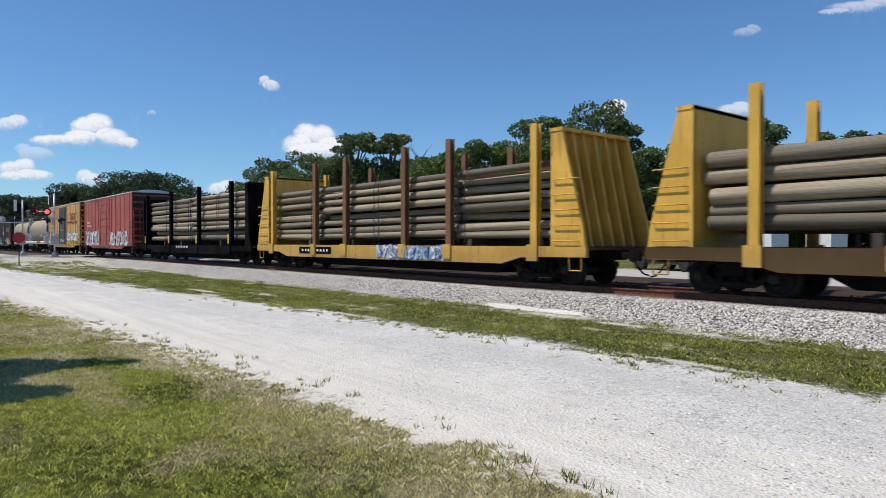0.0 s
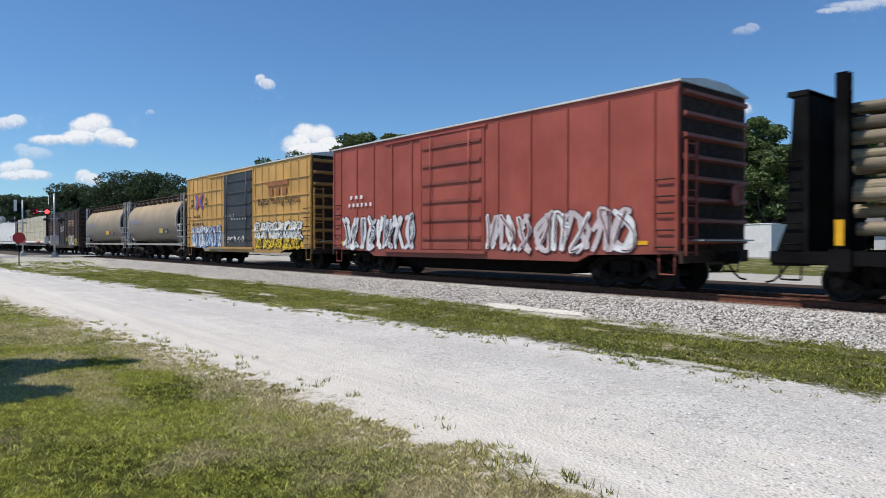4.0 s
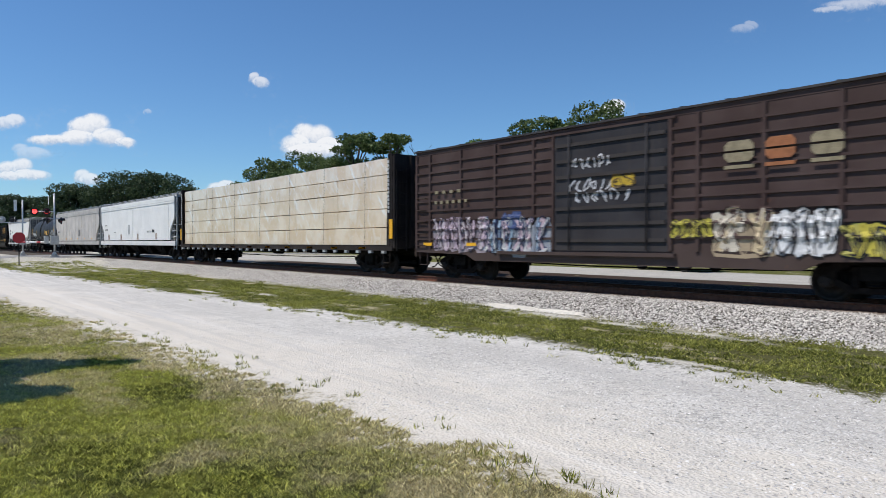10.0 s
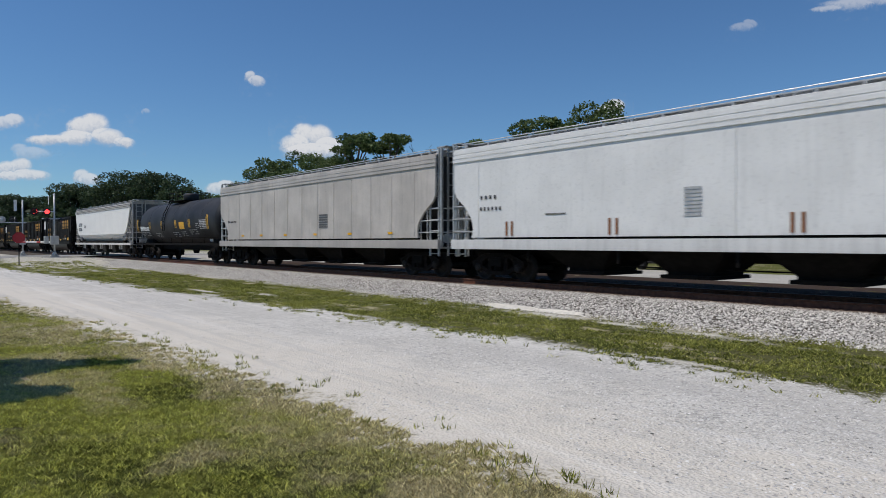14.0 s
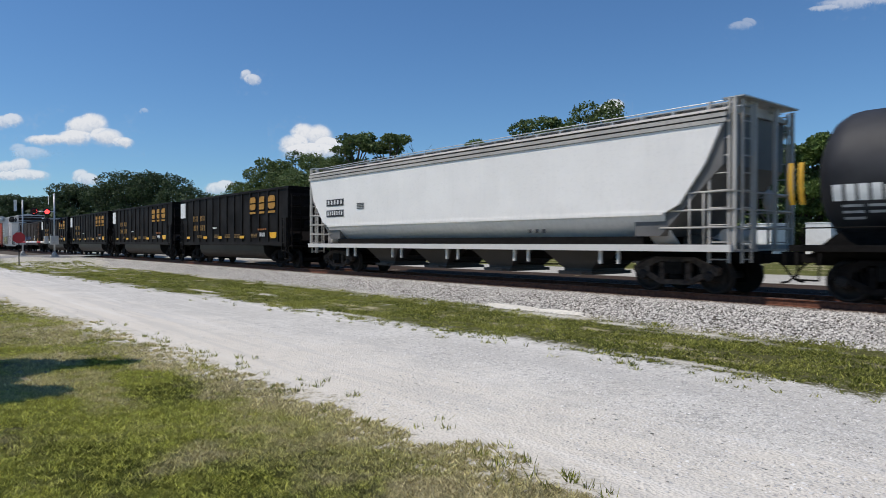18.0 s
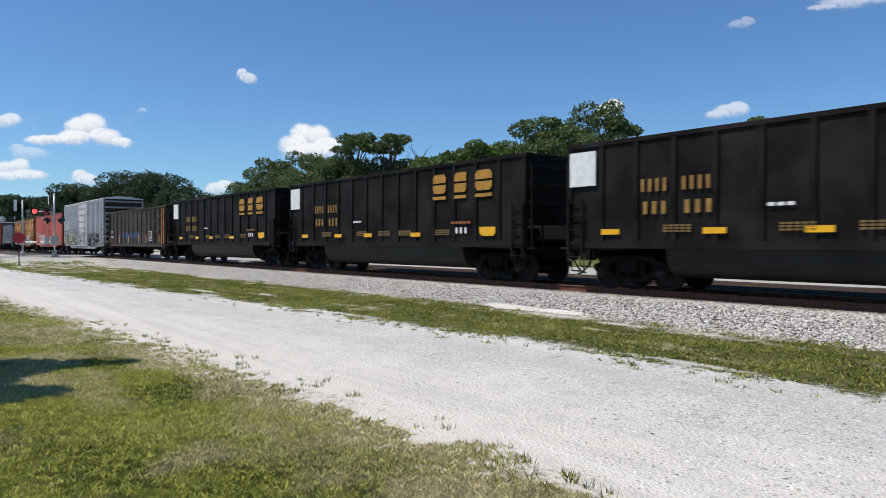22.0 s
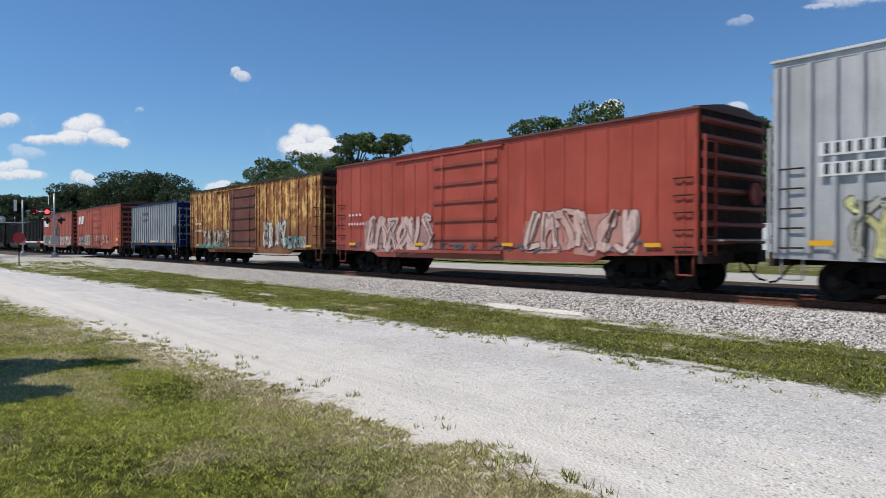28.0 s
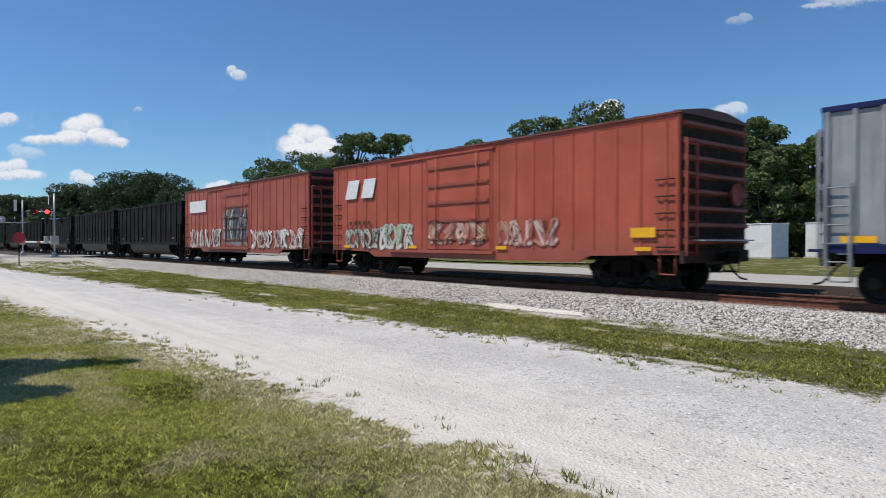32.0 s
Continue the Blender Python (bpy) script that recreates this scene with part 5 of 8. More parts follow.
def gon_marks(car):
    ys = -(SIDE + 0.024)
    blocks_logo(car, EMGOLD, GON_SPOTS, ys)
    part("white_square", M().box(-7.2, -6.35, ys - 0.02, ys - 0.012, 2.68, 3.58), WHITE_MARK, car)
    bars(car, -5.05, -4.25, 2.34, 2.80, ys, GOLD_MARK, 4)
    bars(car, -3.95, -3.15, 2.34, 2.80, ys, GOLD_MARK, 4)
    bars(car, -5.0, -4.25, 1.80, 2.25, ys, GOLD_MARK, 3)
    bars(car, -3.9, -3.1, 1.80, 2.25, ys, GOLD_MARK, 3)
    bars(car, -1.95, -1.35, 1.95, 2.06, ys, WHITE_MARK, 3)
    for x in (-4.4, -1.7, -0.2, 1.1, 3.2):
        bars(car, x, x + 0.75, 1.44, 1.64, ys, THINGOLD, 5, 3)
    bars(car, 4.2, 4.85, 1.44, 1.72, ys, WHITE_MARK, 3)
    bars(car, 4.0, 5.0, 1.78, 1.9, ys, ORANGE, 5)
    reflectors(car, (-5.9, -3.1, -0.9, 2.1, 5.75), 1.48, ys, size=(0.55, 0.14))
    reflectors(car, (5.75,), 1.58, ys - 0.004, size=(0.7, 0.22))


for k, (a, b) in enumerate(((-249.95, -235.4), (-266.25, -251.65), (-282.5, -267.8), (-298.6, -284.0))):
    car = gondola("black coal gondola with yellow lettering blocks and white square", a, b, BLACKGON, 15)
    gon_marks(car)

car = gondola("brown-black gondola with orange rusted end panels", -314.6, -300.2, BROWNGON, 14, tub=False, top=3.66, base=1.06, climb=3.5)
m = M()
m.box(5.85, 7.12, -(SIDE - 0.028), -(SIDE - 0.035), 1.1, 3.5)
m.box(5.85, 7.12, -(SIDE + 0.018), -(SIDE - 0.02), 2.95, 3.0)
m.box(5.85, 7.12, -(SIDE + 0.018), -(SIDE - 0.02), 2.15, 2.2)
part("rusted_panel", m, ORANGE, car, bevel=0.01)
m = M()
for x in (4.6, 5.7):
    m.box(x, x + 0.06, -(SIDE + 0.03), -(SIDE - 0.02), 1.1, 3.5)
for z in (1.9, 2.6):
    m.box(4.6, 5.75, -(SIDE + 0.03), -(SIDE - 0.02), z, z + 0.1)
part("panel_frame", m, BROWNGON, car)
m = M()
for x in (3.55, 3.86, 4.17):
    m.box(x - 0.02, x + 0.02, -(SIDE + 0.03), -(SIDE + 0.022), 1.3, 2.0)
for z in (1.32, 1.55, 1.98):
    m.box(3.57, 4.15, -(SIDE + 0.029), -(SIDE + 0.023), z - 0.02, z + 0.02)
part("stencil_frame", m, WHITE_MARK, car, "white stencilled frame")
bars(car, -6.9, -6.0, 1.9, 2.15, -(SIDE + 0.022), WHITE_MARK, 3)
bars(car, -6.9, -5.9, 1.5, 1.75, -(SIDE + 0.022), WHITE_MARK, 5)
reflectors(car, (-7.0, -4.2, -1.6, 1.1, 2.9, 6.0), 1.45, -(SIDE + 0.022), size=(0.1, 0.55))

scrawl(car, -4.0, 1.2, 1.5, 2.05, (0.07, 0.13, 0.30), 4, 15, 0.05)
scrawl(car, -3.4, 0.8, 1.5, 1.95, (0.06, 0.11, 0.25), 6, 10, 0.04)
car = boxcar("faded grey-white high boxcar covered in graffiti", -332.5, -316.6, GREY18, 4.9, (-1.86, 1.84), 13, WHITEROOF, doormat=DOOR18, doorribs=6, bottom=0.82, postw=0.14, proud=0.075)
for z, x1, k in ((2.9, -5.75, 6), (2.5, -5.55, 7)):
    part("stencil_panel", M().box(-7.05, x1, YS - 0.072, YS - 0.066, z, z + 0.27), WHITE_MARK, car)
    bars(car, -7.0, x1 - 0.05, z - 0.02, z + 0.28, YS - 0.072, BLACK_MARK, k)
reflectors(car, (-7.0, 6.9), 1.2, YS - 0.075)
graffiti(car, -6.6, -1.9, 0.85, 2.1, ((0.56, 0.53, 0.24), (0.44, 0.43, 0.36)), (0.12, 0.12, 0.10), 37, 6, 0.2)
graffiti(car, -1.6, 1.2, 1.0, 2.2, ((0.60, 0.60, 0.60), (0.42, 0.36, 0.36)), (0.16, 0.14, 0.14), 41, 3, 0.22)
graffiti(car, 2.3, 6.6, 0.85, 2.0, ((0.09, 0.09, 0.10), (0.42, 0.42, 0.43)), GI, 43, 6, 0.2)
car = boxcar("red boxcar with pale graffiti along its base", -350.1, -334.2, RED19, 4.25, (-1.65, 1.47), 9, REDROOF, postw=0.10, proud=0.018, doorribs=5, bottom=0.86)
bars(car, -7.0, -6.0, 2.2, 2.34, YS - 0.052, WHITE_MARK, 4)
bars(car, -7.0, -5.8, 1.85, 1.99, YS - 0.052, WHITE_MARK, 6)
reflectors(car, (-6.7, -2.4, 1.9, 6.8), 1.15, YS - 0.05)
graffiti(car, -5.8, -1.7, 0.85, 2.2, ((0.62, 0.43, 0.37), (0.54, 0.38, 0.34)), (0.22, 0.09, 0.08), 47, 5, 0.32, (0.40, 0.22, 0.19))
graffiti(car, 2.6, 6.3, 0.95, 2.1, ((0.66, 0.47, 0.40), (0.58, 0.36, 0.30)), (0.17, 0.06, 0.05), 53, 5, 0.24, (0.50, 0.24, 0.19))
scrawl(car, -6.9, 7.0, 0.92, 1.25, (0.10, 0.11, 0.13), 54, 16, 0.06)
car = boxcar("rusting yellow boxcar with brown door and graffiti", -367.2, -351.4, RUSTY20, 4.15, (-1.85, 1.35), 8, DARKROOF, end=BROWN20, doormat=BROWN20, postw=0.09, proud=0.05, doorribs=5, bottom=0.86)
bars(car, -7.0, -6.0, 2.2, 2.36, YS - 0.052, WHITE_MARK, 4)
bars(car, -7.0, -5.8, 1.8, 1.96, YS - 0.052, WHITE_MARK, 6)
reflectors(car, (-6.6, 6.9), 1.05, YS - 0.05)

graffiti(car, -5.7, -2.0, 0.9, 1.9, ((0.56, 0.51, 0.45), (0.40, 0.30, 0.22)), (0.12, 0.06, 0.04), 59, 5, 0.2)
graffiti(car, -6.6, -2.2, 0.88, 1.15, ((0.10, 0.42, 0.38), (0.16, 0.36, 0.34)), (0.10, 0.06, 0.04), 60, 9, 0.12)
graffiti(car, 2.2, 4.6, 0.95, 2.25, ((0.60, 0.57, 0.52), (0.50, 0.42, 0.36)), (0.10, 0.06, 0.05), 61, 3, 0.22)
graffiti(car, 4.4, 6.6, 0.9, 1.5, ((0.52, 0.46, 0.40), (0.10, 0.36, 0.34)), (0.10, 0.06, 0.05), 62, 4, 0.16)
car = gondola("short blue-framed hopper car with pale grey sides", -379.9, -369.8, BLUEGREY, 21, tub=False, top=3.86, base=1.16, ribw=0.07, chordmat=BLUE, sillmat=BLUE)
outlets(car, UNDER, (-1.5, 1.5), 2.2)
bars(car, -2.2, -0.9, 3.05, 3.3, -(SIDE + 0.022), BLACK_MARK, 5)
bars(car, -2.1, -0.9, 2.62, 2.85, -(SIDE + 0.022), BLACK_MARK, 6)
bars(car, 0.2, 1.3, 1.22, 1.34, -(SIDE + 0.022), WHITE_MARK, 4)
reflectors(car, (-4.4, -2.2, -0.1, 2.4, 4.4), 1.27, -(SIDE + 0.022), size=(0.62, 0.13))
for s in (-1, 1):
    en = part("blue_end", M().box(*sorted((s * 5.06, s * 5.0)), -SIDE + 0.02, SIDE - 0.02, 1.0, 3.8), BLUE, car)
    for y in (-1.2, 0, 1.2):
        part("end_post", M().box(*sorted((s * 5.06, s * 5.16)), y - 0.06, y + 0.06, 1.0, 3.8), BLUE, en)

car = boxcar("oxide red boxcar with white emblem blocks and graffiti", -398.7, -383.0, RED22, 4.22, (-1.61, 1.48), 9, REDROOF, postw=0.10, proud=0.024, doorribs=5, bottom=0.86)
for x0 in (-6.85, -5.7):
    part("emblem_block", M().prism([(x0, 2.9), (x0 + 0.8, 2.9), (x0 + 1.05, 3.62), (x0 + 0.25, 3.62)], YS - 0.058, YS - 0.050, "y"), WHITE_MARK, car)
bars(car, -6.6, -5.0, 1.85, 2.05, YS - 0.052, BLACK_MARK, 5)
graffiti(car, -6.8, -4.6, 0.95, 1.75, ((0.40, 0.40, 0.34), (0.56, 0.52, 0.44)), GI, 71, 4, 0.16)
graffiti(car, -4.4, -2.4, 0.92, 1.9, ((0.44, 0.46, 0.32), (0.60, 0.57, 0.52)), (0.10, 0.10, 0.08), 72, 3, 0.24)
graffiti(car, -1.4, 1.3, 1.1, 1.9, ((0.52, 0.38, 0.30), (0.44, 0.22, 0.16)), (0.26, 0.09, 0.06), 73, 3, 0.26)
graffiti(car, 1.9, 4.2, 1.1, 1.9, ((0.56, 0.42, 0.36), (0.46, 0.20, 0.14)), (0.32, 0.085, 0.05), 79, 4, 0.16)
reflectors(car, (-6.7, -2.4, 2.0, 6.9), 1.05, YS - 0.05)
reflectors(car, (6.9,), 1.45, YS - 0.052, size=(0.7, 0.24))
car = boxcar("worn red boxcar with white scrawls and a painted door", -416.5, -400.8, RED23, 4.25, (-1.85, 1.45), 9, REDROOF, postw=0.10, proud=0.024, doorribs=5, bottom=0.86)
part("emblem_block", M().box(-6.9, -4.3, YS - 0.058, YS - 0.050, 2.95, 3.62), WHITE_MARK, car)
graffiti(car, -7.0, -2.0, 0.88, 2.0, ((0.66, 0.64, 0.60), (0.52, 0.42, 0.38)), (0.28, 0.08, 0.05), 83, 6, 0.2)
graffiti(car, 1.9, 7.3, 0.88, 1.85, ((0.68, 0.66, 0.62), (0.56, 0.44, 0.40)), (0.28, 0.08, 0.05), 89, 7, 0.2)
graffiti(car, -1.7, 1.3, 1.2, 3.0, ((0.10, 0.11, 0.12), (0.50, 0.48, 0.45)), GI, 97, 3, 0.22, (0.22, 0.21, 0.20))
for k in range(6):
    f = -417.2 - 16.2 * k
    car = gondola("plain dark coal gondola at the rear of the train", f - 14.8, f, BLACKGON, 15)
    reflectors(car, (-5.9, -0.9, 5.75), 1.48, -(SIDE + 0.024), mat=THINGOLD, size=(0.45, 0.1))

# ---- ground ----


def lerp_table(x, table):
    for (a, va), (b, vb) in zip(table, table[1:]):
        if x <= b:
            return va + (vb - va) * max(0.0, min(1.0, (x - a) / (b - a)))
    return table[-1][1]


def bank(x):
    """How far the level crossing lifts the ground at x."""
    return max(0.0, 1 - max(0.0, abs(x + 70) - 7) / 9)


def ground_z(x, y):
    z = lerp_table(y, [(11.9, -0.50), (13.4, -0.30), (18.0, -0.30), (18.9, -0.06), (60, -0.06), (90, 0.0)])
    b = bank(x) * max(0.0, min(1.0, (y - 3.5) / 5)) * max(0.0, 1 - max(0.0, y - 27) / 10)
    z = z + (-0.03 - z) * b if not 13.2 < y < 18.4 else z
    return z + 0.03 * noise.noise((x * 0.13, y * 0.21, 1.7)) * (1 if y < 12 else 0.3)


# worn patches of the lawn and sandy spills: place, half length, half width
DRY = [(-15.2, 2.0, 2.2, 1.1), (-10.6, 1.5, 2.4, 0.9), (-11.6, 3.0, 1.9, 0.8), (-13.2, 2.2, 1.8, 0.8), (-9.2, 3.1, 1.6, 0.4), (-3.6, 2.8, 1.0, 0.8), (-2.4, 3.3, 1.0, 0.5)]
SAND = [(-10.6, 11.95, 1.5, 0.35), (-8.6, 11.8, 0.9, 0.22), (-2.0, 9.4, 0.9, 0.25), (-0.3, 10.1, 0.6, 0.2), (-5.2, 8.75, 1.6, 0.25), (-14.0, 8.4, 2.2, 0.25), (-21.0, 9.6, 1.6, 0.3), (-24.0, 8.7, 2.0, 0.25)]


def patches(n, p, spots, wobble):
    """How far a point lies inside the nearest of some worn patches: 1 in the middle, 0 at the rim."""
    x, y, _ = n.xyz(p)
    best = 0.0
    for cx, cy, rx, ry in spots:
        a = n.math("DIVIDE", n.math("SUBTRACT", x, cx), rx)
        b = n.math("DIVIDE", n.math("SUBTRACT", y, cy), ry)
        d = n.math("SQRT", n.math("ADD", n.math("MULTIPLY", a, a), n.math("MULTIPLY", b, b)))
        best = n.math("MAXIMUM", best, n.math("SUBTRACT", n.math("ADD", 1.0, wobble), d))
    return n.step(best, 0.0, 0.75)


def make_ground_material():
    n = Nodes("grass_gravel_ground")
    p = n.coord()
    x, y, z = n.xyz(p)
    wob = n.noise(p, 0.55, 5, 0.65)
    wob2 = n.noise(p, 2.6, 4, 0.6)
    w = n.math("ADD", n.math("MULTIPLY", n.math("SUBTRACT", wob, 0.5), 1.7), n.math("MULTIPLY", n.math("SUBTRACT", wob2, 0.5), 1.3))
    fx = n.math("MAXIMUM", n.math("MULTIPLY", n.math("ADD", x, 8.0), -1.0), 0.0)
    far_edge = n.math("SUBTRACT", n.math("SUBTRACT", 8.95, n.math("MULTIPLY", n.step(x, -20.0, -8.0), 0.27)), n.math("MULTIPLY", fx, 0.062))
    nx = n.math("MAXIMUM", n.math("MULTIPLY", n.math("ADD", x, 10.0), -1.0), 0.0)
    near_edge = n.math("SUBTRACT", 3.38, n.math("MULTIPLY", nx, 0.058))
    d = n.math("MINIMUM", n.math("SUBTRACT", far_edge, y), n.math("SUBTRACT", y, near_edge))
    rag = n.math("MULTIPLY", n.math("SUBTRACT", n.noise(p, 11.0, 5, 0.75), 0.5), 2.6)
    road = n.step(n.math("ADD", n.math("ADD", d, w), n.math("MULTIPLY", rag, 0.8)), -0.2, 0.4)
    # the gravel lot behind the railway
    lot = n.math("MULTIPLY", n.step(n.math("ADD", y, n.math("MULTIPLY", w, 0.4)), 21.2, 21.6), n.step(n.math("ADD", y, n.math("MULTIPLY", w, 0.8)), 27.4, 26.8))
    road = n.math("MAXIMUM", road, lot)
    # sandy spill at the foot of the ballast
    patch = n.step(n.noise(n.scaled(p, (0.35, 0.6, 1)), 1.0, 3), 0.50, 0.62)
    sand = n.math("MULTIPLY", n.math("MULTIPLY", n.step(n.math("ADD", y, n.math("MULTIPLY", w, 0.6)), 11.2, 11.7), n.step(y, 15.5, 14.5)), patch)
    sand = n.math("MAXIMUM", sand, n.math("MULTIPLY", n.math("MULTIPLY", n.step(wob, 0.66, 0.74), n.step(y, 5.0, 6.5)), 0.6))
    # grass
    dry = n.noise(p, 0.9, 5, 0.7)
    blade = n.noise(n.scaled(p, (38, 38, 10)), 1.0, 3, 0.7)
    mid = n.noise(p, 7.0, 4, 0.65)
    near = n.step(n.math("ADD", n.math("ABSOLUTE", x), n.math("ABSOLUTE", y)), 30.0, 12.0)
    green = n.mix(n.step(mid, 0.3, 0.7), (0.075, 0.082, 0.016), (0.165, 0.165, 0.038))
    # thatch; its dark end stands for shade down between the tufts
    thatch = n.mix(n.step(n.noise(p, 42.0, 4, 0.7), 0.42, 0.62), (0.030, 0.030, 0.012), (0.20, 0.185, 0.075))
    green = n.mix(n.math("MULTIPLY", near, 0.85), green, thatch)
    straw = n.mix(n.step(n.noise(p, 30.0, 4, 0.75), 0.36, 0.62), (0.27, 0.225, 0.135), (0.74, 0.65, 0.45))
    wide = n.math("ADD", 1.0, n.math("MULTIPLY", n.step(x, -8.0, -2.5), 1.1))
    hem = n.math("MULTIPLY", n.step(n.math("ADD", n.math("SUBTRACT", near_edge, y), n.math("MULTIPLY", w, 0.7)), wide, 0.1), n.step(y, 5.0, 4.0))
    gap = n.math("MULTIPLY", n.step(n.noise(n.scaled(p, (0.55, 1.1, 1)), 1.0, 4, 0.6), 0.54, 0.64), n.step(y, 6.0, 7.0))
    worn = patches(n, p, DRY, n.math("MULTIPLY", n.math("SUBTRACT", dry, 0.5), 4.5))
    bare = n.math("MAXIMUM", n.math("MULTIPLY", n.step(dry, 0.56, 0.80), 0.6), n.math("MULTIPLY", n.math("MAXIMUM", hem, gap), 0.75))
    bare = n.math("MAXIMUM", bare, n.math("MULTIPLY", worn, 0.7))
    g = n.mix(bare, green, straw)
    # dark flecks paint the shade between blades
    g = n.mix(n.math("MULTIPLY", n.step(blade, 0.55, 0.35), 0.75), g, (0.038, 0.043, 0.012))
    # gravel
    grains = n.noise(p, 40.0, 3, 0.7)
    gd = n.cells(p, 34.0)
    pebble = n.cells(p, 13.0)
    gr = n.mix(n.step(n.noise(p, 0.8, 4), 0.3, 0.7), (0.57, 0.535, 0.48), (0.69, 0.655, 0.595))
    loose = n.step(n.math("ADD", n.math("SUBTRACT", y, near_edge), n.math("MULTIPLY", w, 1.1)), 1.2, 3.4)     # the far half is looser gravel
    gr = n.mix(n.math("MULTIPLY", n.step(grains, 0.47, 0.60), n.math("ADD", 0.22, n.math("MULTIPLY", loose, 0.34))), gr, (0.40, 0.38, 0.345))
    # dark specks: small shadows among the loose stones, painted in
    gr = n.mix(n.math("MULTIPLY", n.step(n.noise(p, 15.0, 4, 0.7), 0.52, 0.61), n.math("ADD", 0.16, n.math("MULTIPLY", loose, 0.66))), gr, (0.31, 0.295, 0.27))
    gr = n.mix(n.math("MULTIPLY", n.step(n.noise(n.scaled(p, (1, 1, 1), (7, 3, 1)), 24.0, 3, 0.7), 0.54, 0.64), 0.7), gr, (0.84, 0.82, 0.78))
    chip = n.math("MULTIPLY", n.step(n.cells(p, 26.0, "F1", "Distance"), 0.34, 0.2), n.step(n.noise(p, 2.2, 4), 0.40, 0.60))
    gr = n.mix(n.math("MULTIPLY", chip, 0.6), gr, (0.38, 0.365, 0.34))
    gr = n.mix(n.math("MULTIPLY", loose, 0.12), gr, (0.47, 0.455, 0.43))
    tan = n.math("MULTIPLY", n.step(n.math("ADD", n.math("SUBTRACT", y, near_edge), n.math("MULTIPLY", w, 1.6)), 3.4, 0.9), 0.75)
    gr = n.mix(tan, gr, n.mix(grains, (0.56, 0.50, 0.42), (0.80, 0.74, 0.64)))
    gr = n.mix(n.math("MULTIPLY", n.step(wob2, 0.55, 0.75), 0.35), gr, (0.45, 0.42, 0.37))
    rut = n.noise(n.scaled(p, (0.09, 1.6, 1)), 1.0, 3)
    gr = n.mix(n.math("MULTIPLY", n.step(rut, 0.52, 0.66), 0.45), gr, (0.74, 0.71, 0.66))
    rut2 = n.noise(n.scaled(p, (0.12, 2.6, 1), (2, 9, 0)), 1.0, 4, 0.6)
    gr = n.mix(n.math("MULTIPLY", n.step(rut2, 0.53, 0.63), 0.35), gr, (0.46, 0.44, 0.41))
    # brown dirt behind the rails, with the train's shadow put into its dark colour
    dirt = n.math("MULTIPLY", n.step(y, 16.6, 17.4), n.step(n.math("ADD", y, n.math("MULTIPLY", w, 0.4)), 21.6, 21.2))
    g = n.mix(n.math("MULTIPLY", dirt, n.step(n.noise(p, 1.7, 4), 0.2, 0.4)), g, n.mix(mid, (0.034, 0.022, 0.015), (0.07, 0.046, 0.032)))
    yard = n.math("MULTIPLY", n.step(n.math("ADD", x, n.math("MULTIPLY", w, 5.0)), -40.0, -48.0), n.step(n.math("ADD", y, w), 6.4, 7.4))
    yard = n.math("MULTIPLY", yard, n.step(y, 40.0, 30.0))
    sand = n.math("MAXIMUM", sand, n.math("MULTIPLY", yard, n.math("ADD", 0.55, n.math("MULTIPLY", n.step(mid, 0.6, 0.4), 0.45))))
    sand = n.math("MAXIMUM", sand, patches(n, p, SAND, n.math("ADD", n.math("MULTIPLY", w, 0.8), n.math("MULTIPLY", rag, 0.5))))
    c = n.mix(sand, g, n.mix(n.step(n.noise(p, 26.0, 4, 0.7), 0.35, 0.65), (0.36, 0.33, 0.27), (0.68, 0.645, 0.57)))
    c = n.mix(road, c, gr)
    c = n.mix(n.math("MULTIPLY", lot, 0.5), c, (0.33, 0.31, 0.26))
    hgt = n.math("ADD", n.math("MULTIPLY", blade, n.math("SUBTRACT", 1.0, road)), n.math("MULTIPLY", n.math("ADD", gd, n.math("MULTIPLY", pebble, 0.6)), road))
    return n.finish(c, 0.95, 0, hgt, 0.6, 0.022, spec=0.15)


GROUND = make_ground_material()
xs = [-3500, -1200, -500, -260, -160] + [-120 + 2.0 * k for k in range(46)] + [-28 + 0.6 * k for k in range(60)] + [10, 14, 20, 30, 45, 80, 160, 400, 1200, 3500]
ys = [-3500, -800, -200, -60, -20, -8] + [-4 + 0.5 * k for k in range(54)] + [24, 26, 28, 30, 33, 36, 40, 50, 60, 75, 90, 130, 220, 500, 1200, 3500]
m = M()
m.v = [(x, y, ground_z(x, y)) for y in ys for x in xs]
nx = len(xs)
m.f = [(r * nx + c, r * nx + c + 1, (r + 1) * nx + c + 1, (r + 1) * nx + c) for r in range(len(ys) - 1) for c in range(nx - 1)]
m.s = [True] * len(m.f)
part("ground", m, GROUND, label="mown grass and white gravel ground", kind="structure")

# ---- railway ----


def make_ballast_material(name, lo, hi, rusty=0.0):
    """Crushed stone; brake dust and rust stain it brown towards the rails."""
    n = Nodes(name)
    p = n.coord()
    r = n.island()
    c = n.mix(r, lo, hi)
    if rusty:
        stain = n.step(n.math("ADD", n.xyz(p)[1], n.math("MULTIPLY", n.noise(p, 1.3, 4), 0.7)), 14.55, 15.05)
        c = n.mix(n.math("MULTIPLY", stain, rusty), c, n.mix(r, (0.055, 0.028, 0.016), (0.22, 0.125, 0.082)))
    c = n.mix(n.math("MULTIPLY", n.step(n.noise(p, 30, 3), 0.5, 0.8), 0.4), c, (0.16, 0.13, 0.11))
    return n.finish(c, 0.9, 0, n.noise(p, 60, 2), 0.3, 0.004)


BALLAST = make_ballast_material("grey_ballast_stone", (0.15, 0.137, 0.122), (0.70, 0.665, 0.61), 0.85)
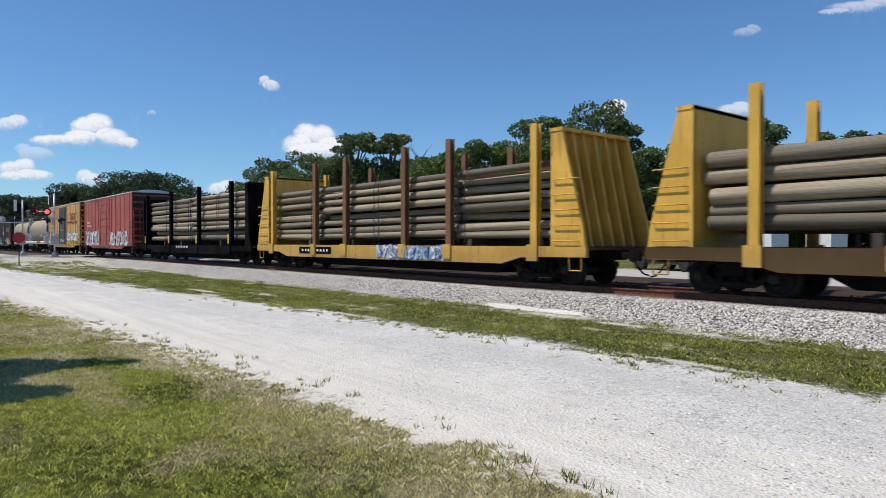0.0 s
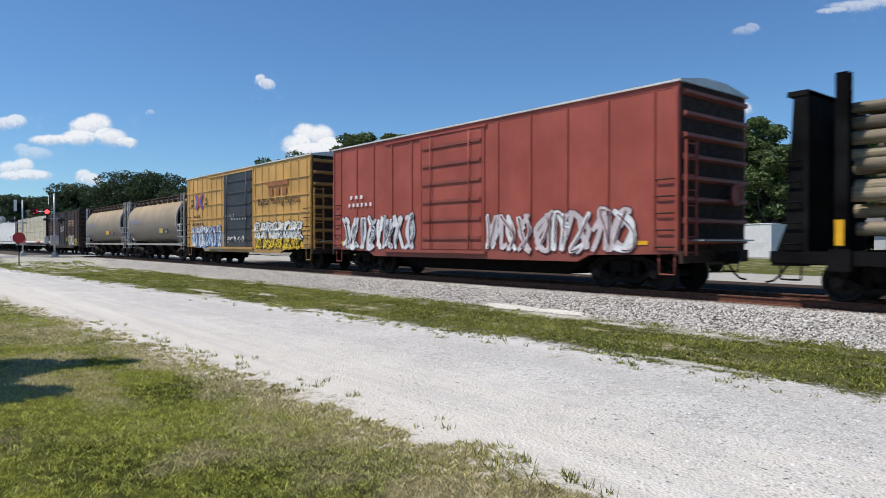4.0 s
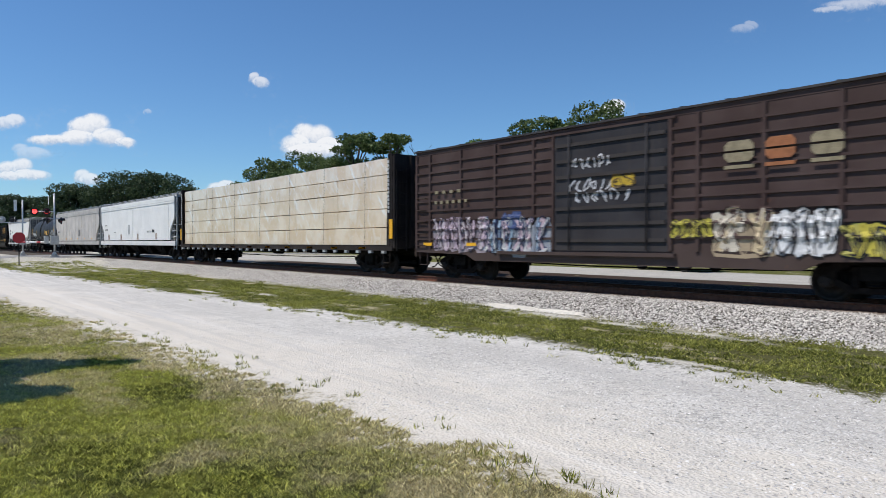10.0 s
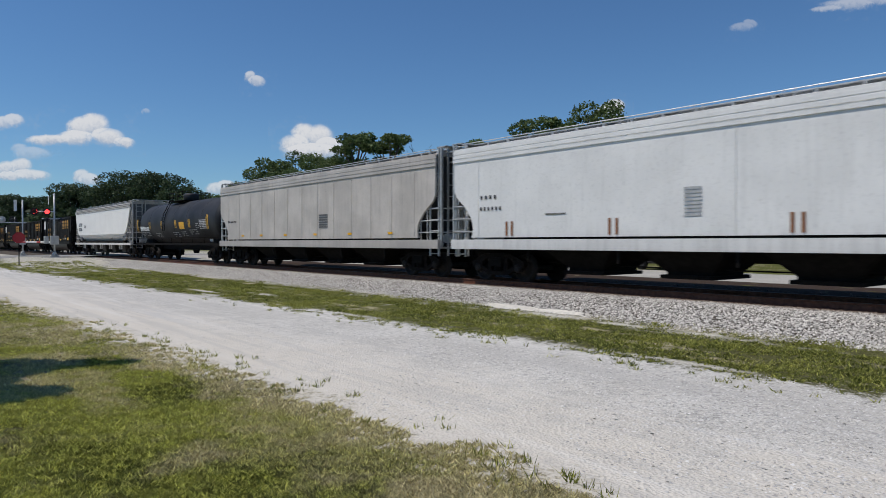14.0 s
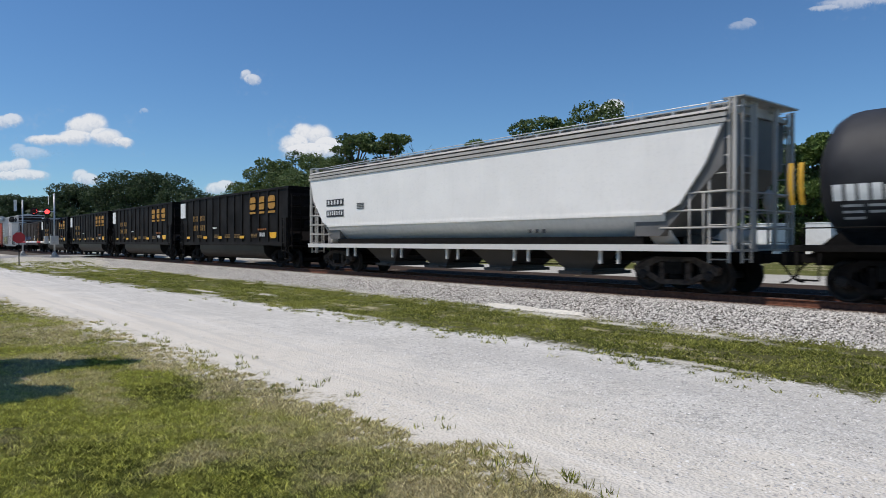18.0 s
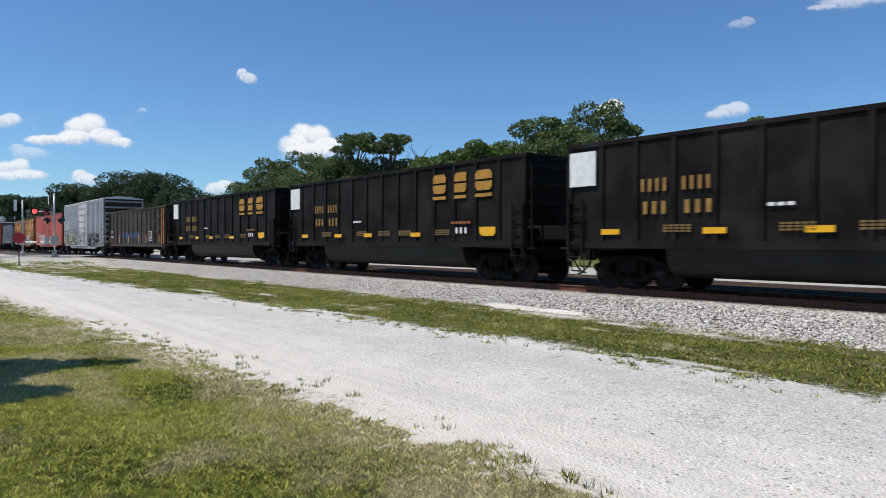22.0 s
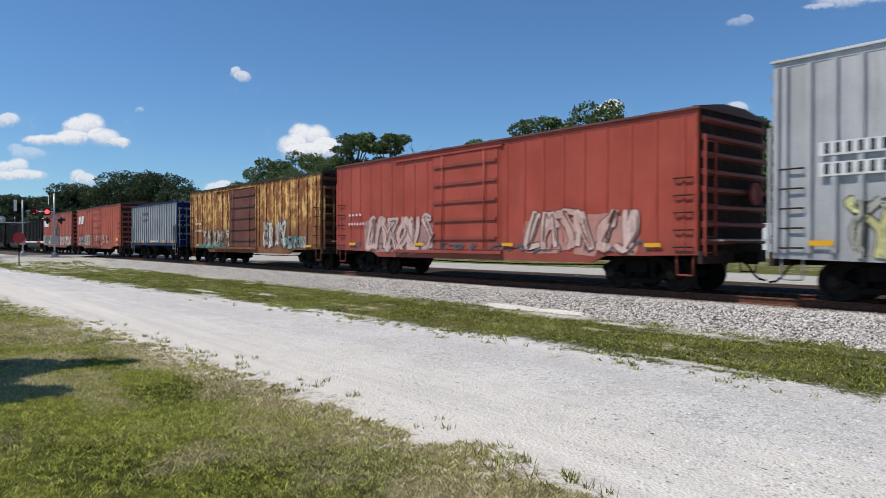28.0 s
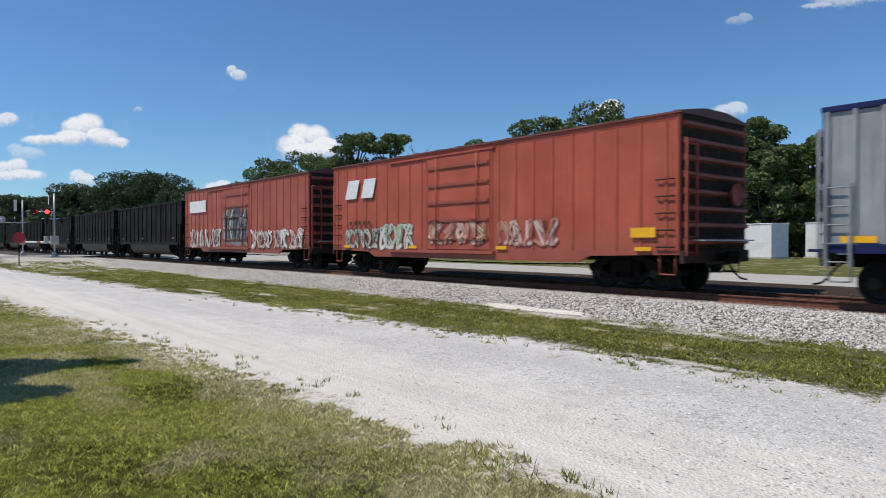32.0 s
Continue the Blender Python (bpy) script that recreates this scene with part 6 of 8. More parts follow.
OILYBALLAST = make_ballast_material("oily_ballast_stone", (0.035, 0.03, 0.026), (0.12, 0.10, 0.085))
BED = plain("ballast_bed", (0.095, 0.080, 0.067), 0.95, 0, 0.5, 26, 0.9)


def bed_z(y):
    return lerp_table(y, [(11.7, -0.56), (12.3, -0.46), (13.75, -0.17), (17.9, -0.15), (18.9, -0.10), (20.3, -0.26)])


m = M()
bys = [11.7, 12.3, 13.0, 13.75, 15.0, 16.5, 17.9, 19.2, 20.3]
bxs = [-600, -300, -150] + [-80 + 4 * k for k in range(26)] + [40, 80, 200, 600]
m.v = [(x, y, bed_z(y)) for y in bys for x in bxs]
nx = len(bxs)
m.f = [(r * nx + c, r * nx + c + 1, (r + 1) * nx + c + 1, (r + 1) * nx + c) for r in range(len(bys) - 1) for c in range(nx - 1)]
m.s = [True] * len(m.f)
part("ballast_bed", m, BED, label="grey crushed stone track bed", kind="structure")


def scatter(name, pts, shape, faces, sizes, mat, label, seed, flat=0.7, lift=0.3):
    """Many small alike stones in one mesh."""
    rng = np.random.default_rng(seed)
    base = np.array(shape, dtype=float)
    n, k = len(pts), len(base)
    a = rng.uniform(0, 6.283, n)
    b = rng.uniform(-0.6, 0.6, n)
    v = np.repeat(base[None], n, 0) * rng.uniform(0.7, 1.3, (n, k, 1))
    v = v * np.array([1, 1, flat])
    ca, sa, cb, sb = np.cos(a)[:, None], np.sin(a)[:, None], np.cos(b)[:, None], np.sin(b)[:, None]
    x, y, z = v[..., 0], v[..., 1], v[..., 2]
    y, z = y * cb - z * sb, y * sb + z * cb
    v = np.stack([x * ca - y * sa, x * sa + y * ca, z], -1) * sizes[:, None, None]
    v += np.array(pts)[:, None, :] + np.array([0, 0, lift]) * sizes[:, None, None]
    f = (np.array(faces)[None] + (np.arange(n) * k)[:, None, None]).reshape(-1, 3)
    me = bpy.data.meshes.new(name)
    me.vertices.add(n * k)
    me.vertices.foreach_set("co", v.reshape(-1).astype(np.float32))
    me.loops.add(len(f) * 3)
    me.loops.foreach_set("vertex_index", f.reshape(-1).astype(np.int32))
    me.polygons.add(len(f))
    me.polygons.foreach_set("loop_start", np.arange(0, len(f) * 3, 3, dtype=np.int32))
    me.materials.append(mat)
    me.update(calc_edges=True)
    ob = new(name, me)
    return tagged(ob, label, "", "", "stuff")


OCT = [(1, 0, 0), (-1, 0, 0), (0, 1, 0), (0, -1, 0), (0, 0, 1), (0, 0, -1)]
OCTF = [(0, 2, 4), (2, 1, 4), (1, 3, 4), (3, 0, 4), (2, 0, 5), (1, 2, 5), (3, 1, 5), (0, 3, 5)]
STONE, STONEF = OCT[:5], OCTF[:4]      # the underside lies in the bed
rng = np.random.default_rng(4)


def along(n, x0, x1, bias):
    """Places along the track, denser towards x1."""
    return x1 - (x1 - x0) * rng.random(n) ** bias


n = 125000
px = along(n, -75, 3.5, 1.9)
py = rng.uniform(11.9, 14.75, n)
pz = np.array([bed_z(v) for v in py])
scatter("ballast_stones", np.stack([px, py, pz], 1), STONE, STONEF, rng.uniform(0.018, 0.037, n), BALLAST, "loose grey and white ballast stones", 1, 0.85, 0.2)
n = 5000
px = along(n, -40, 6, 1.5)
py = rng.uniform(15.1, 19.5, n)
scatter("ballast_stones", np.stack([px, py, np.array([bed_z(v) for v in py])], 1), OCT, OCTF, rng.uniform(0.02, 0.04, n), OILYBALLAST, "loose oil-dark ballast between the rails", 2)

def sand_spill(cx, cy, rx, ry, seed):
    """A low heap of pale sand with an uneven rim."""
    m = M()
    nr, na = 6, 40
    for i in range(nr + 1):
        for k in range(na):
            a = 6.2832 * k / na
            rim = 1 + 0.45 * noise.noise((math.cos(a) * 2.2 + seed, math.sin(a) * 2.2, seed)) + 0.25 * noise.noise((math.cos(a) * 6, math.sin(a) * 6, seed + 4))
            f = max(0.02, i / nr)
            x, y = cx + math.cos(a) * rx * f * rim, cy + math.sin(a) * ry * f * rim
            base = max(ground_z(x, y), bed_z(y)) if y > 11.7 else ground_z(x, y)
            m.v.append((x, y, base - 0.02 + 0.07 * (1 - f * f) + 0.012 * noise.noise((x * 5, y * 5, 2))))
    m.f = [(i * na + k, i * na + (k + 1) % na, (i + 1) * na + (k + 1) % na, (i + 1) * na + k) for i in range(nr) for k in range(na)] + [tuple(range(na))[::-1]]
    m.s = [True] * len(m.f)
    part("sand_patch", m, SANDY, label="pale sandy spill between ballast and weeds", kind="stuff")


SANDY = plain("pale_sand", (0.62, 0.58, 0.51), 0.95, 0, 0.22, 9, 0.8)
sand_spill(-12.3, 12.35, 1.3, 0.26, 1)
sand_spill(-10.6, 12.35, 0.9, 0.2, 2)
sand_spill(-1.15, 9.55, 0.55, 0.14, 3)
track = tagged(new("railway_track"), "rusty standard-gauge railway track on ballast", "railway track", "", "structure")
for s in (-1, 1):
    yc = TRACK_Y + s * 0.7525
    m = M()
    m.prism([(yc - 0.07, -0.17), (yc + 0.07, -0.17), (yc + 0.07, -0.155), (yc + 0.012, -0.14), (yc + 0.012, -0.04), (yc + 0.036, -0.03), (yc + 0.036, -0.004),
             (yc - 0.036, -0.004), (yc - 0.036, -0.03), (yc - 0.012, -0.04), (yc - 0.012, -0.14), (yc - 0.07, -0.155)], -600, 600)
    r = part("rail", m, RAILSTEEL, track)
    m = M()
    m.box(-600, 600, yc - 0.03, yc + 0.03, -0.006, 0.0)
    part("rail_head", m, RAILTOP, r)
tie = M().box(-0.115, 0.115, -1.3, 1.3, -0.30, -0.165).mesh("sleeper", TIE)
for k in range(290):
    ob = part("sleeper", tie, None, track, at=(-118 + 0.535 * k, TRACK_Y + 0.02 * noise.noise((k * 1.3, 0, 0)), 0.0))
    ob.rotation_euler.z = 0.02 * noise.noise((k * 0.7, 3, 1))

# ---- level crossing ----
ASPHALT = plain("pale_asphalt", (0.30, 0.29, 0.275), 0.9, 0, 0.2, 5, 0.4)
CONCRETE = plain("weathered_concrete", (0.48, 0.46, 0.42), 0.9, 0, 0.2, 4, 0.3)
m = M()
cy = [-60, -20, 0, 4, 6, 8.5, 10, 12, 13.3, 18.3, 20, 24, 28, 34, 45, 80]
for a, b in zip(cy, cy[1:]):
    za, zb = (max(ground_z(-69.5, v) + 0.03, 0.0 if 12.5 < v < 19 else -9) for v in (a, b))
    m.quad((-73.2, a, za), (-65.8, a, za), (-65.8, b, zb), (-73.2, b, zb), smooth=True)
part("road", m, ASPHALT, label="pale worn asphalt road across the railway", kind="structure")
m = M()
m.box(-64.8, -62.6, 9.8, 11.9, -0.4, 0.0)
part("pavement", m, CONCRETE, label="pale concrete apron beside the level crossing", kind="structure", bevel=0.02)

SIGNAL_GREY = plain("galvanised_mast", (0.50, 0.51, 0.51), 0.45, 0.5, 0.15)
SIGNAL_BLACK = plain("signal_black", (0.018, 0.018, 0.02), 0.6, 0, 0.2)
RED_ON = glow("lit_red_lens", (1.0, 0.03, 0.03), 6.0)
RED_OFF = plain("dark_red_lens", (0.10, 0.008, 0.008), 0.2, 0, 0.1)
SHUTTERS = []


def lamp_head(sig, x, y, z, face, lit=False, tone=None):
    """A round flasher: backing disc, hood and lens, looking along face."""
    f = Vector(face).normalized()
    c = Vector((x, y, z))
    m = M()
    m.rings(c, f, [(-0.02, 0.30), (0.0, 0.31), (0.01, 0.30)], 24)
    m.rings(c - f * 0.22, f, [(0, 0.10), (0.05, 0.16), (0.2, 0.17)], 16)
    head = part("lamp_head", m, tone or SIGNAL_BLACK, sig)
    m = M()
    u = f.cross(Vector((0, 0, 1))).normalized()
    for k in range(8):
        a0, a1 = math.pi * (k / 8), math.pi * ((k + 1) / 8)
        p = [c + (u * math.cos(a) + Vector((0, 0, 1)) * math.sin(a)) * 0.19 for a in (a0, a1)]
        m.quad(p[0], p[1], p[1] + f * 0.26, p[0] + f * 0.26)
        q = [c + (u * math.cos(a) + Vector((0, 0, 1)) * math.sin(a)) * 0.2 for a in (a0, a1)]
        m.quad(q[1], q[0], q[0] + f * 0.26, q[1] + f * 0.26)
    part("hood", m, SIGNAL_BLACK, head)
    m = M()
    m.rings(c + f * 0.012, f, [(0, 0.175), (0.03, 0.15), (0.045, 0.08)], 20)
    part("lens", m, RED_ON if lit else RED_OFF, head, "lit red lens" if lit else "")
    return head, c, f


def signal_mast(label, at, height):
    sig = thing("crossing_signal", label, "crossing signal", at)
    m = M()
    m.tube((0, 0, 0), (0, 0, height), 0.065, n=12)
    m.rings((0, 0, height), (0, 0, 1), [(0, 0.075), (0.06, 0.07), (0.1, 0.02)], 12)
    part("mast", m, SIGNAL_GREY, sig)
    m = M()
    m.prism([(-0.3, -0.3), (0.3, -0.3), (0.3, 0.3), (-0.3, 0.3)], -0.3, 0.12, "z")
    m.rings((0, 0, 0.12), (0, 0, 1), [(0, 0.24), (0.2, 0.15), (0.3, 0.09)], 14)
    part("base", m, CONCRETE, sig)
    return sig


TO_EYE = Vector((0.985, -0.17, 0))
ACROSS = Vector((-0.17, -0.985, 0))
S1 = Vector((-63.7, 10.8, 0.0))
sig = signal_mast("grey railway crossing signal with flashing red lamps and lowered gate", S1, 5.15)
# the lamp pair that faces the camera's side, on an arm to one side of the mast
for off, phase in ((0.52, 0), (1.40, 1)):
    c = ACROSS * off
    head, c, f = lamp_head(sig, c.x, c.y, 3.72, TO_EYE, True)
    disc = M()
    disc.rings((0, 0, 0), (0, 1, 0), [(-0.004, 0.172), (0.004, 0.172)], 20)
    SHUTTERS.append((part("shutter", disc, SIGNAL_BLACK, head), c + f * 0.075, math.degrees(math.atan2(f.y, f.x)) - 90, phase))
m = M()
m.tube((0, 0, 3.74), tuple(ACROSS * 1.55 + Vector((0, 0, 3.74))), 0.045)
m.tube(tuple(ACROSS * -0.6 + Vector((0, 0, 3.15))), tuple(ACROSS * 0.9 + Vector((0, 0, 3.15))), 0.04)
part("crossarm", m, SIGNAL_GREY, sig)
for off, face in ((-0.50, (0.45, 0.89, 0)), (0.5, (-0.45, -0.89, 0))):
    c = ACROSS * off
    lamp_head(sig, c.x, c.y, 3.0, face, tone=SIGNAL_BLACK)
m = M()
for s in (-1, 1):
    ang = math.radians(45 * s)
    FLAT = Vector((-0.99, 0.08, 0))
    d = FLAT * math.cos(ang) * 0.5 + Vector((0, 0, math.sin(ang) * 0.5))
    u = FLAT * -math.sin(ang) * 0.11 + Vector((0, 0, math.cos(ang) * 0.11))
    o = ACROSS * 0.42 + Vector((0, 0, 4.7)) + ACROSS * (0.01 * s)
    m.quad(o - d - u, o + d - u, o + d + u, o - d + u)
    o = o - ACROSS * 0.008
    m.quad(o - d + u, o + d + u, o + d - u, o - d - u)
part("crossbuck", m, WHITE_MARK, sig, "white crossed boards")
m = M()
m.box(-0.25, 0.2, -0.3, 0.3, 1.02, 1.75)
part("gate_mechanism", m, GALV, sig, bevel=0.03)
m = M()
m.box(-0.2, 0.2, -0.75, -0.45, 1.1, 1.7)
part("counterweight", m, GALV, sig, bevel=0.02)
GATE_W = plain("gate_white", (0.72, 0.70, 0.68), 0.6)
GATE_R = plain("gate_red", (0.45, 0.03, 0.03), 0.6)
g0 = Vector((0, 0, 1.22))
gd = Vector((-8.0, -1.9, 0)).normalized()
for k in range(10):
    m = M()
    a, b = g0 + gd * (0.3 + 0.74 * k), g0 + gd * (0.3 + 0.74 * (k + 1))
    m.tube(tuple(a), tuple(b), 0.085 - 0.003 * k, n=6)
    part("gate_stripe", m, GATE_R if k in (3, 7) else GATE_W, sig)
S2 = Vector((-72.3, 9.7, 0.0))
sig2 = signal_mast("grey crossing signal mast seen from behind", S2, 5.0)
m = M()
m.tube(tuple(ACROSS * -0.3 + Vector((0, 0, 3.0))), tuple(ACROSS * 1.9 + Vector((0, 0, 3.0))), 0.045)
m.tube(tuple(ACROSS * 0.6 + Vector((0, 0, 3.0))), tuple(ACROSS * 0.6 + Vector((0, 0, 3.5))), 0.035)
part("crossarm", m, SIGNAL_GREY, sig2)
for off, tone in ((0.75, None), (1.6, GALV)):
    c = ACROSS * off
    lamp_head(sig2, c.x, c.y, 3.25, -TO_EYE, tone=tone)
m = M()
m.box(-0.25, 0.25, -0.25, 0.25, 1.0, 1.6)
part("gate_mechanism", m, GALV, sig2, bevel=0.03)
m = M()
o = Vector((0.1, -0.6, 4.55))
for s in (-1, 1):
    m.quad(o + Vector((0, -0.10, -0.5 * s)), o + Vector((0, 0.10, -0.5 * s)), o + Vector((0.3, 0.12, 0.5 * s)), o + Vector((0.3, -0.12, 0.5 * s)))
part("crossbuck", m, WHITE_MARK, sig2)

stop = thing("stop_sign", "red octagonal road sign on a dark post", "road sign", (-56.1, 7.3, -0.42))
m = M()
m.box(-0.03, 0.03, -0.03, 0.03, 0, 2.1)
part("post", m, UNDER, stop)
SIGN_RED = plain("sign_red", (0.42, 0.03, 0.035), 0.5, 0, 0.1)
u = TO_EYE.cross(Vector((0, 0, 1)))
m = M()
o = Vector((0, 0, 1.95)) + TO_EYE * 0.05
pts = [o + u * math.cos(a) * 0.41 + Vector((0, 0, math.sin(a) * 0.41)) for a in [math.radians(22.5 + 45 * k) for k in range(8)]]
m.quad(*pts)
m.quad(*[p - TO_EYE * 0.02 for p in pts[::-1]])
part("plate", m, SIGN_RED, stop)

# ---- trees ----


def leaf_material(name, lo, hi):
    n = Nodes(name)
    r = n.island()
    p = n.coord()
    c = n.mix(r, lo, hi)
    c = n.mix(n.math("MULTIPLY", n.step(n.noise(p, 0.35, 3), 0.4, 0.65), 0.5), c, tuple(v * 0.55 for v in lo))
    n.finish(c, 0.6, 0, spec=0.25)
    tl = n.add("BsdfTranslucent", ins={0: c})
    mx = n.add("MixShader", ins={0: 0.3, 1: n.bsdf.outputs[0], 2: tl.outputs[0]})
    n.t.links.new(mx.outputs[0], n.out.inputs["Surface"])
    return n.mat


LEAF = leaf_material("oak_leaves", (0.075, 0.112, 0.036), (0.20, 0.26, 0.10))
LEAF_BRIGHT = leaf_material("light_green_leaves", (0.085, 0.135, 0.03), (0.20, 0.28, 0.08))
LEAF_DARK = leaf_material("dark_leaves", (0.040, 0.064, 0.030), (0.095, 0.135, 0.060))
BARK = plain("tree_bark", (0.11, 0.09, 0.075), 0.9, 0, 0.4, 5, 0.8)


def leaf_mesh(name, lobes, count, size, mat, seed):
    rng = np.random.default_rng(seed)
    vol = np.array([(l[3] * l[4] * l[5]) ** 0.667 for l in lobes])
    which = rng.choice(len(lobes), count, p=vol / vol.sum())
    L = np.array(lobes)[which]
    d = rng.normal(size=(count, 3))
    d /= np.linalg.norm(d, axis=1)[:, None]
    rad = rng.uniform(0.35, 1.0, count) ** 0.45
    lump = 1 + 0.16 * np.sin(d[:, 0] * 5 + which) * np.cos(d[:, 1] * 6 + d[:, 2] * 5 + which * 2)
    c = L[:, :3] + d * L[:, 3:6] * (rad * lump)[:, None]
    a = rng.normal(size=(count, 3))
    a[:, 2] *= 0.6
    a /= np.linalg.norm(a, axis=1)[:, None]
    b = np.cross(a, rng.normal(size=(count, 3)))
    b /= np.linalg.norm(b, axis=1)[:, None]
    s = size * rng.uniform(0.55, 1.45, count)[:, None]
    v = np.stack([c - a * s, c + b * s * 0.55, c + a * s, c - b * s * 0.55], 1).reshape(-1, 3)
    f = np.arange(count * 4, dtype=np.int32)
    me = bpy.data.meshes.new(name)
    me.vertices.add(len(v))
    me.vertices.foreach_set("co", v.reshape(-1).astype(np.float32))
    me.loops.add(len(f))
    me.loops.foreach_set("vertex_index", f)
    me.polygons.add(count)
    me.polygons.foreach_set("loop_start", np.arange(0, count * 4, 4, dtype=np.int32))
    me.materials.append(mat)
    me.update(calc_edges=True)
    return me


def tree(label, x, y, height, spread, mat, seed, lobes=9, leaves=4200, size=0.26, trunk=0.32, low=0.3, tall=1.0):
    """A tapered trunk, limbs to each lobe of the crown, and many small leaves."""
    rnd = random.Random(seed)
    z0 = ground_z(x, y)
    t = thing("tree", label, "tree", (x, y, z0))
    m = M()
    fork = Vector((rnd.uniform(-0.4, 0.4), rnd.uniform(-0.4, 0.4), height * low))
    m.tube((0, 0, -0.2), fork, trunk, trunk * 0.7, 10)
    cl = []
    lobes = lobes * 2
    for k in range(lobes):
        a = 2.4 * k + rnd.uniform(-0.4, 0.4)
        f = (k + 0.5) / lobes
        zz = height * (low + 0.02 + (0.94 - low) * f ** 0.8)
        rr = spread * rnd.uniform(0.35, 0.8) * math.sqrt(max(0.06, 1 - max(0.0, f - 0.25) ** 2 * 1.5))
        c = Vector((math.cos(a) * rr, math.sin(a) * rr, zz))
        sz = spread * rnd.uniform(0.22, 0.42)
        cl.append((c.x, c.y, min(c.z, height - sz * 0.68 * tall), sz, sz, sz * 0.55 * tall))
        mid = fork.lerp(c, 0.5) + Vector((rnd.uniform(-0.5, 0.5), rnd.uniform(-0.5, 0.5), -0.2))
        m.tube(fork, mid, trunk * 0.4, trunk * 0.22, 6)
        m.tube(mid, c, trunk * 0.22, trunk * 0.07, 5)
        m.tube(mid.lerp(c, 0.5), c + Vector((rnd.uniform(-1, 1), rnd.uniform(-1, 1), rnd.uniform(0, 0.6))) * sz * 0.8, trunk * 0.1, 0.02, 4)
    part("trunk", m, BARK, t)
    part("crown", leaf_mesh("crown", cl, leaves, size, mat, seed), None, t)
    return t


def spot(px, depth):
    """Ground place at a bearing (pixels across of 1568) and a depth along the view."""
    f = Vector((-0.77244, 0.63509))
    r = Vector((0.63509, 0.77244))
    p = f * depth + r * ((px - 784) / 1200.4 * depth)
    return p.x, p.y


def tall(py, depth):
    """Height of a thing whose top shows py pixels down, at that depth."""
    return 1.215 + (429 - py) / 1200.4 * depth + 0.1


# far tree line behind the railway, then the single crowns that stand out
TREES = [
    # bearing, depth, top, spread, leaf, lobes, size
    (10, 150, 340, 7, LEAF_DARK, 8), (52, 150, 350, 5, LEAF_DARK, 6), (-40, 150, 345, 8, LEAF_DARK, 8), (30, 170, 345, 7, LEAF_DARK, 7),
    (130, 135, 322, 7, LEAF_DARK, 9), (165, 140, 330, 7, LEAF_DARK, 8), (240, 128, 300, 8, LEAF_DARK, 10), (285, 128, 305, 7, LEAF_DARK, 9), (205, 130, 322, 7, LEAF_DARK, 8),
    (325, 125, 326, 7, LEAF_DARK, 8), (100, 150, 345, 6, LEAF_DARK, 7), (365, 120, 345, 7, LEAF_DARK, 7), (410, 118, 345, 6, LEAF_DARK, 7),
    (440, 95, 318, 5, LEAF, 7), (485, 92, 280, 5, LEAF, 8), (540, 92, 268, 5.5, LEAF, 8), (510, 88, 300, 6, LEAF, 7), (585, 90, 278, 5.5, LEAF, 8),
    (600, 85, 272, 4.5, LEAF, 7), (640, 84, 280, 5, LEAF, 8), (690, 84, 276, 5, LEAF, 8), (560, 84, 300, 6, LEAF, 7), (740, 82, 278, 5, LEAF, 7),
    (815, 66, 262, 3.6, LEAF_BRIGHT, 7), (860, 66, 248, 4.0, LEAF_BRIGHT, 8), (900, 68, 262, 3.6, LEAF_BRIGHT, 7), (775, 70, 275, 4.2, LEAF_BRIGHT, 7),
    (940, 72, 206, 4.4, LEAF, 9), (990, 72, 206, 4.0, LEAF, 8), (1060, 70, 178, 5.2, LEAF, 11), (1095, 70, 205, 4.0, LEAF, 8), (1020, 68, 225, 4.5, LEAF, 8), (960, 66, 250, 4.5, LEAF, 7),
    (1130, 66, 262, 4, LEAF, 7), (1185, 66, 255, 4, LEAF_BRIGHT, 7), (1240, 66, 250, 4, LEAF, 7), (1300, 62, 240, 3.6, LEAF, 7), (1345, 62, 208, 3.4, LEAF, 8),
    (1375, 58, 255, 3.4, LEAF, 7), (1425, 58, 248, 3.6, LEAF_BRIGHT, 7), (1475, 58, 234, 3.8, LEAF_BRIGHT, 8), (1520, 56, 232, 3.8, LEAF, 8), (1570, 56, 238, 4, LEAF, 8), (1630, 56, 236, 5, LEAF, 8),
    (1700, 56, 240, 5, LEAF, 8), (-120, 150, 340, 9, LEAF_DARK, 8), (-220, 150, 335, 9, LEAF_DARK, 8),
]
for k, (px, depth, top, spread, mat, lobes) in enumerate(TREES):
    x, y = spot(px, depth)
    words = {"oak_leaves": "broad green oak behind the railway", "light_green_leaves": "light green leafy tree behind the railway", "dark_leaves": "dark green tree in the far tree line"}[mat.name]
    tree(words, x, y, tall(top, depth), spread, mat, 100 + k, lobes, 11000 if depth > 100 else 9500, 0.20 if depth > 100 else 0.165, low=0.2, tall=1.1)

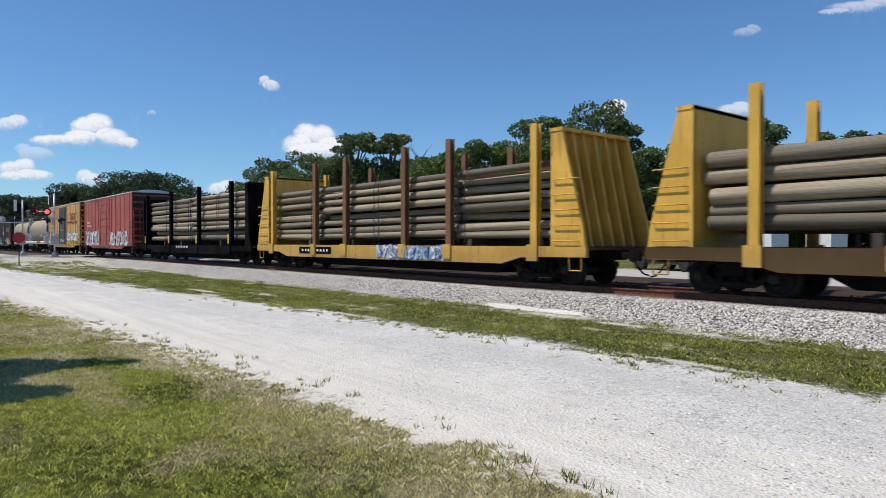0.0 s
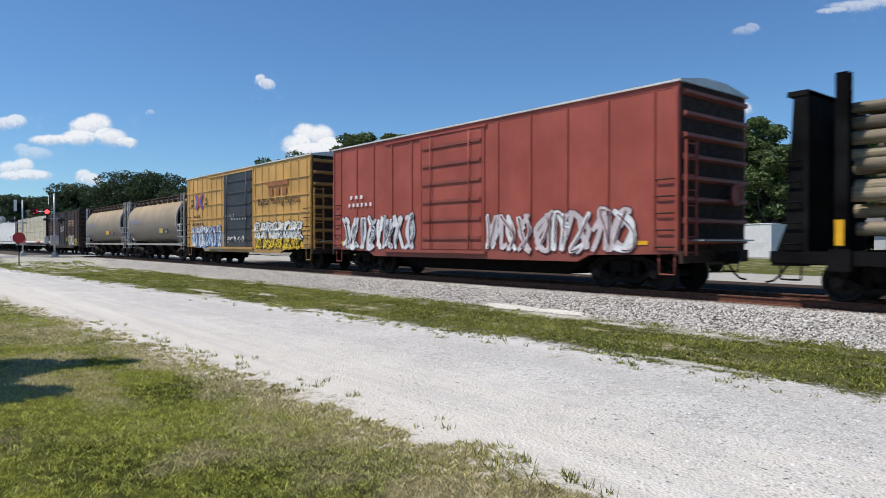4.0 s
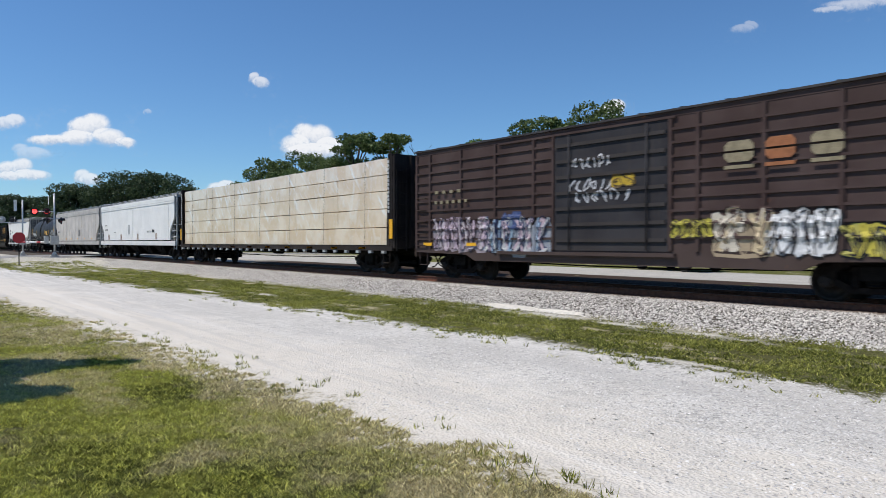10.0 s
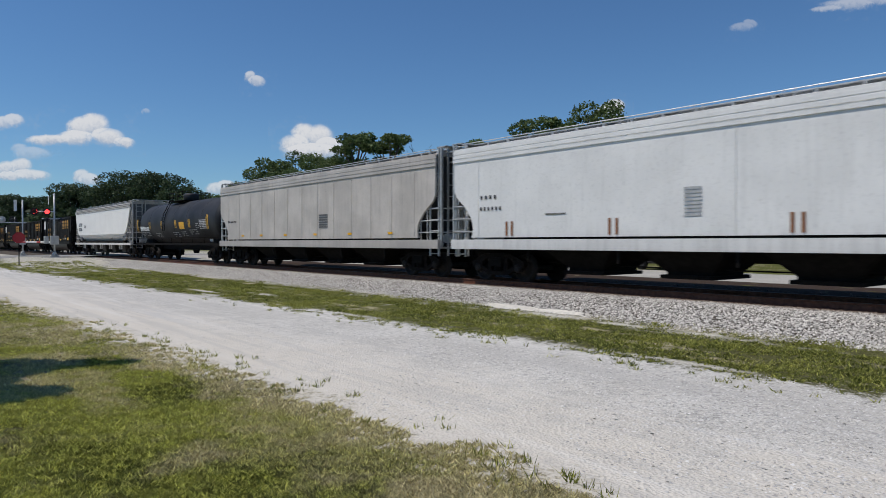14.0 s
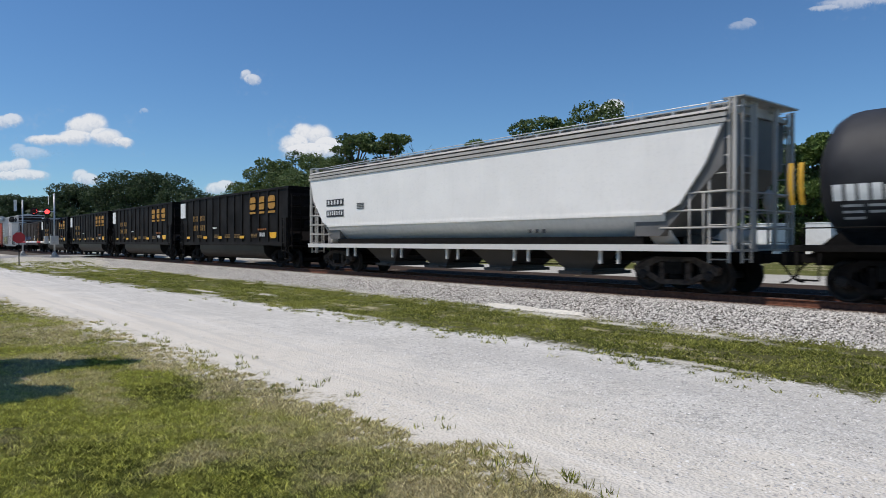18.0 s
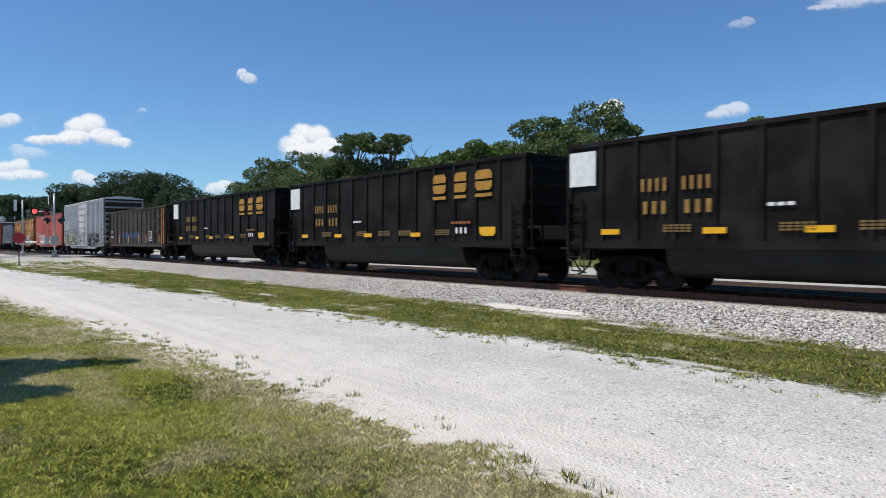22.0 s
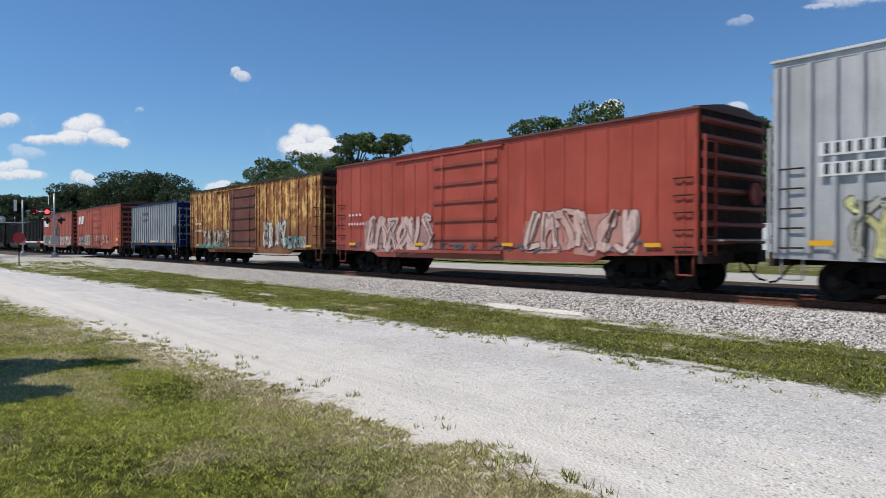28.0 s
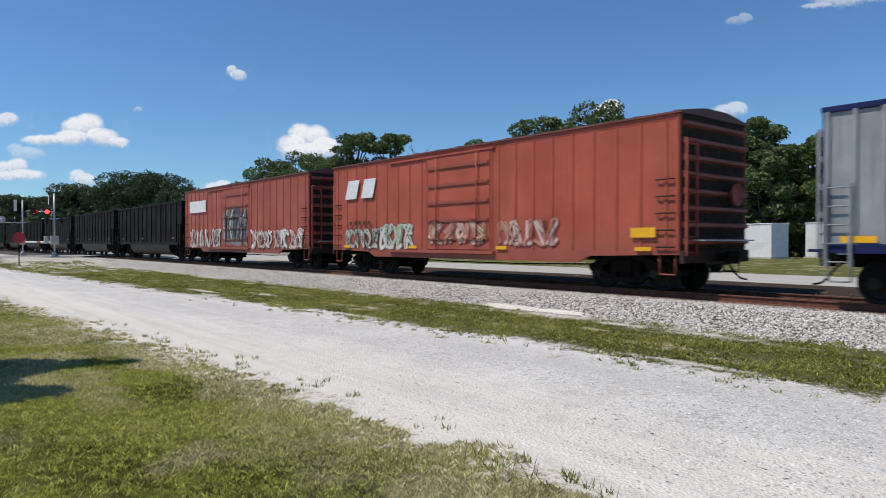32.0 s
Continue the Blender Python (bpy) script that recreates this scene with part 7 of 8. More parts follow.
# two open, flat-crowned trees that rise over the rest
for px, top, seed in ((628, 220, 301), (688, 222, 302)):
    x, y = spot(px, 82)
    H = tall(top, 82)
    t = thing("tree", "tall open-crowned tree with bare trunk above the others", "tree", (x, y, ground_z(x, y)))
    rnd = random.Random(seed)
    m = M()
    fork = Vector((0.3, 0, H * 0.62))
    m.tube((0, 0, -0.2), fork, 0.34, 0.22, 9)
    lobes = []
    for k in range(8):
        a = 6.283 * k / 8 + rnd.uniform(-0.3, 0.3)
        rr = rnd.uniform(0.6, 2.6) * (0.7 if seed == 301 else 1.0)
        c = Vector((math.cos(a) * rr, math.sin(a) * rr, H * rnd.uniform(0.78, 0.92)))
        lobes.append((c.x, c.y, c.z, rnd.uniform(0.9, 1.5), rnd.uniform(0.9, 1.5), rnd.uniform(0.45, 0.8)))
        m.tube(fork, c, 0.13, 0.04, 6)
    part("trunk", m, BARK, t)
    part("crown", leaf_mesh("crown", lobes, 2400, 0.20, LEAF, seed), None, t)
# a bare dead tree top
x, y = spot(742, 82)
t = thing("tree", "leafless dead tree top above the canopy", "tree", (x, y, ground_z(x, y)))
m = M()
H = tall(250, 82)
m.tube((0, 0, 0), (0, 0, H * 0.8), 0.2, 0.1, 8)
rnd = random.Random(5)
for k in range(9):
    a = 6.283 * k / 9
    p = Vector((0, 0, H * rnd.uniform(0.7, 0.82)))
    q = p + Vector((math.cos(a) * rnd.uniform(0.8, 1.8), math.sin(a) * rnd.uniform(0.8, 1.8), rnd.uniform(0.6, 2.0)))
    m.tube(p, q, 0.06, 0.02, 5)
    m.tube(p.lerp(q, 0.6), q + Vector((rnd.uniform(-0.6, 0.6), rnd.uniform(-0.6, 0.6), 0.5)), 0.03, 0.01, 4)
part("trunk", m, BARK, t)

# hedge and undergrowth that close the view under the crowns
rnd = random.Random(77)
for k in range(34):
    px = -60 + 52 * k
    depth = 128 if px < 430 else (90 if px < 770 else (70 if px < 1150 else 60))
    x, y = spot(px, depth)
    b = thing("bush", "dense green undergrowth below the trees", "bush", (x, y, ground_z(x, y)), "undergrowth")
    w = depth * 0.045
    lob = [(rnd.uniform(-w, w), rnd.uniform(-1, 1), rnd.uniform(0.8, depth * 0.045), w * 0.7, 1.6, depth * 0.022) for _ in range(6)]
    part("leaves", leaf_mesh("leaves", lob, 1500, depth * 0.0042, LEAF_DARK if px < 430 else LEAF, 500 + k), None, b)

# the tree whose shade falls on the lawn beside the camera
def shade_tree():
    t = thing("tree", "leafy tree beside the lawn that casts a broken shade", "tree", (-14.6, -5.6, -0.5))
    m = M()
    fork = Vector((0.2, 0.3, 4.0))
    m.tube((0, 0, -0.2), fork, 0.2, 0.13, 10)
    lobes = []
    # shade on the lawn, height of the bough, size
    for sx, sy, hz, r in ((-10.85, 1.3, 5.9, 0.42), (-11.1, 0.5, 6.1, 0.6), (-10.6, 2.05, 5.7, 0.22), (-10.4, 2.6, 5.6, 0.14), (-9.1, 0.8, 5.5, 0.36), (-9.4, 0.1, 5.6, 0.5), (-8.95, 1.35, 5.3, 0.2), (-10.0, 0.8, 5.7, 0.3), (-10.2, -0.9, 6.2, 0.9), (-11.6, -1.2, 6.4, 0.9)):
        c = Vector((sx, sy, -0.5)) + SUN_DIR * (hz / SUN_DIR.z) - Vector((-14.6, -5.6, -0.5))
        lobes.append((c.x, c.y, c.z, r * 1.75, r * 1.6, r * 0.5))
        m.tube(fork, c, 0.07, 0.025, 6)
    part("trunk", m, BARK, t)
    part("crown", leaf_mesh("crown", lobes, 26000, 0.09, LEAF, 909), None, t)


shade_tree()

# ---- behind the railway: pickup, cabinets, house ----
CARBLACK = plain("black_car_paint", (0.012, 0.012, 0.013), 0.2, 0, 0.1)
CHROME = plain("chrome_rim", (0.7, 0.7, 0.7), 0.15, 1.0, 0.05)
RUBBER = plain("tyre_rubber", (0.02, 0.02, 0.02), 0.8)
GLASS = plain("dark_glass", (0.02, 0.025, 0.03), 0.08, 0, 0.1)
px_, py_ = -16.95, 27.65
pick = thing("pickup_truck", "black pickup truck parked on the gravel lot", "pickup truck", (px_, py_, ground_z(px_, py_)))
pick.rotation_euler.z = radians(-18)
pick.scale = (0.84, 0.92, 0.92)
m = M()
m.prism([(-2.7, 0.32), (2.6, 0.32), (2.68, 0.75), (2.55, 1.05), (1.3, 1.12), (0.6, 1.75), (-0.75, 1.78), (-0.9, 1.12), (-2.68, 1.10)], -0.92, 0.92, "y")
part("body", m, CARBLACK, pick, bevel=0.05)
for s in (-1, 1):
    m = M()
    m.prism([(1.15, 1.15), (0.55, 1.66), (-0.68, 1.68), (-0.8, 1.15)], *sorted((s * 0.915, s * 0.93)), "y")
    part("side_window", m, GLASS, pick)
for x in (-1.7, 1.75):
    for s in (-1, 1):
        m = M()
        m.rings((x, s * 0.80, 0.38), (0, s, 0), [(0, 0.3), (0, 0.38), (0.2, 0.38), (0.22, 0.35), (0.22, 0.26)], 20)
        w = part("tyre", m, RUBBER, pick)
        m = M()
        m.rings((x, s * 0.97, 0.38), (0, s, 0), [(0, 0.27), (0.05, 0.26), (0.02, 0.2), (0.03, 0.06)], 14)
        part("rim", m, CHROME, w)

CABINET = plain("white_enamel", (0.74, 0.74, 0.73), 0.5, 0, 0.06, 3)


def cabinet(px, depth, w, d, h, label, rz=0.0):
    x, y = spot(px, depth)
    c = thing("utility_cabinet", label, "cabinet", (x, y, ground_z(x, y)))
    c.rotation_euler.z = rz
    m = M()
    m.box(-w / 2, w / 2, -d / 2, d / 2, 0.1, h)
    part("body", m, CABINET, c, bevel=0.03)
    m = M()
    m.box(-w / 2 - 0.05, w / 2 + 0.05, -d / 2 - 0.05, d / 2 + 0.05, h - 0.03, h + 0.05)
    part("lid", m, CABINET, c, bevel=0.02)
    m = M()
    m.box(-w / 2 - 0.08, w / 2 + 0.08, -d / 2 - 0.08, d / 2 + 0.08, -0.1, 0.1)
    part("plinth", m, CONCRETE, c)
    m = M()
    for k in range(5):
        m.box(-w * 0.32, w * 0.32, -d / 2 - 0.012, -d / 2, h * 0.3 + k * 0.12, h * 0.3 + k * 0.12 + 0.05)
    m.box(w * 0.36, w * 0.40, -d / 2 - 0.03, -d / 2, h * 0.45, h * 0.6)
    part("door", m, CABINET, c)
    return c


cabinet(1352, 54, 3.5, 1.6, 2.7, "white metal equipment cabinet behind the track", radians(-25))
cabinet(1462, 54, 2.6, 1.6, 2.8, "white metal equipment cabinet beside the lot", radians(-25))

SIDING = plain("pale_siding", (0.56, 0.56, 0.54), 0.7, 0, 0.08, 3)
SHINGLE = plain("grey_shingles", (0.17, 0.16, 0.155), 0.9, 0, 0.3, 10, 0.6)
hx, hy = spot(1740, 50)
house = thing("house", "low pale house with a grey shingle roof", "house", (hx, hy, ground_z(hx, hy)))
m = M()
m.box(-6, 6, -3.5, 3.5, -0.1, 2.7)
part("wall", m, SIDING, house)
m = M()
m.prism([(-4.1, 2.65), (4.1, 2.65), (4.1, 2.8), (0, 4.2), (-4.1, 2.8)], -6.6, 6.6)
part("roof", m, SHINGLE, house)
for x in (-4.2, -1.0, 2.4):
    m = M()
    m.box(x - 0.6, x + 0.6, -3.53, -3.5, 0.9, 2.1)
    wdw = part("window", m, GLASS, house)
    m = M()
    m.box(x - 0.7, x + 0.7, -3.56, -3.53, 2.1, 2.2)
    m.box(x - 0.7, x + 0.7, -3.56, -3.53, 0.8, 0.9)
    m.box(x - 0.7, x - 0.6, -3.56, -3.53, 0.9, 2.1)
    m.box(x + 0.6, x + 0.7, -3.56, -3.53, 0.9, 2.1)
    part("window_frame", m, CABINET, wdw)

# ---- grass ----


def grass_material(name, lo, hi, strawy):
    """Blades of mixed green and straw, drier in the worn patches."""
    n = Nodes(name)
    r = n.island()
    p = n.coord()
    c = n.mix(n.math("POWER", r, 1.8), lo, hi)
    # shade between tufts, painted as darker clumps of blades
    tuft_shade = n.noise(p, 11.0, 2, 0.6)
    c = n.mix(n.math("MULTIPLY", n.step(tuft_shade, 0.47, 0.59), 0.68), c, tuple(v * 0.4 for v in lo))
    c = n.mix(n.math("MULTIPLY", n.step(n.noise(p, 0.5, 3), 0.42, 0.62), 0.35), c, tuple(v * 0.8 for v in hi))
    straw = n.mix(r, (0.30, 0.25, 0.13), (0.86, 0.76, 0.46))
    dry = n.noise(p, 0.9, 5, 0.7)
    c = n.mix(n.math("MULTIPLY", n.step(dry, 0.52, 0.80), strawy), c, straw)
    if strawy > 0.5:
        x, y, _ = n.xyz(p)
        hem = n.math("SUBTRACT", n.math("ADD", 3.55, n.math("MULTIPLY", n.math("MINIMUM", n.math("ADD", x, 10.0), 0.0), 0.058)), y)
        wide = n.math("ADD", 0.9, n.math("MULTIPLY", n.step(x, -8.0, -3.0), 1.6))
        c = n.mix(n.math("MULTIPLY", n.step(n.math("SUBTRACT", hem, n.math("MULTIPLY", n.math("SUBTRACT", dry, 0.5), 4.0)), wide, 0.0), 0.8), c, straw)
        c = n.mix(n.math("MULTIPLY", patches(n, p, DRY, n.math("MULTIPLY", n.math("SUBTRACT", dry, 0.5), 4.5)), 0.6), c, straw)
    n.finish(c, 0.7, 0, spec=0.2)
    tl = n.add("BsdfTranslucent", ins={0: c})
    mx = n.add("MixShader", ins={0: 0.4, 1: n.bsdf.outputs[0], 2: tl.outputs[0]})
    n.t.links.new(mx.outputs[0], n.out.inputs["Surface"])
    return n.mat


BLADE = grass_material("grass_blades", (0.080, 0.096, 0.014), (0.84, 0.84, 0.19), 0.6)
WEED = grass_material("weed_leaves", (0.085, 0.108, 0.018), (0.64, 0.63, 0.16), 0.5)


def road_edges(x):
    return 3.55 - 0.058 * max(0.0, -(x + 10)), 8.55 - 0.062 * max(0.0, -(x + 8)) - 0.27 * min(1.0, max(0.0, (x + 20) / 12))


def grass(name, label, pts, hmin, hmax, width, seed, mat, bend=1.2):
    rng = np.random.default_rng(seed)
    n = len(pts)
    p = np.array(pts)
    h = rng.uniform(hmin, hmax, n) * (0.7 + 0.6 * rng.random(n))
    a = rng.uniform(0, 6.283, n)
    lean = rng.normal(0, bend, (n, 2)) * h[:, None]
    w = width * rng.uniform(0.6, 1.4, n)
    dx, dy = np.cos(a) * w, np.sin(a) * w
    v = np.zeros((n, 3, 3))
    v[:, 0] = p + np.stack([dx, dy, np.zeros(n) - 0.005], 1)
    v[:, 1] = p - np.stack([dx, dy, np.zeros(n) + 0.005], 1)
    v[:, 2] = p + np.stack([lean[:, 0], lean[:, 1], h], 1)
    me = bpy.data.meshes.new(name)
    me.vertices.add(n * 3)
    me.vertices.foreach_set("co", v.reshape(-1).astype(np.float32))
    me.loops.add(n * 3)
    me.loops.foreach_set("vertex_index", np.arange(n * 3, dtype=np.int32))
    me.polygons.add(n)
    me.polygons.foreach_set("loop_start", np.arange(0, n * 3, 3, dtype=np.int32))
    me.materials.append(mat)
    me.update(calc_edges=True)
    return tagged(new(name, me), label, "", "", "stuff")


def tufted(count, seed, pick, blades, radius):
    """Blades in small tufts round places that pick() gives; pick() returns None where nothing grows."""
    rnd = random.Random(seed)
    out = []
    while len(out) < count:
        at = pick(rnd)
        if at is None:
            continue
        x, y = at
        z = ground_z(x, y)
        for _ in range(rnd.randint(*blades)):
            out.append((x + rnd.gauss(0, radius), y + rnd.gauss(0, radius), z))
    return out


def worn_at(x, y, spots):
    return max(0.0, max(1 - math.hypot((x - a) / rx, (y - b) / ry) for a, b, rx, ry in spots))


def pick_lawn(rnd):
    d = 4.2 + 22 * rnd.random() ** 1.55
    a = math.radians(rnd.uniform(-26, 37))
    x = -(0.7724 * math.cos(a) + 0.6351 * math.sin(a)) * d
    y = (0.6351 * math.cos(a) - 0.7724 * math.sin(a)) * d
    lo = road_edges(x)[0]
    e = lo + 0.42 * noise.noise((x * 1.1, y * 1.1, 0)) + 0.2 * noise.noise((x * 4, y * 4, 8)) - y
    if e < -0.05 or rnd.random() > 0.25 + 0.75 * min(1.0, max(0.0, e) / 0.9):
        return None
    if rnd.random() < 0.4 * worn_at(x, y, DRY) or noise.noise((x * 1.7, y * 1.7, 4)) > rnd.uniform(0.5, 0.9):
        return None
    return x, y


def pick_verge(rnd):
    x = 3.0 - 62 * rnd.random() ** 2.0
    y = rnd.uniform(5, 12.4)
    hi = road_edges(x)[1]
    edge = hi + 0.55 * noise.noise((x * 0.5, y * 0.4, 2)) + 0.4 * noise.noise((x * 1.9, y * 2.2, 2)) + 0.1
    over = 11.95 + 0.4 * noise.noise((x * 0.4, 0, 7)) + 0.25 * noise.noise((x * 2.2, 1, 7))
    if not edge - (0.7 if rnd.random() < 0.05 else 0.0) < y < over + (0.5 if rnd.random() < 0.04 else 0.0):
        return None
    bare = noise.noise((x * 0.45, y * 1.5, 9)) + 0.6 * noise.noise((x * 1.6, y * 2.8, 3)) + 1.1 * worn_at(x, y, SAND)
    return (x, y) if bare < rnd.uniform(-0.02, 0.34) else None


def pick_tuft(rnd):
    x = rnd.uniform(-16, 1)
    lo, hi = road_edges(x)
    y = lo + rnd.gauss(0.12, 0.22) if rnd.random() < 0.6 else hi + rnd.gauss(-0.05, 0.3)
    return (x, y) if noise.noise((x * 2.3, y * 2.3, 5)) > 0.0 else None


def pick_rough(rnd):
    """Taller, darker clumps in the verge."""
    x = 3.0 - 45 * rnd.random() ** 1.6
    y = rnd.uniform(8.2, 12.2)
    return (x, y) if y > road_edges(x)[1] + 0.2 and noise.noise((x * 0.8, y * 1.3, 21)) > 0.16 and worn_at(x, y, SAND) < 0.2 else None


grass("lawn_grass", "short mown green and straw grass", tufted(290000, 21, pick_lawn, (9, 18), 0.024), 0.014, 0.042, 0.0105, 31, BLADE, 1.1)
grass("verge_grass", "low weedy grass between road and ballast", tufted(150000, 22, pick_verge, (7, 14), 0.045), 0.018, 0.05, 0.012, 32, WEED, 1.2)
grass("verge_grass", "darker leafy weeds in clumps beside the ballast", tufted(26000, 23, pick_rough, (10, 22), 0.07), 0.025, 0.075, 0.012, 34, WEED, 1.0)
grass("weed_tufts", "taller weeds along the road edge", tufted(2600, 24, pick_tuft, (8, 16), 0.03), 0.03, 0.09, 0.006, 33, WEED, 0.6)
rnd = random.Random(77)
n = 60000
d = 4.3 + 20 * rng.random(n) ** 1.6
a = np.radians(rng.uniform(-36, 34, n))
gx = -(0.7724 * np.cos(a) + 0.6351 * np.sin(a)) * d
gy = (0.6351 * np.cos(a) - 0.7724 * np.sin(a)) * d
keep = [(x, y, ground_z(x, y)) for x, y in zip(gx, gy) if road_edges(x)[0] - 0.55 < y < road_edges(x)[1] + 0.4 and noise.noise((x * 0.8, y * 1.1, 3)) > rnd.uniform(-0.75, 0.35) + 0.5 * (1 - min(1.0, max(0.0, (y - road_edges(x)[0] - 0.5) / 2.5)))]
PEBBLE = make_ballast_material("white_gravel_stone", (0.32, 0.305, 0.28), (0.78, 0.75, 0.71))
scatter("gravel_stones", keep, STONE, STONEF, 0.005 + 0.014 * rng.random(len(keep)) ** 2.2, PEBBLE, "loose white gravel on the road", 6, 0.45, 0.04)

# ---- clouds ----


def cloud_material(puffs, thick):
    """White vapour whose body is the union of some soft puffs (x, z, half width, half height, in metres)."""
    n = Nodes("cloud_vapour")
    o = n.coord("Object")
    x, _, z = n.xyz(o)
    n1 = n.noise(o, 0.016, 5, 0.6)
    n2 = n.noise(o, 0.06, 4, 0.65)
    wx = n.math("ADD", x, n.math("MULTIPLY", n.math("SUBTRACT", n1, 0.5), 26.0))
    wz = n.math("ADD", z, n.math("MULTIPLY", n.math("SUBTRACT", n2, 0.5), 16.0))
    body, shine = 0.0, 0.0
    for cx, cz, rx, rz in puffs:
        a = n.math("DIVIDE", n.math("SUBTRACT", wx, cx), rx)
        b = n.math("DIVIDE", n.math("SUBTRACT", wz, cz), rz)
        d = n.math("SUBTRACT", 1.0, n.math("SQRT", n.math("ADD", n.math("MULTIPLY", a, a), n.math("MULTIPLY", b, b))))
        body = n.math("MAXIMUM", body, d)
        shine = n.math("MAXIMUM", shine, n.math("MULTIPLY", n.step(d, 0.0, 0.25), n.math("ADD", 0.55, n.math("MULTIPLY", b, 0.45))))
    body = n.math("ADD", body, n.math("ADD", n.math("MULTIPLY", n.math("SUBTRACT", n1, 0.5), 0.7), n.math("MULTIPLY", n.math("SUBTRACT", n2, 0.5), 0.35)))
    alpha = n.math("MULTIPLY", n.step(body, -0.02, n.math("SUBTRACT", 0.95, n.math("MULTIPLY", shine, 0.6))), thick)
    # sunlit tops and shaded bases are painted into the card's own glow
    col = n.mix(n.step(n.math("ADD", shine, n.math("MULTIPLY", n.math("SUBTRACT", n2, 0.5), 0.5)), 0.25, 0.75), (0.58, 0.65, 0.77), (0.93, 0.94, 0.97))
    em = n.add("Emission", ins={0: col, 1: 0.92})
    tr = n.add("BsdfTransparent")
    mx = n.add("MixShader", ins={0: alpha, 1: tr.outputs[0], 2: em.outputs[0]})
    n.t.links.new(mx.outputs[0], n.out.inputs["Surface"])
    return n.mat


CLOUDS = []
FAR = 2600.0
UNIT = FAR / 1200.4
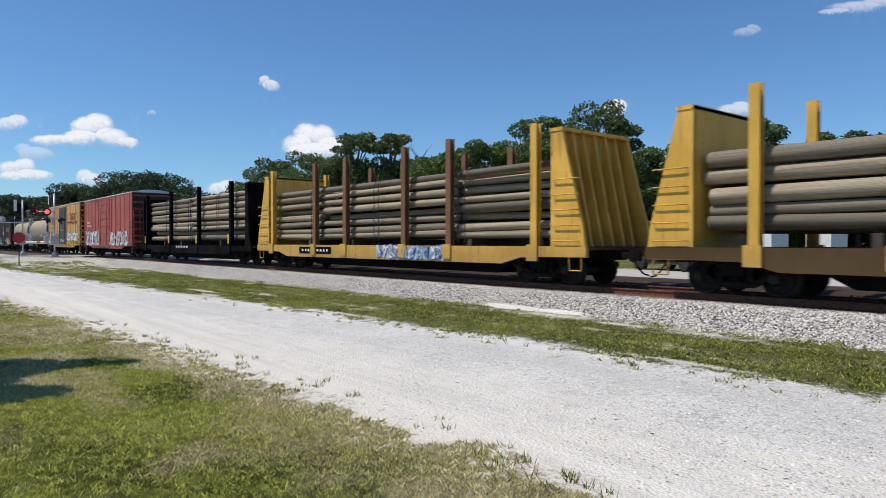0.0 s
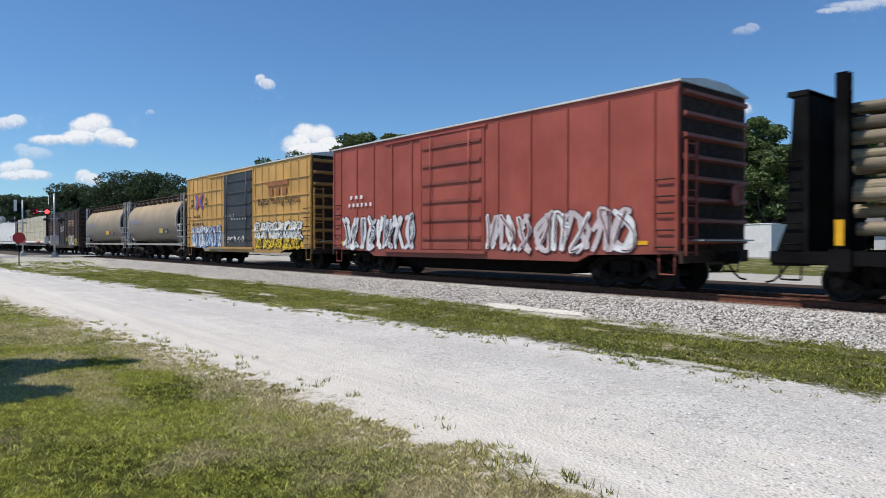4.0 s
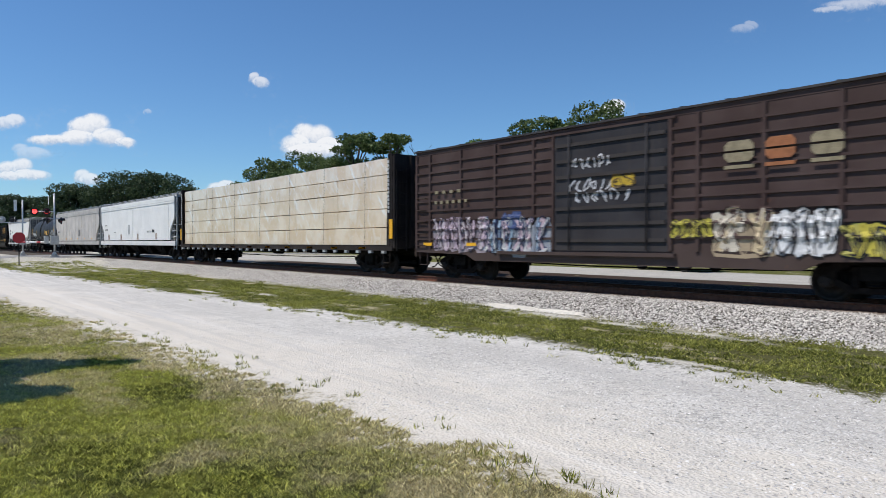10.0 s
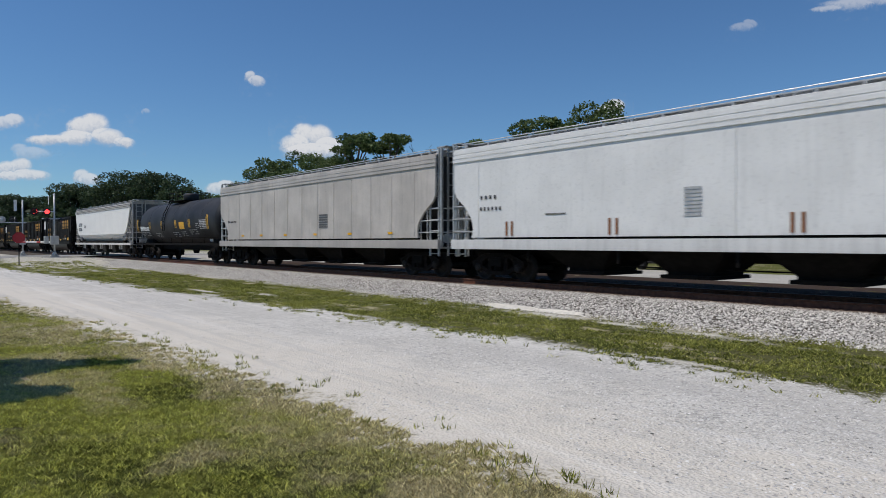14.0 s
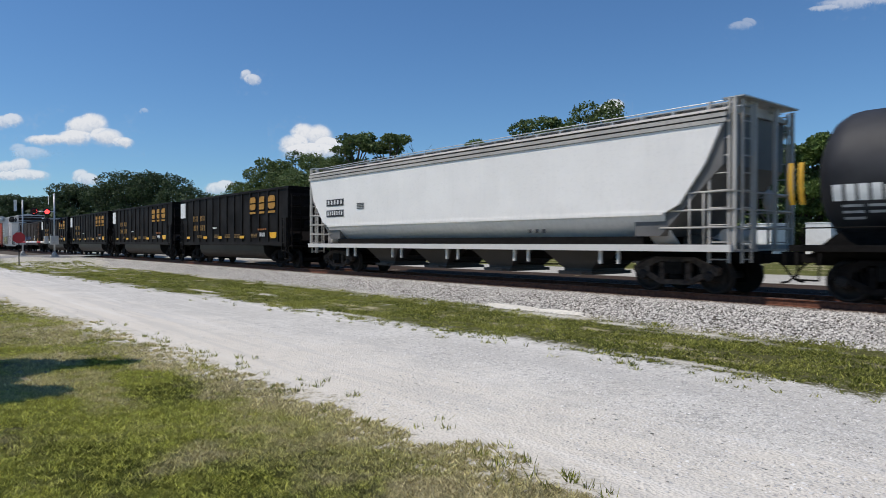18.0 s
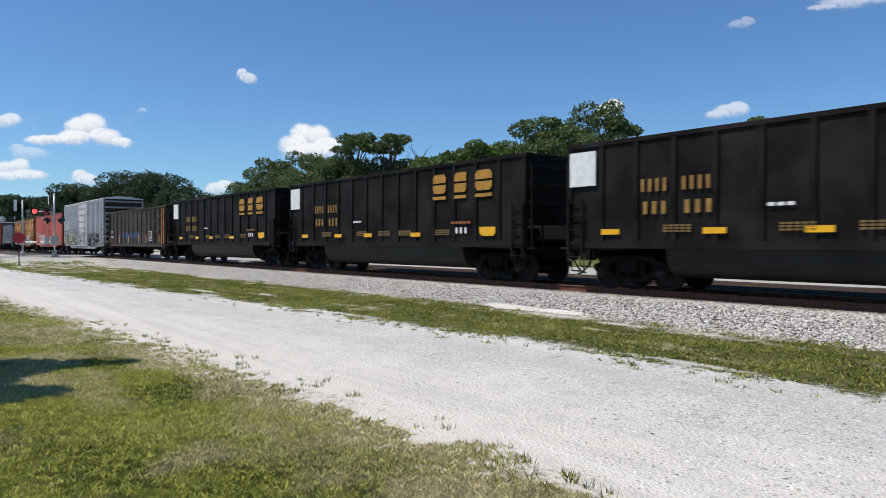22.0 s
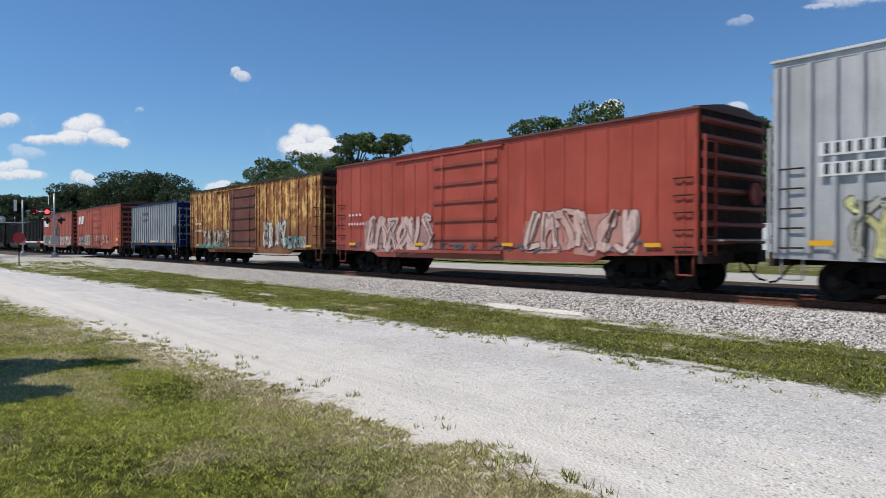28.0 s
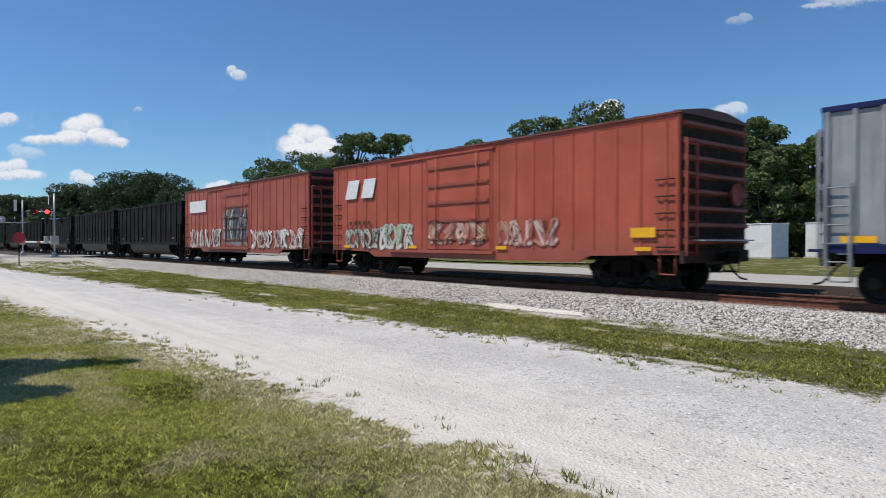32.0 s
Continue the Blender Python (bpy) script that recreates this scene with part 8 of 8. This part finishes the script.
# puffs (bearing, height in the view, half width, half height), thickness, drift and rise in 32 s
for puffs, thick, drift, rise in (
        (((150, 230, 30, 26), (170, 226, 36, 28), (196, 246, 34, 20), (222, 254, 22, 12), (140, 248, 44, 16), (95, 250, 60, 11)), 0.95, -16, 0),
        (((14, 220, 26, 14), (32, 216, 22, 15)), 0.75, -16, 4), (((18, 300, 30, 16), (45, 296, 26, 18), (62, 312, 40, 12), (25, 314, 40, 10)), 0.85, -12, 0),
        (((62, 274, 40, 14), (40, 264, 22, 10)), 0.38, -14, 0), (((150, 314, 22, 16), (166, 320, 22, 14)), 0.75, -12, 0),
        (((540, 242, 30, 26), (562, 246, 36, 28), (522, 260, 34, 24), (585, 262, 30, 20), (555, 272, 66, 18)), 0.97, -10, 0),
        (((440, 137, 14, 12), (453, 146, 17, 12)), 0.7, -57, 18), (((1302, 52, 26, 9), (1318, 46, 18, 10)), 0.30, -14, 20),
        (((1484, 14, 56, 12), (1535, 6, 50, 12), (1450, 20, 30, 6)), 0.5, -30, 10), (((1284, 200, 38, 14), (1302, 195, 26, 15), (1262, 206, 26, 9)), 0.6, -8, 0),
        (((1084, 190, 22, 14), (1074, 200, 30, 16)), 0.9, -10, 0), (((388, 336, 28, 14), (404, 330, 20, 12)), 0.75, -8, 0), (((264, 200, 10, 6),), 0.3, -24, 6)):
    cx = (min(p[0] - p[2] for p in puffs) + max(p[0] + p[2] for p in puffs)) / 2
    cy = (min(p[1] - p[3] for p in puffs) + max(p[1] + p[3] for p in puffs)) / 2
    sx, sz = (max(p[0] + p[2] for p in puffs) - cx + 14) * UNIT, (max(p[1] + p[3] for p in puffs) - cy + 12) * UNIT
    x, y = spot(cx - drift * 18 / 32, FAR)
    z = 1.215 + (429 - cy - rise * 18 / 32) * UNIT
    vapour = cloud_material([((px - cx) * UNIT, (cy - py) * UNIT, rx * UNIT, rz * UNIT) for px, py, rx, rz in puffs], thick)
    m = M()
    k = 12
    m.v = [(sx * (2 * i / k - 1), -40 * (1 - (2 * i / k - 1) ** 2) * (1 - (2 * j / k - 1) ** 2), sz * (2 * j / k - 1)) for j in range(k + 1) for i in range(k + 1)]
    m.f = [(j * (k + 1) + i, j * (k + 1) + i + 1, (j + 1) * (k + 1) + i + 1, (j + 1) * (k + 1) + i) for j in range(k) for i in range(k)]
    m.s = [True] * len(m.f)
    c = part("cloud", m, vapour, label="small white fair-weather cumulus cloud" if thick > 0.6 else "thin white wisp of cloud", category="cloud", at=(x, y, z))
    turn = math.atan2(0.77244, 0.63509)
    CLOUDS.append((c, Vector((x, y, z)), math.degrees(turn), drift * UNIT, rise * UNIT))


def motions():
    """The train rolls by, its wheels turn, and the clouds drift."""
    times = [0.5 * k for k in range(65)]
    for car, mid in CARS:
        walk(car, [(t, pose(mid + travel(t), TRACK_Y, 0)) for t in times])
    lead = WHEELS[0]
    walk(lead, [(k / 30, Matrix.Rotation(travel(k / 30) / 0.42, 4, "Y")) for k in range(961)])
    act, slot = lead.animation_data.action, lead.animation_data.action_slot
    for w in WHEELS[1:]:
        w.rotation_mode = "QUATERNION"
        w.animation_data_create()
        w.animation_data.action = act
        w.animation_data.action_slot = slot
    # the shutters of the two lamps open in turn, about once a second
    beat = 0.9259
    for v, at, turn, phase in SHUTTERS:
        k0 = [k for k in range(-1, 62) if -0.4 < (0.5 * k - 0.903) / beat < 32.4]
        rows, now = [], None
        for k in k0:
            t = (0.5 * k - 0.903) / beat
            lit = (k % 2 == 0) == (phase == 1)      # from this moment on
            a, b = (0.0, 88.0) if lit else (88.0, 0.0)
            if not rows and t > 0.1:
                rows.append((0.0, pose(*at, 0, 0, turn + a)))
            for dt, ang in ((-1 / 30, a), (0.0, 44.0), (1 / 30, b)):
                if 0.0 <= t + dt <= 32.0 and (not rows or t + dt > rows[-1][0] + 0.02):
                    rows.append((t + dt, pose(*at, 0, 0, turn + ang)))
            last = b
        if rows[-1][0] < 31.98:
            rows.append((32.0, pose(*at, 0, 0, turn + last)))
        walk(v, rows)
    for c, at, turn, drift, rise in CLOUDS:
        side = Vector((0.63509, 0.77244, 0)) * drift + Vector((0, 0, rise))
        walk(c, [(0.0, pose(*at, 0, 0, turn)), (32.0, pose(*(at + side), 0, 0, turn))])


motions()
